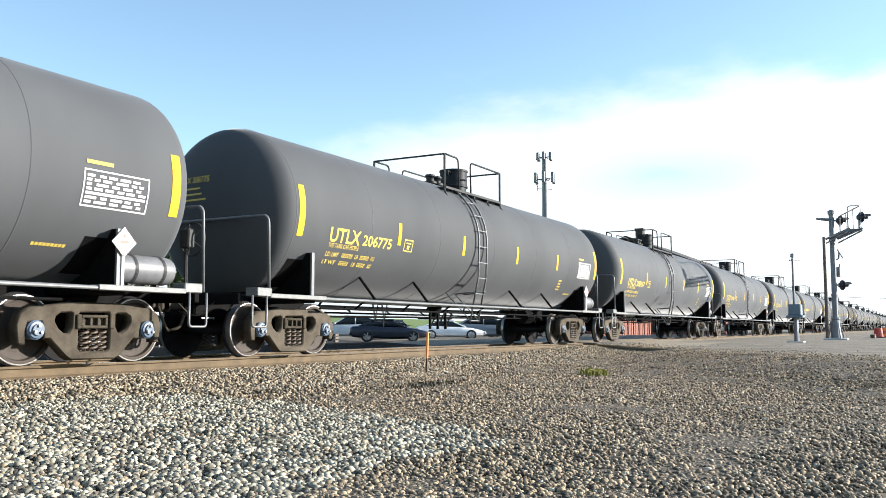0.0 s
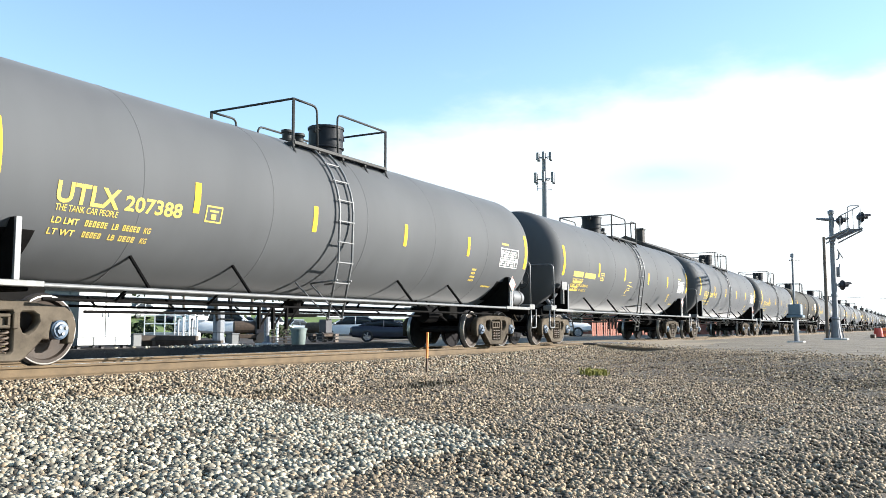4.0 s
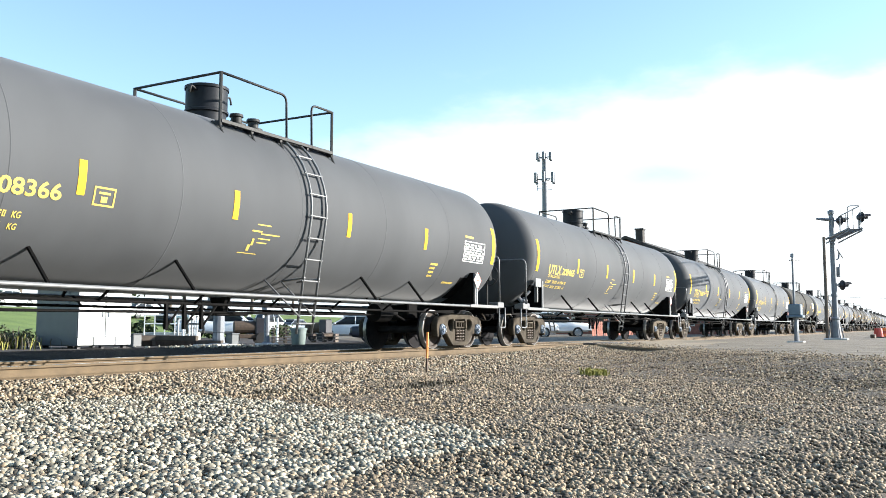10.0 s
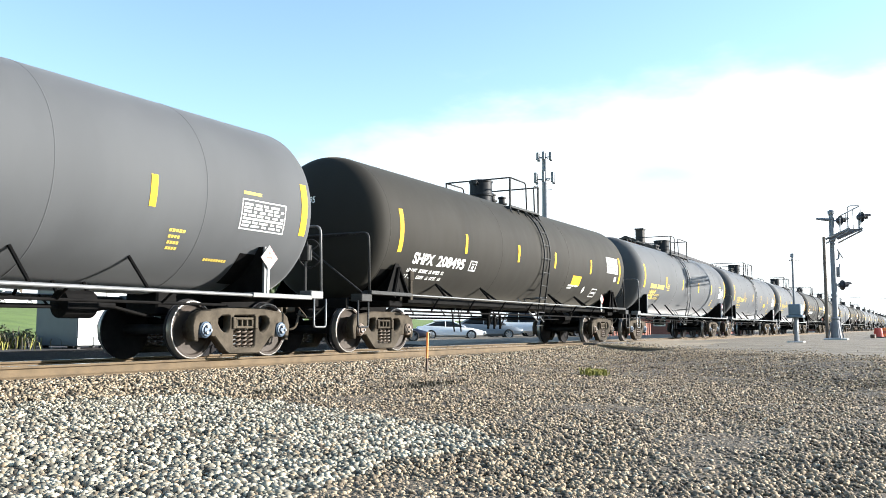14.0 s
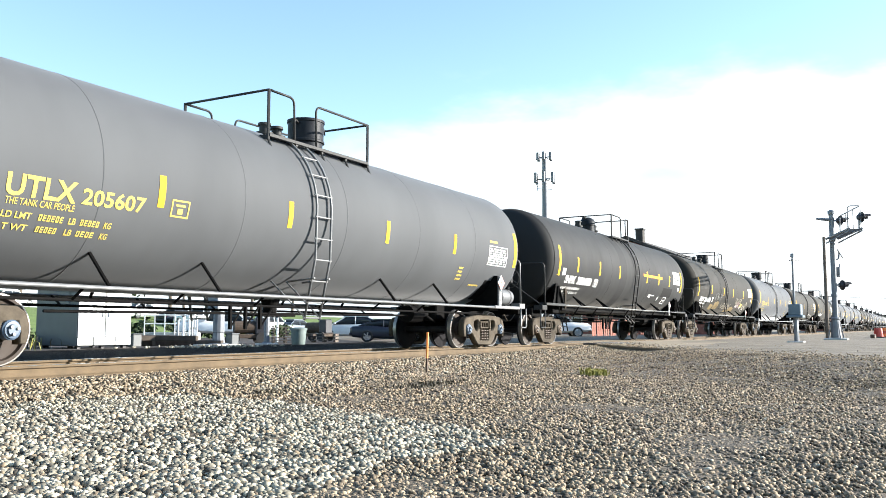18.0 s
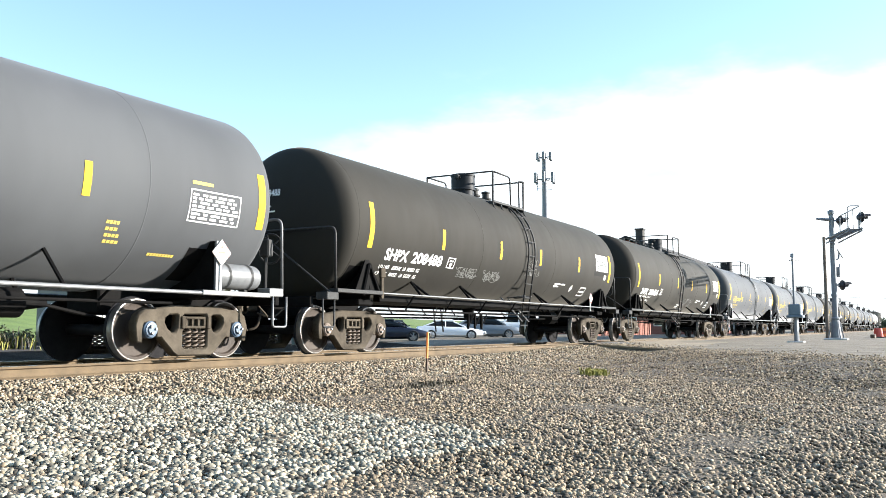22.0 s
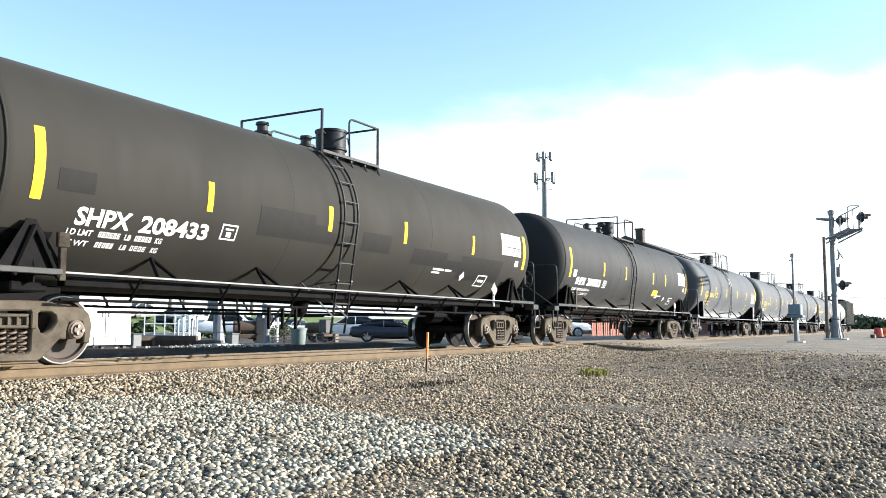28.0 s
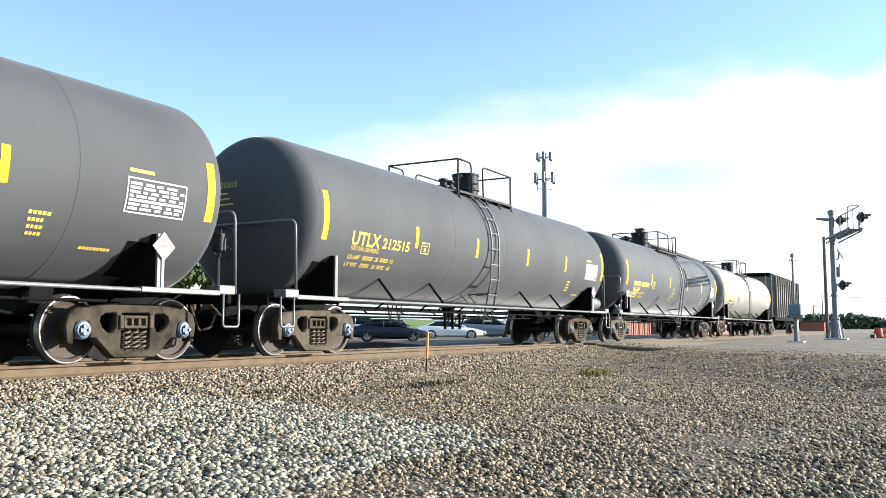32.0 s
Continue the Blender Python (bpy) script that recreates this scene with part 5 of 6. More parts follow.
M_ORANGE = surface("orange_stake_paint", (0.68, 0.17, 0.03), (0.85, 0.27, 0.06), 0.6, 0, 8, 60, 0.1)
M_STAKE_DARK = surface("dark_stake_timber", (0.03, 0.022, 0.016), (0.09, 0.06, 0.04), 0.85, 0, 8, 60, 0.3)
M_BRICK = surface("red_brick", (0.16, 0.055, 0.038), (0.30, 0.115, 0.08), 0.85, 0, 3, 30, 0.3, 0.01, 0.5)
M_MORTAR = surface("grey_mortar", (0.22, 0.20, 0.18), (0.32, 0.30, 0.27), 0.9, 0, 5, 60)
M_SHINGLE = surface("dark_roof_shingle", (0.025, 0.022, 0.020), (0.07, 0.062, 0.056), 0.9, 0, 2, 20, 0.5)
M_TRIM = surface("cream_trim_paint", (0.55, 0.52, 0.45), (0.70, 0.67, 0.60), 0.6, 0, 3, 40)
M_GLASS = glass("dark_window_glass", (0.02, 0.024, 0.028))
M_TYRE = surface("tyre_rubber", (0.012, 0.012, 0.012), (0.03, 0.03, 0.03), 0.85, 0, 9, 60)
M_RIM = surface("alloy_rim", (0.40, 0.41, 0.42), (0.62, 0.63, 0.64), 0.3, 0.8, 9, 60)
M_POLE = surface("weathered_pole_timber", (0.07, 0.055, 0.042), (0.17, 0.14, 0.115), 0.9, 0, 3, 30, 0.4)
M_WIRE = surface("black_wire", (0.015, 0.015, 0.015), (0.03, 0.03, 0.03), 0.6, bump=0)
M_RED_TRUCK = surface("red_vehicle_paint", (0.40, 0.035, 0.025), (0.52, 0.06, 0.04), 0.35, 0, 3, 40, 0)
M_GREEN_BIN = surface("grey_green_plastic", (0.10, 0.14, 0.13), (0.17, 0.21, 0.20), 0.6, 0, 4, 40)
M_CONCRETE = surface("pale_concrete", (0.36, 0.35, 0.33), (0.52, 0.51, 0.48), 0.85, 0, 3, 40, 0.3)
M_BLUE_BOX = surface("blue_grey_enamel", (0.07, 0.11, 0.14), (0.13, 0.18, 0.22), 0.5, 0, 4, 40)


def paint(name, rgb):
    return surface(name, [c * 0.85 for c in rgb], rgb, 0.35, 0, 2, 40, 0, coat=0.15)


def build_bank():
    """The grass bank that rises behind the yard."""
    bm = bmesh.new()
    xs = axis([(-60, 12), (0, 6), (120, 20), (260, 40), (420, 40)])
    prof = [(0, -0.21), (3, -0.05), (8, 0.55), (16, 1.7), (26, 2.5), (60, 3.2), (160, 4.0)]
    rows = []
    for x in xs:
        y0 = 33 + 0.22 * max(0, x - 30)
        rows.append([bm.verts.new((x, y0 + d, z + 0.25 * noise.noise((x * 0.06, d * 0.08, 2)) * min(1, d / 8))) for d, z in prof])
    for a, b in zip(rows, rows[1:]):
        for i in range(len(prof) - 1):
            bm.faces.new((a[i], b[i], b[i + 1], a[i + 1]))
    bmesh.ops.recalc_face_normals(bm, faces=bm.faces)
    for f in bm.faces:
        f.smooth = True
        if f.normal.z < 0:
            f.normal_flip()
    tagged(new("lawn", finish("lawn", bm, M_GRASS)), "green mown grass bank behind the yard", "lawn", kind="structure")


build_bank()


def leaf_cloud(bm, centre, radius, count, size, rs):
    """Small bent leaf sprays in a loose clump."""
    cx, cy, cz = centre
    for i in range(count):
        d = Vector((rs.gauss(0, 1), rs.gauss(0, 1), rs.gauss(0, 0.8)))
        d = d.normalized() * radius * rs.uniform(0.45, 1.05)
        p = Vector((cx, cy, cz)) + d
        n = (d.normalized() + Vector((rs.uniform(-1, 1), rs.uniform(-1, 1), rs.uniform(-0.2, 1)))).normalized()
        s = n.orthogonal().normalized()
        s.rotate(Matrix.Rotation(rs.uniform(0, 6.28), 3, n))
        u = n.cross(s)
        k = size * rs.uniform(0.6, 1.3)
        m = bm.verts.new(p + n * k * 0.2)
        a = [bm.verts.new(p + s * k * math.cos(t) + u * k * 0.7 * math.sin(t)) for t in (0.3, 1.6, 2.9, 4.1, 5.4)]
        for q, r in zip(a, a[1:] + a[:1]):
            bm.faces.new((m, q, r))


def build_tree(x, y, z, height, spread, seed, label, leaf=M_LEAF, dense=90):
    rs = random.Random(seed)
    tree = thing("tree", label, "tree", "trees behind the yard", pose(x, y, z))
    bm = bmesh.new()
    top = height * 0.72
    pts = [Vector((rs.uniform(-0.15, 0.15) * i, rs.uniform(-0.15, 0.15) * i, -0.3 + top * i / 5)) for i in range(6)]
    r0 = height * 0.022
    for i, (a, b) in enumerate(zip(pts, pts[1:])):
        rod(bm, a, b, r0 * (1 - 0.15 * i), 8, r0 * (1 - 0.15 * (i + 1)))
    clumps = []
    for i in range(13):
        t = rs.uniform(0.30, 1.0)
        base = pts[min(4, int(t * 5))].lerp(pts[min(5, int(t * 5) + 1)], (t * 5) % 1)
        a = rs.uniform(0, 6.28)
        w = spread * (0.35 + 0.65 * math.sin(math.pi * min(1, t * 0.75))) * rs.uniform(0.5, 1.0)
        tip = base + Vector((w * math.cos(a), w * math.sin(a), height * rs.uniform(0.06, 0.22)))
        rod(bm, base, tip, r0 * 0.35, 5, r0 * 0.1)
        clumps.append(tip)
    clumps += [pts[-1] + Vector((0, 0, height * 0.15)), pts[-1], pts[-2] + Vector((0.3, 0, 0.5))]
    part("trunk", bm, M_BARK, tree)
    bm = bmesh.new()
    for c in clumps:
        leaf_cloud(bm, c, height * rs.uniform(0.11, 0.18), dense, height * 0.034, rs)
    part("crown", bm, leaf, tree)
    return tree


for i in range(16):
    rs = random.Random(40 + i)
    x = 2 + i * 8.5 + rs.uniform(-3, 3)
    y = 62 + 0.25 * x + rs.uniform(-5, 6)
    build_tree(x, y, 3.0, rs.uniform(9.5, 15), rs.uniform(3.2, 5.0), 40 + i, "leafy green tree on the grass bank")


def build_shrub(x, y, h, w, seed):
    rs = random.Random(seed)
    s = thing("shrub", "dark unkempt shrub at the foot of the bank", "shrub", "shrubs along the bank", pose(x, y, -0.2))
    bm = bmesh.new()
    for i in range(6):
        rod(bm, (0, 0, -0.1), (rs.uniform(-w, w) * 0.6, rs.uniform(-w, w) * 0.6, h * rs.uniform(0.5, 0.9)), 0.04, 5, 0.01)
    part("stems", bm, M_BARK, s)
    bm = bmesh.new()
    for i in range(7):
        leaf_cloud(bm, (rs.uniform(-w, w) * 0.7, rs.uniform(-w, w) * 0.7, h * rs.uniform(0.25, 0.8)), h * 0.33, 34, h * 0.11, rs)
    part("leaves", bm, M_LEAF, s)


for i in range(15):
    rs = random.Random(90 + i)
    build_shrub(33.0 + i * 2.6 + rs.uniform(-0.8, 0.8), 31.5 + 0.2 * i + rs.uniform(-1.2, 1.2), rs.uniform(0.8, 1.7), rs.uniform(0.8, 1.5), 90 + i)
for i in range(8):
    rs = random.Random(140 + i)
    build_shrub(16.0 + i * 2.1, 27.0 + rs.uniform(-1, 1), rs.uniform(0.5, 1.0), 0.9, 140 + i)


def build_far_woods():
    """The low band of woods at the end of the line."""
    rs = random.Random(3)
    bm = bmesh.new()
    for i in range(700):
        y = -60 + 200 * rs.uniform(0, 1)
        x = 690 + rs.uniform(-25, 25)
        h = (5.0 + 5.0 * smooth01(5, 35, y)) * rs.uniform(0.6, 1.0)
        for k in range(3):
            leaf_cloud(bm, (x, y + rs.uniform(-2, 2), h * (0.3 + 0.33 * k)), 2.4, 9, 1.3, rs)
    ob = new("far_woods", finish("far_woods", bm, M_LEAF_FAR))
    tagged(ob, "distant dark green woods along the horizon", "woods", kind="stuff")


build_far_woods()


def relay_cabinet():
    c = thing("relay_cabinet", "large white signal relay cabinet with grey side", "relay cabinet", m=pose(18.8, 13.4, -0.2))
    for x in (0.2, 1.15, 2.05):
        for y in (0.2, 1.8):
            bm = bmesh.new()
            box(bm, x - 0.07, x + 0.07, y - 0.07, y + 0.07, -0.1, 0.12, 0.01)
            part("foot", bm, M_SIGNAL_BLACK, c)
    bm = bmesh.new()
    box(bm, 0, 2.2, 0, 2.1, 0.10, 2.0, 0.02)
    part("body", bm, M_CAB_GREY, c, "grey steel body")
    for x in (0.03, 1.12):
        bm = bmesh.new()
        box(bm, x, x + 1.05, -0.025, -0.003, 0.40, 1.96, 0.008)
        d = part("door", bm, M_CAB_WHITE, c, "white steel door")
        bm = bmesh.new()
        box(bm, x + (0.93 if x < 1 else 0.08), x + (0.97 if x < 1 else 0.12), -0.06, -0.025, 1.05, 1.22, 0.005)
        part("handle", bm, M_GALV, d)
    for x0, x1 in ((0.02, 0.62), (0.66, 1.5), (1.54, 2.18)):
        bm = bmesh.new()
        box(bm, x0, x1, -0.03, -0.003, 0.12, 0.37, 0.01)
        part("skirt_panel", bm, M_CAB_WHITE, c)
    bm = bmesh.new()
    box(bm, -0.025, -0.003, 0.4, 1.7, 1.45, 1.90, 0.008)
    part("vent_panel", bm, M_CAB_GREY, c)
    bm = bmesh.new()
    box(bm, -0.06, 2.26, -0.06, 2.16, 2.0, 2.07, 0.015)
    part("roof", bm, M_CAB_WHITE, c)


relay_cabinet()


def parked_car(x, y, z, heading, colour, label, kind, name="car", size=1.0):
    """A parked car: a lofted body, glass house, roof, wheels and lamps. Its front is at +x of its own space."""
    c = thing(name, label, "car" if name == "car" else "pickup truck", "vehicles parked in the yard", pose(x, y, z, 0, 0, heading) @ Matrix.Scale(size, 4))
    if kind == "sport":
        L, W, R = 4.45, 0.92, 0.325
        st = [(-2.22, 0.45, 0.78, 0.70), (-2.10, 0.28, 0.88, 0.84), (-1.4, 0.20, 0.92, 0.92), (-0.4, 0.18, 0.86, 0.92), (0.6, 0.18, 0.83, 0.92), (1.4, 0.20, 0.76, 0.91), (2.0, 0.24, 0.62, 0.82), (2.22, 0.34, 0.50, 0.66)]
        cab = [(-1.75, 0.88, 0.90, 0.66), (-1.05, 0.86, 1.16, 0.60), (-0.35, 0.84, 1.25, 0.57), (0.15, 0.83, 1.20, 0.57), (0.95, 0.80, 0.83, 0.66)]
        axles = (-1.27, 1.30)
    elif kind == "sedan":
        L, W, R = 4.7, 0.90, 0.32
        st = [(-2.35, 0.45, 0.85, 0.72), (-2.2, 0.26, 0.98, 0.84), (-1.4, 0.20, 1.00, 0.90), (0, 0.19, 0.93, 0.90), (1.0, 0.20, 0.92, 0.90), (1.8, 0.22, 0.80, 0.86), (2.25, 0.28, 0.66, 0.76), (2.35, 0.40, 0.58, 0.62)]
        cab = [(-1.75, 0.98, 1.0, 0.68), (-1.0, 0.95, 1.40, 0.60), (-0.2, 0.93, 1.47, 0.58), (0.45, 0.92, 1.40, 0.58), (1.25, 0.90, 0.92, 0.70)]
        axles = (-1.40, 1.42)
    else:
        L, W, R = 5.6, 0.98, 0.39
        st = [(-2.8, 0.55, 1.05, 0.92), (-2.7, 0.42, 1.15, 0.96), (-1.0, 0.38, 1.17, 0.97), (-0.6, 0.36, 1.12, 0.97), (0.9, 0.36, 1.12, 0.97), (1.3, 0.38, 1.14, 0.97), (2.55, 0.42, 1.08, 0.94), (2.8, 0.55, 0.92, 0.86)]
        cab = [(-0.95, 1.15, 1.18, 0.82), (-0.75, 1.13, 1.80, 0.72), (0.0, 1.12, 1.85, 0.72), (0.75, 1.12, 1.82, 0.72), (1.45, 1.13, 1.16, 0.80)]
        axles = (-1.75, 1.80)

    def loft(rows, top_pinch):
        bm = bmesh.new()
        rings = []
        for sx, z0, z1, w in rows:
            h = z1 - z0
            half = [(0.80 * w, z0), (w * 0.98, z0 + 0.18 * h), (w, z0 + 0.52 * h), (w * 0.97, z0 + 0.80 * h), (w * top_pinch, z1 - 0.02), (w * top_pinch * 0.6, z1)]
            ring = [bm.verts.new((sx, -a, b)) for a, b in half] + [bm.verts.new((sx, a, b)) for a, b in reversed(half)]
            rings.append(ring)
        n = len(rings[0])
        for a, b in zip(rings, rings[1:]):
            for i in range(n):
                bm.faces.new((a[i], a[(i + 1) % n], b[(i + 1) % n], b[i]))
        bm.faces.new(rings[0][::-1])
        bm.faces.new(rings[-1])
        bmesh.ops.recalc_face_normals(bm, faces=bm.faces)
        return bm
    body = part("body", loft(st, 0.88), colour, c, smooth=True)
    part("window_glass", loft(cab, 0.86), M_GLASS, c, smooth=True)
    bm = bmesh.new()
    a, b = cab[1], cab[-2]
    box(bm, a[0] - 0.05, b[0] + 0.1, -a[3] * 0.9, a[3] * 0.9, max(a[2], b[2]) - 0.02, max(r[2] for r in cab) + 0.025, 0.02)
    part("roof", bm, colour, c)
    for s in (-1, 1):
        for (p, q) in ((cab[0], cab[1]), (cab[-1], cab[-2]), ((cab[2][0], cab[2][1], cab[2][1], cab[2][3] * 1.08), cab[2])):
            bm = bmesh.new()
            rod(bm, (p[0], s * p[3] * 1.0, p[2] - 0.01), (q[0], s * q[3] * 0.92, q[2] - 0.03), 0.035, 6)
            part("pillar", bm, colour, c)
        bm = bmesh.new()
        box(bm, cab[-1][0] - 0.25, cab[-1][0] - 0.1, *sorted((s * (W - 0.02), s * (W + 0.12))), cab[-1][1] + 0.02, cab[-1][1] + 0.14, 0.03)
        part("mirror", bm, colour, c)
        for ax in axles:
            bm = bmesh.new()
            lathe(bm, [(s * (W - 0.20), R * 0.6), (s * (W - 0.20), R * 0.95), (s * (W - 0.17), R), (s * (W - 0.01), R), (s * (W + 0.012), R * 0.94), (s * (W + 0.012), R * 0.68)], 24, "Y", (ax, 0, R), close=False)
            wheel = part("wheel", bm, M_TYRE, c, "black tyre", True)
            bm = bmesh.new()
            lathe(bm, [(s * (W - 0.05), 0.03), (s * (W - 0.03), R * 0.3), (s * (W - 0.06), R * 0.6), (s * (W + 0.008), R * 0.69)], 24, "Y", (ax, 0, R), close=False)
            for k in range(5):
                t = k * 2 * math.pi / 5
                rod(bm, (ax, s * (W - 0.01), R), (ax + R * 0.64 * math.cos(t), s * (W - 0.005), R + R * 0.64 * math.sin(t)), 0.035, 5)
            part("rim", bm, M_RIM, wheel)
        for end, mat, nm in ((st[-1], M_CAB_WHITE, "headlight"), (st[0], M_LENS, "tail_light")):
            bm = bmesh.new()
            e = end[0] - 0.06 * (1 if end[0] > 0 else -1)
            zc = (end[1] + end[2]) / 2 + 0.08
            box(bm, e - 0.05, e + 0.08, *sorted((s * end[3] * 0.55, s * end[3] * 1.02)), zc - 0.06, zc + 0.07, 0.02)
            part(nm, bm, mat, c)
    for ex in (st[0][0] + 0.03, st[-1][0] - 0.03):
        bm = bmesh.new()
        box(bm, ex - 0.08, ex + 0.08, -W * 0.84, W * 0.84, 0.36 if kind != "pickup" else 0.5, 0.52 if kind != "pickup" else 0.72, 0.04)
        part("bumper", bm, M_RIM if kind == "pickup" else colour, c)
    if kind == "pickup":
        bm = bmesh.new()
        for s in (-1, 1):
            box(bm, -2.75, -1.0, *sorted((s * 0.80, s * 0.96)), 1.14, 1.24, 0.02)
        part("bed_rail", bm, colour, c)
    return c


P_BLACK, P_WHITE, P_GREY, P_SILVER = paint("black_car_paint", (0.006, 0.009, 0.022)), paint("white_car_paint", (0.78, 0.79, 0.80)), paint("slate_car_paint", (0.16, 0.19, 0.22)), paint("silver_car_paint", (0.52, 0.54, 0.56))
HEAD = math.degrees(math.atan2(-2.34, 1.44))
parked_car(37.2, 13.05, -0.2, HEAD, P_BLACK, "black low sports car parked beside the railway", "sport", size=0.9)
parked_car(42.1, 16.2, -0.2, HEAD, P_WHITE, "white sports coupe parked behind a black car", "sport", size=0.92)
parked_car(45.2, 13.9, -0.2, HEAD, P_WHITE, "white rounded coupe parked in the row", "sport", size=0.92)
parked_car(51.4, 14.6, -0.2, HEAD, P_GREY, "slate grey sedan parked in the row", "sedan")
parked_car(56.5, 14.6, -0.2, HEAD, P_WHITE, "white pickup truck parked in the row", "pickup", "pickup_truck")
parked_car(60.5, 13.6, -0.2, HEAD, P_WHITE, "white pickup truck parked near the brick building", "pickup", "pickup_truck")
parked_car(41.0, 28.0, -0.2, HEAD + 6, P_WHITE, "white pickup truck parked before the grass bank", "pickup", "pickup_truck")
parked_car(44.5, 20.5, -0.2, HEAD + 180, P_SILVER, "silver car parked at the back of the yard", "sedan")


def bank_z(x, y):
    d = y - 33 - 0.22 * max(0, x - 30)
    prof = [(0, -0.21), (3, -0.05), (8, 0.55), (16, 1.7), (26, 2.5), (60, 3.2), (160, 4.0)]
    for (a, za), (b, zb) in zip(prof, prof[1:]):
        if a <= d <= b:
            return za + (zb - za) * (d - a) / (b - a) + 0.25 * noise.noise((x * 0.06, d * 0.08, 2)) * min(1, d / 8)
    return -0.2


# the row of vehicles on top of the bank
for x, y, col, kind, words in ((50.3, 63.4, P_WHITE, "sedan", "white sedan parked on top of the grass bank"),
                               (57.7, 54.1, P_WHITE, "sedan", "white sedan parked on top of the grass bank"),
                               (58.0, 49.6, P_BLACK, "sedan", "black sedan parked on top of the grass bank"),
                               (57.6, 46.1, P_WHITE, "pickup", "white pickup truck parked on the grass bank"),
                               (60.8, 44.4, P_SILVER, "sedan", "silver sedan parked on top of the grass bank"),
                               (62.0, 42.4, P_WHITE, "pickup", "white pickup truck parked on the grass bank"),
                               (64.8, 41.3, P_GREY, "sedan", "slate grey sedan parked on the grass bank"),
                               (69.5, 37.1, P_WHITE, "sedan", "white sedan parked on top of the grass bank"),
                               (72.8, 35.2, P_BLACK, "sedan", "black sedan parked on top of the grass bank")):
    parked_car(x, y, bank_z(x, y) + 0.02, HEAD + 60, col, words, kind, "car" if kind == "sedan" else "pickup_truck")


def signal_mast():
    """The crossing signal on the near side: a mast, a short catwalk arm and hooded lamps."""
    s = thing("crossing_signal", "grey steel crossing signal mast with black hooded lamps", "railway signal", m=pose(47.9, -6.9, -0.1))
    bm = bmesh.new()
    box(bm, -0.55, 0.55, -0.55, 0.55, -0.2, 0.08, 0.02)
    part("footing", bm, M_CONCRETE, s)
    bm = bmesh.new()
    lathe(bm, [(0.05, 0.38), (0.10, 0.38), (0.12, 0.26), (1.0, 0.18), (1.05, 0.21), (1.12, 0.21), (1.15, 0.15)], 12, "Z")
    for k in range(4):
        a = k * math.pi / 2 + 0.6
        rod(bm, (0.42 * math.cos(a), 0.42 * math.sin(a), 0.05), (0.24 * math.cos(a), 0.24 * math.sin(a), 0.9), 0.03, 5)
    part("base", bm, M_MAST, s)
    bm = bmesh.new()
    rod(bm, (0, 0, 1.1), (0, 0, 6.45), 0.135, 16, 0.125)
    lathe(bm, [(6.42, 0.17), (6.58, 0.17), (6.66, 0.02)], 12, "Z")
    for z in (2.2, 5.0):
        lathe(bm, [(z, 0.17), (z + 0.12, 0.17)], 12, "Z")
    part("mast", bm, M_MAST, s)
    d = Vector((-0.953, -0.302, 0.0)).normalized()
    n = Vector((-d.y, d.x, 0))
    bm = bmesh.new()
    z0 = 5.15
    for o in (-0.28, 0.28):
        a, b = n * o + Vector((0, 0, z0)), d * 4.4 + n * o + Vector((0, 0, z0 + 0.02))
        rod(bm, a, b, 0.06, 6)
        rod(bm, a + Vector((0, 0, -0.22)), b + Vector((0, 0, -0.10)), 0.04, 6)
    for i in range(16):
        p = d * (0.27 * i + 0.15) + Vector((0, 0, z0 + 0.02))
        rod(bm, p - n * 0.28, p + n * 0.28, 0.025, 5)
    part("catwalk_arm", bm, M_MAST, s)
    bm = bmesh.new()
    zz = 6.25
    tube(bm, rounded([d * 0.5 + n * 0.28 + Vector((0, 0, z0 + 0.1)), d * 0.5 + n * 0.28 + Vector((0, 0, zz)), d * 4.3 + n * 0.28 + Vector((0, 0, zz)), d * 4.3 - n * 0.28 + Vector((0, 0, zz)), d * 4.3 - n * 0.28 + Vector((0, 0, z0 + 0.05))], 0.15), 0.025, 6)
    for q in (1.7, 3.0):
        rod(bm, d * q + n * 0.28 + Vector((0, 0, z0)), d * q + n * 0.28 + Vector((0, 0, zz)), 0.022, 5)
    rod(bm, d * 4.3 + n * 0.28 + Vector((0, 0, z0)), d * 4.3 + n * 0.28 + Vector((0, 0, zz - 0.1)), 0.022, 5)
    part("railing", bm, M_MAST, s)
    along = Vector((0.62, -0.78, 0)).normalized()

    def lamp(at, way):
        """A hooded lamp facing way."""
        m = Matrix.Translation(at) @ way.to_track_quat("X", "Z").to_matrix().to_4x4()
        bm = bmesh.new()
        lathe(bm, [(-0.20, 0.05), (-0.18, 0.12), (-0.02, 0.16), (-0.02, 0.26), (0.0, 0.26), (0.0, 0.02)], 20, "X")
        me = finish("lamp_housing", bm, M_SIGNAL_BLACK, True)
        lp = part("lamp", me, None, s, "black hooded signal lamp", at=m)
        bm = bmesh.new()
        rings = []
        for x, r in ((0.0, 0.165), (0.42, 0.16)):
            rings.append([bm.verts.new((x * (1.0 if math.sin(t) > 0.2 else 0.55), r * math.cos(t), r * math.sin(t))) for t in np.linspace(-0.6, math.pi + 0.6, 14)])
        for i in range(13):
            bm.faces.new((rings[0][i], rings[0][i + 1], rings[1][i + 1], rings[1][i]))
        geom = bmesh.ops.solidify(bm, geom=bm.faces[:], thickness=0.012)
        part("visor", bm, M_SIGNAL_BLACK, lp)
        bm = bmesh.new()
        lathe(bm, [(0.002, 0.13), (0.03, 0.09), (0.04, 0.01)], 16, "X", close=False)
        part("lens", bm, M_LENS, lp)
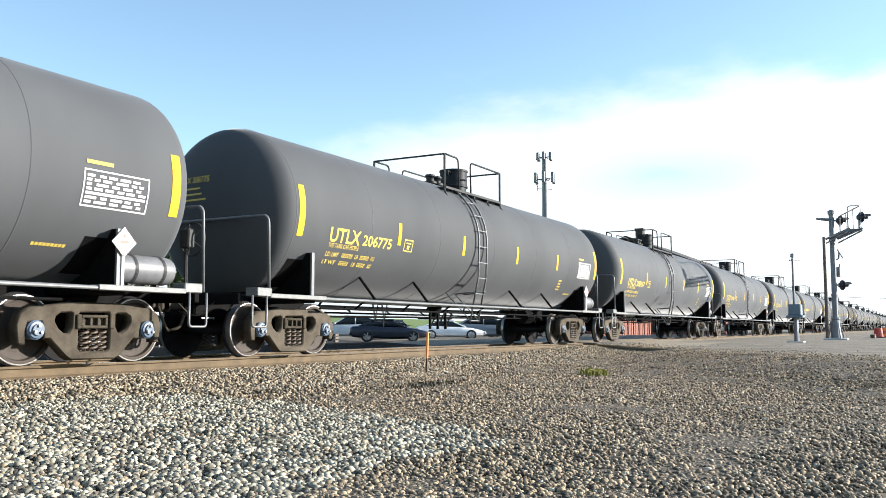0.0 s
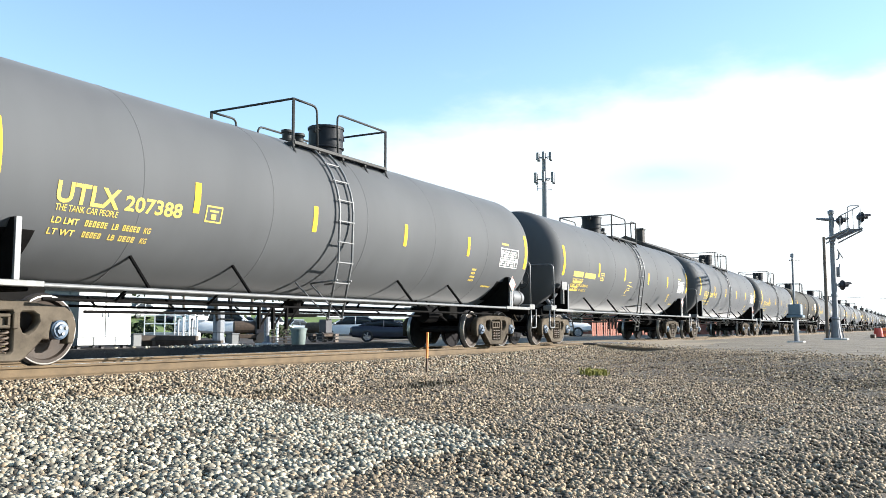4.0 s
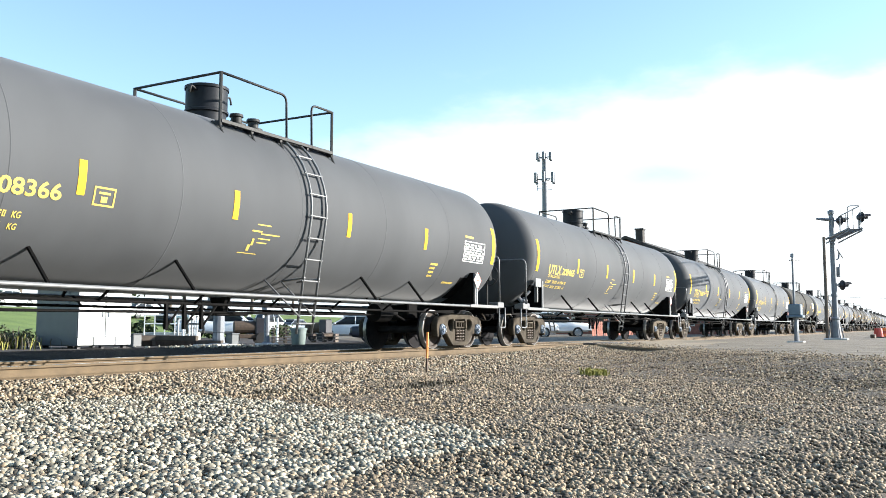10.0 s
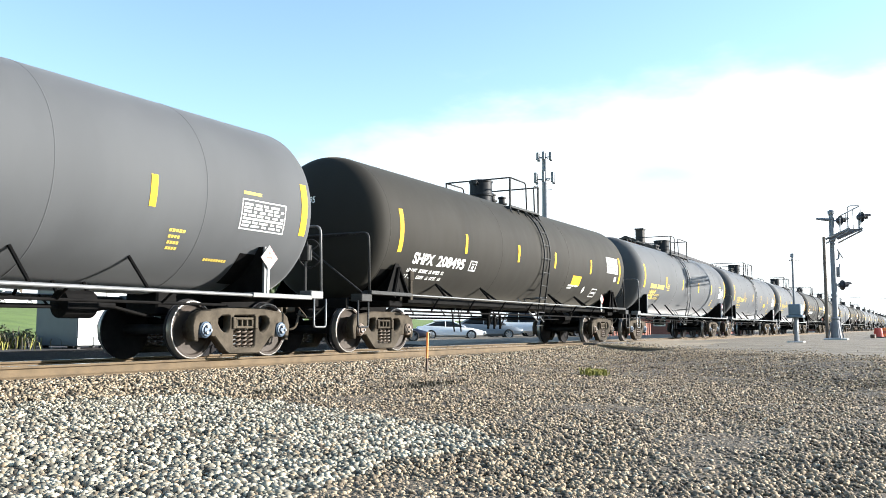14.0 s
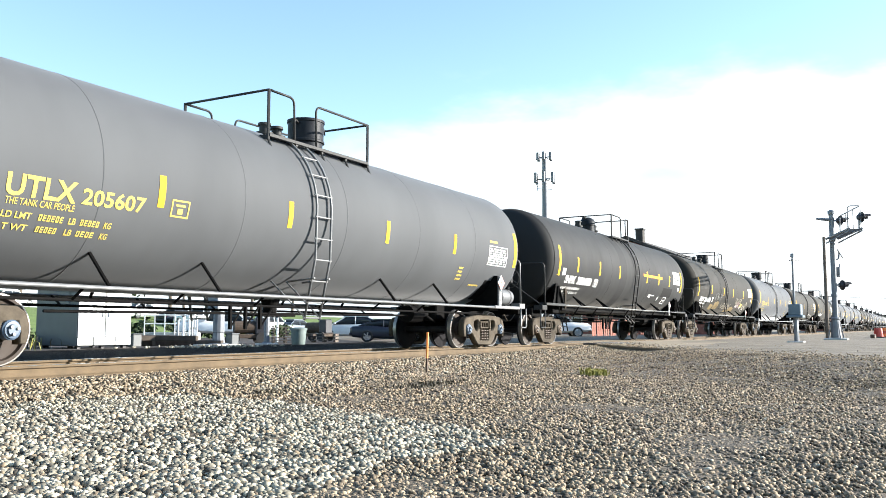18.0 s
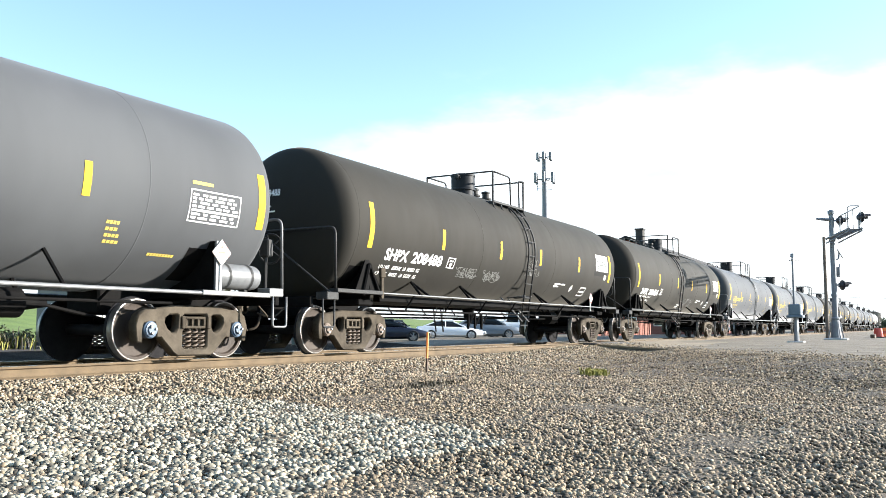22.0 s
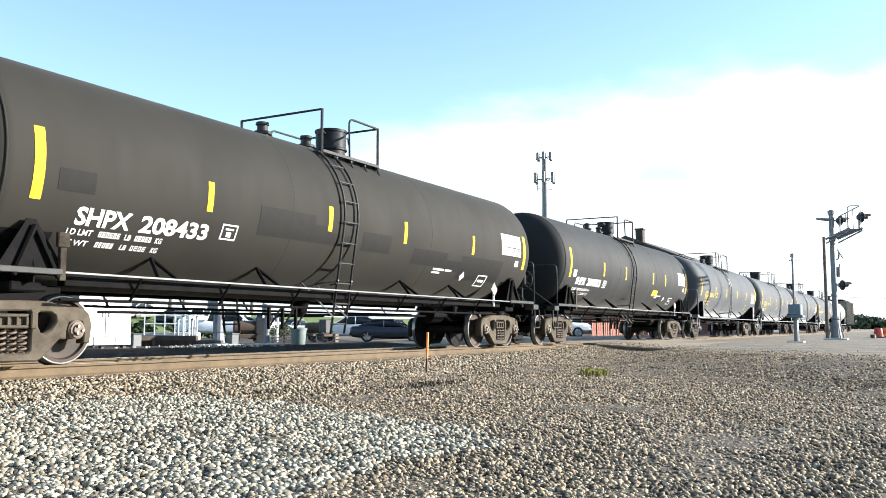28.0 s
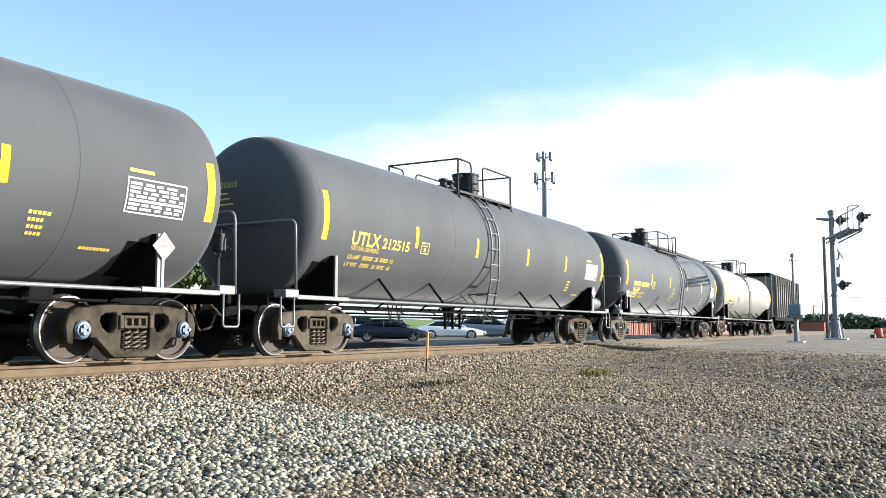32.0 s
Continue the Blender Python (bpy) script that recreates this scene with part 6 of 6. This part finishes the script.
    for base, z in ((d * 0.15 + along * 0.34, 6.08), (d * 4.3 + along * 0.25, 5.72), (along * 0.36, 2.78)):
        bm = bmesh.new()
        c = base + Vector((0, 0, z))
        foot = Vector((0, 0, z)) if base.length < 1 else Vector((base.x, base.y, z - 0.7))
        rod(bm, foot, c, 0.045, 6)
        part("lamp_bracket", bm, M_MAST, s)
        lamp(c + along * 0.12, along)
    bm = bmesh.new()
    rod(bm, (0, 0, 6.12), Vector((0, 0, 6.16)) - along * 0.85, 0.09, 8, 0.05)
    part("counter_arm", bm, M_MAST, s)
    for z in (3.35, 4.05):
        bm = bmesh.new()
        tube(bm, rounded([Vector((0, 0, z)), along * 0.32 + Vector((0, 0, z + 0.05)), along * 0.36 + Vector((0, 0, z + 0.5))], 0.12), 0.035, 6)
        part("cable_bracket", bm, M_MAST, s)
    bm = bmesh.new()
    box(bm, 0.12, 0.34, -0.30, -0.10, 3.2, 3.7, 0.03)
    rod(bm, (0.1, -0.2, 4.6), (0.35, -0.45, 4.15), 0.03, 6)
    part("bell", bm, M_MAST, s)


signal_mast()


def utility_pole(x, y, z, h, label, arm=0.0, lean=0.0, r=0.13, arm_way=(0.6, -0.8)):
    p = thing("utility_pole", label, "utility pole", "", pose(x, y, z, lean, 0, 0))
    bm = bmesh.new()
    rod(bm, (0, 0, -0.4), (0, 0, h), r, 10, r * 0.7)
    part("pole", bm, M_POLE, p)
    if arm:
        bm = bmesh.new()
        a = Vector((arm_way[0], arm_way[1], 0)).normalized()
        rod(bm, Vector((0, 0, h - 0.45)) - a * arm * 0.15, Vector((0, 0, h - 0.45)) + a * arm, 0.05, 6)
        part("crossarm", bm, M_POLE, p)
    return p


utility_pole(50.2, -6.3, -0.1, 5.5, "weathered timber pole beside the crossing signal", r=0.10)
utility_pole(220.0, 9.7, -0.1, 8.6, "distant timber utility pole", 1.2)
utility_pole(250.0, 14.7, -0.1, 6.9, "distant timber utility pole", 1.2)


def post_cabinet():
    """A pale post with a lamp arm, a blue-grey case and a pedestal at its foot."""
    c = thing("signal_post", "grey signal post with a blue-grey case on a pedestal", "signal post", m=pose(38.6, -6.1, -0.1))
    bm = bmesh.new()
    rod(bm, (0, 0, 0), (-0.08, 0, 3.6), 0.055, 10, 0.04)
    lathe(bm, [(3.55, 0.08), (3.68, 0.08), (3.72, 0.02)], 10, "Z", (-0.08, 0, 0))
    part("pole", bm, M_MAST, c)
    bm = bmesh.new()
    rod(bm, (-0.20, 0.10, 3.42), (0.30, -0.22, 3.44), 0.03, 6)
    part("arm", bm, M_MAST, c)
    bm = bmesh.new()
    box(bm, -0.38, 0.30, -0.28, 0.20, 1.12, 1.58, 0.03)
    box(bm, -0.45, 0.45, -0.36, 0.28, 1.02, 1.12, 0.02)
    part("case", bm, M_BLUE_BOX, c, "blue-grey steel case")
    for x in (-0.16, 0.16):
        bm = bmesh.new()
        rod(bm, (x, -0.05, 0.0), (x, -0.05, 1.05), 0.075, 10)
        part("pedestal", bm, M_MAST, c)
    bm = bmesh.new()
    box(bm, -0.4, 0.4, -0.35, 0.3, -0.15, 0.05, 0.02)
    part("footing", bm, M_CONCRETE, c)


post_cabinet()


def cell_tower():
    """The telephone mast behind the yard, with two tiers of antennas."""
    t = thing("cell_tower", "slim grey cell tower with two tiers of antennas", "cell tower", m=pose(139.8, 46.5, 0.0))
    bm = bmesh.new()
    rod(bm, (0, 0, -1), (0, 0, 31.4), 0.70, 14, 0.42)
    part("mast", bm, M_MAST, t)
    for z, rr, n in ((26.7, 1.55, 6), (30.6, 1.15, 6)):
        bm = bmesh.new()
        for k in range(3):
            a, b = k * 2.094, (k + 1) * 2.094
            rod(bm, (rr * math.cos(a), rr * math.sin(a), z), (rr * math.cos(b), rr * math.sin(b), z), 0.07, 6)
            rod(bm, (0, 0, z), (rr * math.cos(a), rr * math.sin(a), z), 0.08, 6)
        part("antenna_frame", bm, M_GALV, t)
        for k in range(n):
            a = k * 2 * math.pi / n + 0.25
            bm = bmesh.new()
            h = 1.15 if z < 27 else 0.85
            box(bm, rr * 1.12 * math.cos(a) - 0.23, rr * 1.12 * math.cos(a) + 0.23, rr * 1.12 * math.sin(a) - 0.23, rr * 1.12 * math.sin(a) + 0.23, z - h * 0.6, z + h, 0.04)
            part("antenna", bm, M_MAST, t)
    for s in (-1, 1):
        bm = bmesh.new()
        rod(bm, (s * 1.0, -s * 1.0, 24.6), (s * 1.0, -s * 1.0, 25.6), 0.09, 6)
        rod(bm, (0, 0, 25.0), (s * 1.0, -s * 1.0, 25.0), 0.05, 6)
        part("whip_antenna", bm, M_GALV, t)


cell_tower()


# ------------------------------------------------------------------ small things by the track
def stake():
    s = thing("marker_stake", "orange-painted timber marker stake driven into the gravel", "marker stake", m=pose(13.0, -3.2, -0.31, 1.5, 0, 20))
    bm = bmesh.new()
    box(bm, -0.035, 0.035, -0.015, 0.015, 0.0, 0.27, 0.004)
    part("foot", bm, M_STAKE_DARK, s, "dark brown lower end")
    bm = bmesh.new()
    box(bm, -0.036, 0.036, -0.016, 0.016, 0.27, 0.72, 0.004)
    part("painted_top", bm, M_ORANGE, s)


stake()

M_WEED = surface("yellow_green_weed", (0.16, 0.15, 0.028), (0.36, 0.34, 0.085), 0.8, 0, 6, 20, 0, 0, 0.6, island=True)
M_DRY = surface("dark_dry_weed", (0.03, 0.026, 0.018), (0.10, 0.085, 0.055), 0.9, 0, 6, 20, 0, 0, 0.6, island=True)


def weeds(name, x, y, w, d, h, count, mat, label, seed):
    rs = random.Random(seed)
    bm = bmesh.new()
    for i in range(count):
        px, py = x + rs.gauss(0, w / 2), y + rs.gauss(0, d / 2)
        pz = ground_z(px, py) - 0.01
        a = rs.uniform(0, 6.28)
        k = h * rs.uniform(0.5, 1.1)
        lean = Vector((math.cos(a), math.sin(a), 0)) * k * rs.uniform(0.2, 0.9)
        side = Vector((-math.sin(a), math.cos(a), 0)) * (0.006 + 0.008 * h)
        p0 = Vector((px, py, pz))
        p1, p2 = p0 + lean * 0.4 + Vector((0, 0, k * 0.7)), p0 + lean + Vector((0, 0, k * 0.85))
        v = [bm.verts.new(q) for q in (p0 - side, p0 + side, p1 + side * 1.4, p1 - side * 1.4, p2)]
        bm.faces.new((v[0], v[1], v[2], v[3]))
        bm.faces.new((v[3], v[2], v[4]))
    tagged(new(name, finish(name, bm, mat)), label, "weeds", kind="stuff")


weeds("weed_tuft", 15.4, -5.4, 0.22, 0.24, 0.17, 200, M_WEED, "yellow-green weeds growing in the gravel", 1)
weeds("dry_weeds", 10.8, -4.5, 0.9, 0.25, 0.08, 320, M_DRY, "dark dry weeds round the stake", 2)
weeds("dry_weeds_bank", 8.3, -3.7, 0.45, 0.2, 0.06, 120, M_DRY, "dark dry weeds on the ballast bank", 3)


def railing_ramp():
    """The white railing of a ramp before the grass bank."""
    r = thing("ramp_railing", "white timber ramp railing before the grass bank", "railing", m=pose(36.0, 27.3, 0.05, 0, 0, HEAD + 8))
    for z in (0.7, 1.2):
        bm = bmesh.new()
        box(bm, -1.5, 1.3, -0.03, 0.03, z - 0.03, z + 0.03, 0.01)
        part("rail", bm, M_CAB_WHITE, r)
    bm = bmesh.new()
    box(bm, -0.03, 0.03, -0.03, 0.03, 0, 1.25, 0.008)
    me = finish("post", bm, M_CAB_WHITE)
    for i in range(6):
        part("post", me, None, r, at=pose(-1.5 + i * 0.56, 0, 0))
    bm = bmesh.new()
    box(bm, -1.6, 1.5, 0.1, 1.6, -0.3, 0.2, 0.03)
    part("ramp_deck", bm, M_CONCRETE, r)


railing_ramp()


def pedestal(x, y, name, label, w, h, mat, cat):
    p = thing(name, label, cat, m=pose(x, y, -0.2))
    bm = bmesh.new()
    lathe(bm, [(0.0, w * 0.75), (0.08, w * 0.75), (0.12, w * 0.45), (0.5, w * 0.38), (0.55, w * 0.42), (h, w * 0.36)], 12, "Z")
    part("base", bm, mat, p)
    bm = bmesh.new()
    box(bm, -w * 0.7, w * 0.7, -w * 0.5, w * 0.5, h * 0.72, h, 0.03)
    part("case", bm, mat, p)
    bm = bmesh.new()
    box(bm, -w * 1.3, w * 1.3, -w * 1.2, w * 1.2, -0.1, 0.06, 0.03)
    part("footing", bm, M_CONCRETE, p)


pedestal(25.4, 13.5, "signal_pedestal", "grey steel signal pedestal on a concrete footing", 0.56, 1.9, M_MAST, "pedestal")
pedestal(27.9, 13.2, "meter_post", "grey meter post with a white case", 0.28, 1.7, M_MAST, "post")


def bin_and_timber():
    b = thing("utility_bin", "squat grey-green utility bin on the ground", "bin", m=pose(28.5, 12.0, -0.2))
    bm = bmesh.new()
    lathe(bm, [(0, 0.26), (0.05, 0.28), (0.62, 0.33)], 14, "Z")
    part("body", bm, M_GREEN_BIN, b, smooth=True)
    bm = bmesh.new()
    lathe(bm, [(0.62, 0.36), (0.68, 0.36), (0.72, 0.2), (0.73, 0.02)], 14, "Z")
    part("lid", bm, M_GREEN_BIN, b, smooth=True)
    rs = random.Random(8)
    for i in range(9):
        t = thing("old_tie", "discarded dark timber tie lying in the yard", "timber", "discarded ties", pose(24.3 + rs.uniform(-1.6, 1.6), 15.4 + rs.uniform(-1.2, 1.2), -0.2 + 0.11 + 0.2 * (i // 5), 0, 0, HEAD + rs.uniform(-30, 30)))
        bm = bmesh.new()
        box(bm, -1.25, 1.25, -0.11, 0.11, -0.1, 0.1, 0.02)
        part("timber", bm, M_TIE if i % 3 else M_STAKE_DARK, t)
    for x, y in ((22.4, 14.8), (26.4, 13.7)):
        t = thing("cable_box", "small grey cable box by the relay cabinet", "box", m=pose(x, y, -0.2))
        bm = bmesh.new()
        box(bm, -0.2, 0.2, -0.16, 0.16, 0, 0.45, 0.02)
        part("body", bm, M_CAB_GREY, t)
        bm = bmesh.new()
        box(bm, -0.23, 0.23, -0.19, 0.19, 0.45, 0.49, 0.01)
        part("lid", bm, M_CAB_GREY, t)


bin_and_timber()


def fence(x0, y0, x1, y1, h, label):
    f = thing("wire_fence", label, "fence", m=pose(x0, y0, -0.2))
    d = Vector((x1 - x0, y1 - y0, 0))
    n = int(d.length / 2.4)
    bm = bmesh.new()
    rod(bm, (0, 0, 0), (0, 0, h), 0.045, 6)
    me = finish("post", bm, M_POLE)
    for i in range(n + 1):
        part("post", me, None, f, at=Matrix.Translation(d * i / n))
    for z in (0.35, 0.7, h - 0.1):
        bm = bmesh.new()
        rod(bm, (0, 0, z), d + Vector((0, 0, z)), 0.018, 5)
        part("wire", bm, M_GALV, f)


fence(9.0, 21.0, 23.0, 24.5, 1.3, "weathered post and wire fence before the grass")


def brick_house():
    """The brick building whose gable faces down the track, with its chimney, behind the train."""
    h = thing("brick_building", "red brick building with a dark gabled roof and chimney", "building", m=pose(86.0, 7.6, -0.2))
    ln, w, wall, ridge = 18.0, 15.8, 6.6, 9.85
    for x0, x1, y0, y1 in ((0, 0.35, 0, w), (ln - 0.35, ln, 0, w), (0.35, ln - 0.35, 0, 0.35), (0.35, ln - 0.35, w - 0.35, w)):
        bm = bmesh.new()
        box(bm, x0, x1, y0, y1, -0.2, wall)
        part("wall", bm, M_BRICK, h, "red brick wall")
    for x in (0.0, ln - 0.35):
        bm = bmesh.new()
        tri = ((0, wall), (w, wall), (w / 2, ridge - 0.1))
        va = [bm.verts.new((x, y, z)) for y, z in tri]
        vb = [bm.verts.new((x + 0.35, y, z)) for y, z in tri]
        bm.faces.new(va)
        bm.faces.new(vb[::-1])
        for i in range(3):
            bm.faces.new((va[i], vb[i], vb[(i + 1) % 3], va[(i + 1) % 3]))
        bmesh.ops.recalc_face_normals(bm, faces=bm.faces)
        part("gable", bm, M_BRICK, h)
    for s in (0, 1):
        bm = bmesh.new()
        y_e = -0.6 if s == 0 else w + 0.6
        z_e = wall - 0.25
        q = [(-0.5, y_e, z_e), (ln + 0.5, y_e, z_e), (ln + 0.5, w / 2, ridge), (-0.5, w / 2, ridge)]
        lo = [bm.verts.new(p) for p in q]
        hi = [bm.verts.new((p[0], p[1], p[2] + 0.3)) for p in q]
        bm.faces.new(lo)
        bm.faces.new(hi[::-1])
        for i in range(4):
            bm.faces.new((lo[i], hi[i], hi[(i + 1) % 4], lo[(i + 1) % 4]))
        bmesh.ops.recalc_face_normals(bm, faces=bm.faces)
        part("roof", bm, M_SHINGLE, h, "dark shingled roof slope")
    bm = bmesh.new()
    box(bm, 0.3, 1.1, 6.3, 7.05, 8.6, 10.75, 0.02)
    chim = part("chimney", bm, M_SHINGLE, h, "dark sooty chimney")
    bm = bmesh.new()
    box(bm, 0.22, 1.18, 6.22, 7.13, 10.75, 10.92, 0.03)
    part("chimney_cap", bm, M_SHINGLE, chim)
    for i in range(5):
        y = 1.2 + i * 2.9
        bm = bmesh.new()
        box(bm, -0.03, -0.002, y, y + 1.2, 0.9, 2.7, 0.01)
        wn = part("window", bm, M_TRIM, h, "cream framed sash window")
        for k in range(2):
            bm = bmesh.new()
            box(bm, -0.045, -0.032, y + 0.1, y + 1.1, 1.0 + k * 0.85, 1.75 + k * 0.85)
            part("pane", bm, M_GLASS, wn)


brick_house()


def board_fence(x0, y0, n, step, h, label):
    """A row of rust-red boards on rails, seen under the train."""
    f = thing("board_fence", label, "fence", m=pose(x0, y0, -0.15))
    bm = bmesh.new()
    box(bm, -0.16, 0.16, -0.02, 0.02, 0, h, 0.01)
    me = finish("board", bm, M_BRICK)
    for i in range(n):
        part("board", me, None, f, at=pose(i * step, 0.03 * math.sin(i * 2.1), 0))
    for z in (0.3, h - 0.25):
        bm = bmesh.new()
        box(bm, -0.2, n * step, 0.03, 0.09, z, z + 0.1)
        part("rail", bm, M_STAKE_DARK, f)


board_fence(64.0, 11.6, 30, 0.55, 1.35, "rust-red board fence beside the brick building")


def road_markers():
    """Orange and white barrels far down the road, and a low shed by the line."""
    for i, (x, y) in enumerate(((60.5, -8.3), (62.0, -8.6), (63.5, -8.8), (65.5, -9.1), (67.0, -8.9))):
        b = thing("traffic_barrel", "low orange and red traffic barrel by the road", "traffic barrel", "markers by the road", pose(x, y, -0.1))
        bm = bmesh.new()
        box(bm, -0.32, 0.32, -0.32, 0.32, 0.0, 0.07, 0.02)
        part("foot", bm, M_SIGNAL_BLACK, b)
        bm = bmesh.new()
        lathe(bm, [(0.07, 0.28), (0.25, 0.27), (0.25, 0.26), (0.42, 0.25), (0.42, 0.24), (0.60, 0.22), (0.62, 0.05)], 16, "Z", mats=[0, 0, 1, 1, 0, 0])
        part("body", bm, [M_ORANGE if i % 3 else M_RED_TRUCK, M_RED_TRUCK], b)
    t = thing("timber_block", "short dark timber lying by the road", "timber", m=pose(58.5, -8.1, -0.06))
    bm = bmesh.new()
    box(bm, -0.9, 0.9, -0.12, 0.12, -0.05, 0.18, 0.02)
    part("timber", bm, M_STAKE_DARK, t)
    h = thing("far_shed", "low brown shed far down the line", "shed", m=pose(205, 10.0, -0.1))
    bm = bmesh.new()
    box(bm, -5, 5, -2.4, 2.4, 0, 2.0, 0.05)
    part("wall", bm, M_BRICK, h)
    bm = bmesh.new()
    box(bm, -5.4, 5.4, -2.8, 2.8, 2.0, 2.3, 0.05)
    part("roof", bm, M_SHINGLE, h)


road_markers()


def overhead_wires():
    w = thing("overhead_wires", "thin black overhead wires between distant poles", "wires")
    for a, b, sag in (((220, 9.7, 8.1), (240, -40, 8.0), 0.8), ((220, 9.7, 8.1), (250, 14.7, 6.4), 0.5)):
        a, b = Vector(a), Vector(b)
        bm = bmesh.new()
        tube(bm, [a.lerp(b, t) - Vector((0, 0, sag * 4 * t * (1 - t))) for t in np.linspace(0, 1, 9)], 0.035, 4)
        part("wire", bm, M_WIRE, w)


overhead_wires()


def pallet_stack(x, y, turn, tiers, label):
    """Weathered pallets piled up: boards across three bearers."""
    p = thing("pallet_stack", label, "pallets", m=pose(x, y, -0.2, 0, 0, turn))
    bm = bmesh.new()
    box(bm, -0.6, 0.6, -0.05, 0.05, -0.011, 0.011)
    board = finish("board", bm, M_POLE)
    bm = bmesh.new()
    box(bm, -0.05, 0.05, -0.5, 0.5, -0.045, 0.045)
    bearer = finish("bearer", bm, M_POLE)
    for k in range(tiers):
        z = 0.15 * k
        for i in range(3):
            part("bearer", bearer, None, p, at=pose(-0.55 + 0.55 * i, 0, z + 0.06))
        for i in range(6):
            part("board", board, None, p, at=pose(0, -0.45 + 0.18 * i, z + 0.117))


pallet_stack(31.4, 15.1, HEAD + 12, 5, "weathered grey pallets stacked in the yard")
pallet_stack(33.9, 14.7, HEAD - 4, 3, "low stack of weathered pallets in the yard")


def rubble(x, y, w, d, count, seed):
    rs = random.Random(seed)
    pts = [(x + rs.gauss(0, w / 2), y + rs.gauss(0, d / 2)) for i in range(count)]
    stones("rubble", [(px, py, -0.17) for px, py in pts], [rs.uniform(0.06, 0.22) for p in pts], M_BALLAST, "pale broken rubble lying in the yard", True)


rubble(23.1, 11.6, 2.6, 1.4, 160, 21)
weeds("tall_weeds", 17.2, 16.4, 1.6, 1.6, 0.7, 900, M_DRY, "tall dry brown weeds beside the relay cabinet", 31)
weeds("green_weeds", 16.8, 16.6, 1.8, 2.0, 0.6, 900, M_WEED, "rank green weeds beside the relay cabinet", 32)


def marker_posts():
    for i, (x, y) in enumerate([(29.7, 20.2), (30.2, 20.4), (30.7, 20.5), (31.1, 20.7), (31.6, 20.9), (33.2, 18.0), (33.7, 18.1), (34.3, 18.0)]):
        b = thing("marker_post", "thin white marker post standing in the yard", "post", "marker posts in the yard", pose(x, y, -0.2))
        bm = bmesh.new()
        rod(bm, (0, 0, -0.1), (0, 0, 1.1 + 0.12 * (i % 3)), 0.055, 10)
        part("shaft", bm, M_CAB_WHITE if i % 3 else M_GALV, b)
        bm = bmesh.new()
        lathe(bm, [(1.1 + 0.12 * (i % 3), 0.065), (1.16 + 0.12 * (i % 3), 0.065), (1.19 + 0.12 * (i % 3), 0.01)], 10, "Z")
        part("cap", bm, M_SIGNAL_BLACK, b)


marker_posts()


def junk_machine(x, y, turn):
    """A dark machine standing among the clutter: a frame, a drum and a hopper."""
    j = thing("yard_machine", "dark rusty machine standing idle in the yard", "machine", m=pose(x, y, -0.2, 0, 0, turn))
    bm = bmesh.new()
    box(bm, -0.8, 0.8, -0.4, 0.4, 0.25, 0.42, 0.02)
    part("chassis", bm, M_STAKE_DARK, j)
    for sx in (-0.6, 0.6):
        for sy in (-0.42, 0.42):
            bm = bmesh.new()
            lathe(bm, [(sy - 0.06, 0.05), (sy - 0.06, 0.25), (sy + 0.06, 0.25), (sy + 0.06, 0.05)], 16, "Y", (sx, 0, 0.25))
            part("wheel", bm, M_TYRE, j)
    bm = bmesh.new()
    lathe(bm, [(-0.55, 0.05), (-0.55, 0.28), (0.35, 0.28), (0.35, 0.05)], 16, "X", (0, 0, 0.72))
    part("drum", bm, M_STAKE_DARK, j)
    bm = bmesh.new()
    box(bm, 0.35, 0.8, -0.3, 0.3, 0.42, 1.15, 0.04)
    part("engine_box", bm, M_SIGNAL_BLACK, j)


junk_machine(29.0, 15.3, HEAD + 20)
junk_machine(36.9, 17.5, HEAD - 30)


# ------------------------------------------------------------------ what moves
def came(t):
    for (t0, s0), (t1, s1) in zip(CAME, CAME[1:]):
        if t <= t1:
            return s0 + (s1 - s0) * (t - t0) / (t1 - t0)
    return CAME[-1][1]


def motions():
    for k, car in enumerate(TRAIN):
        walk(car, [(t, pose(k * CAR - s, 0, 0)) for t, s in CAME])
        # the wheels roll while the car is near enough for it to be seen
        steps = [i / FPS for i in range(32 * FPS + 1)]
        near = [t for t in steps if -26 < k * CAR - came(t) < 45]
        times = sorted(set([0.0, 32.0] + near))
        for truck in car.children:
            for ws in truck.children:
                if ws.name.startswith("wheelset"):
                    at = ws.matrix_basis.translation.copy()
                    turn0 = came(near[0]) if near else 0.0
                    turn1 = came(near[-1]) if near else 0.0
                    rows = []
                    for t in times:
                        s = min(max(came(t), turn0), turn1)
                        rows.append((t, pose(at.x, 0, at.z) @ Matrix.Rotation(-s / WHEEL_R, 4, "Y")))
                    walk(ws, rows)


motions()
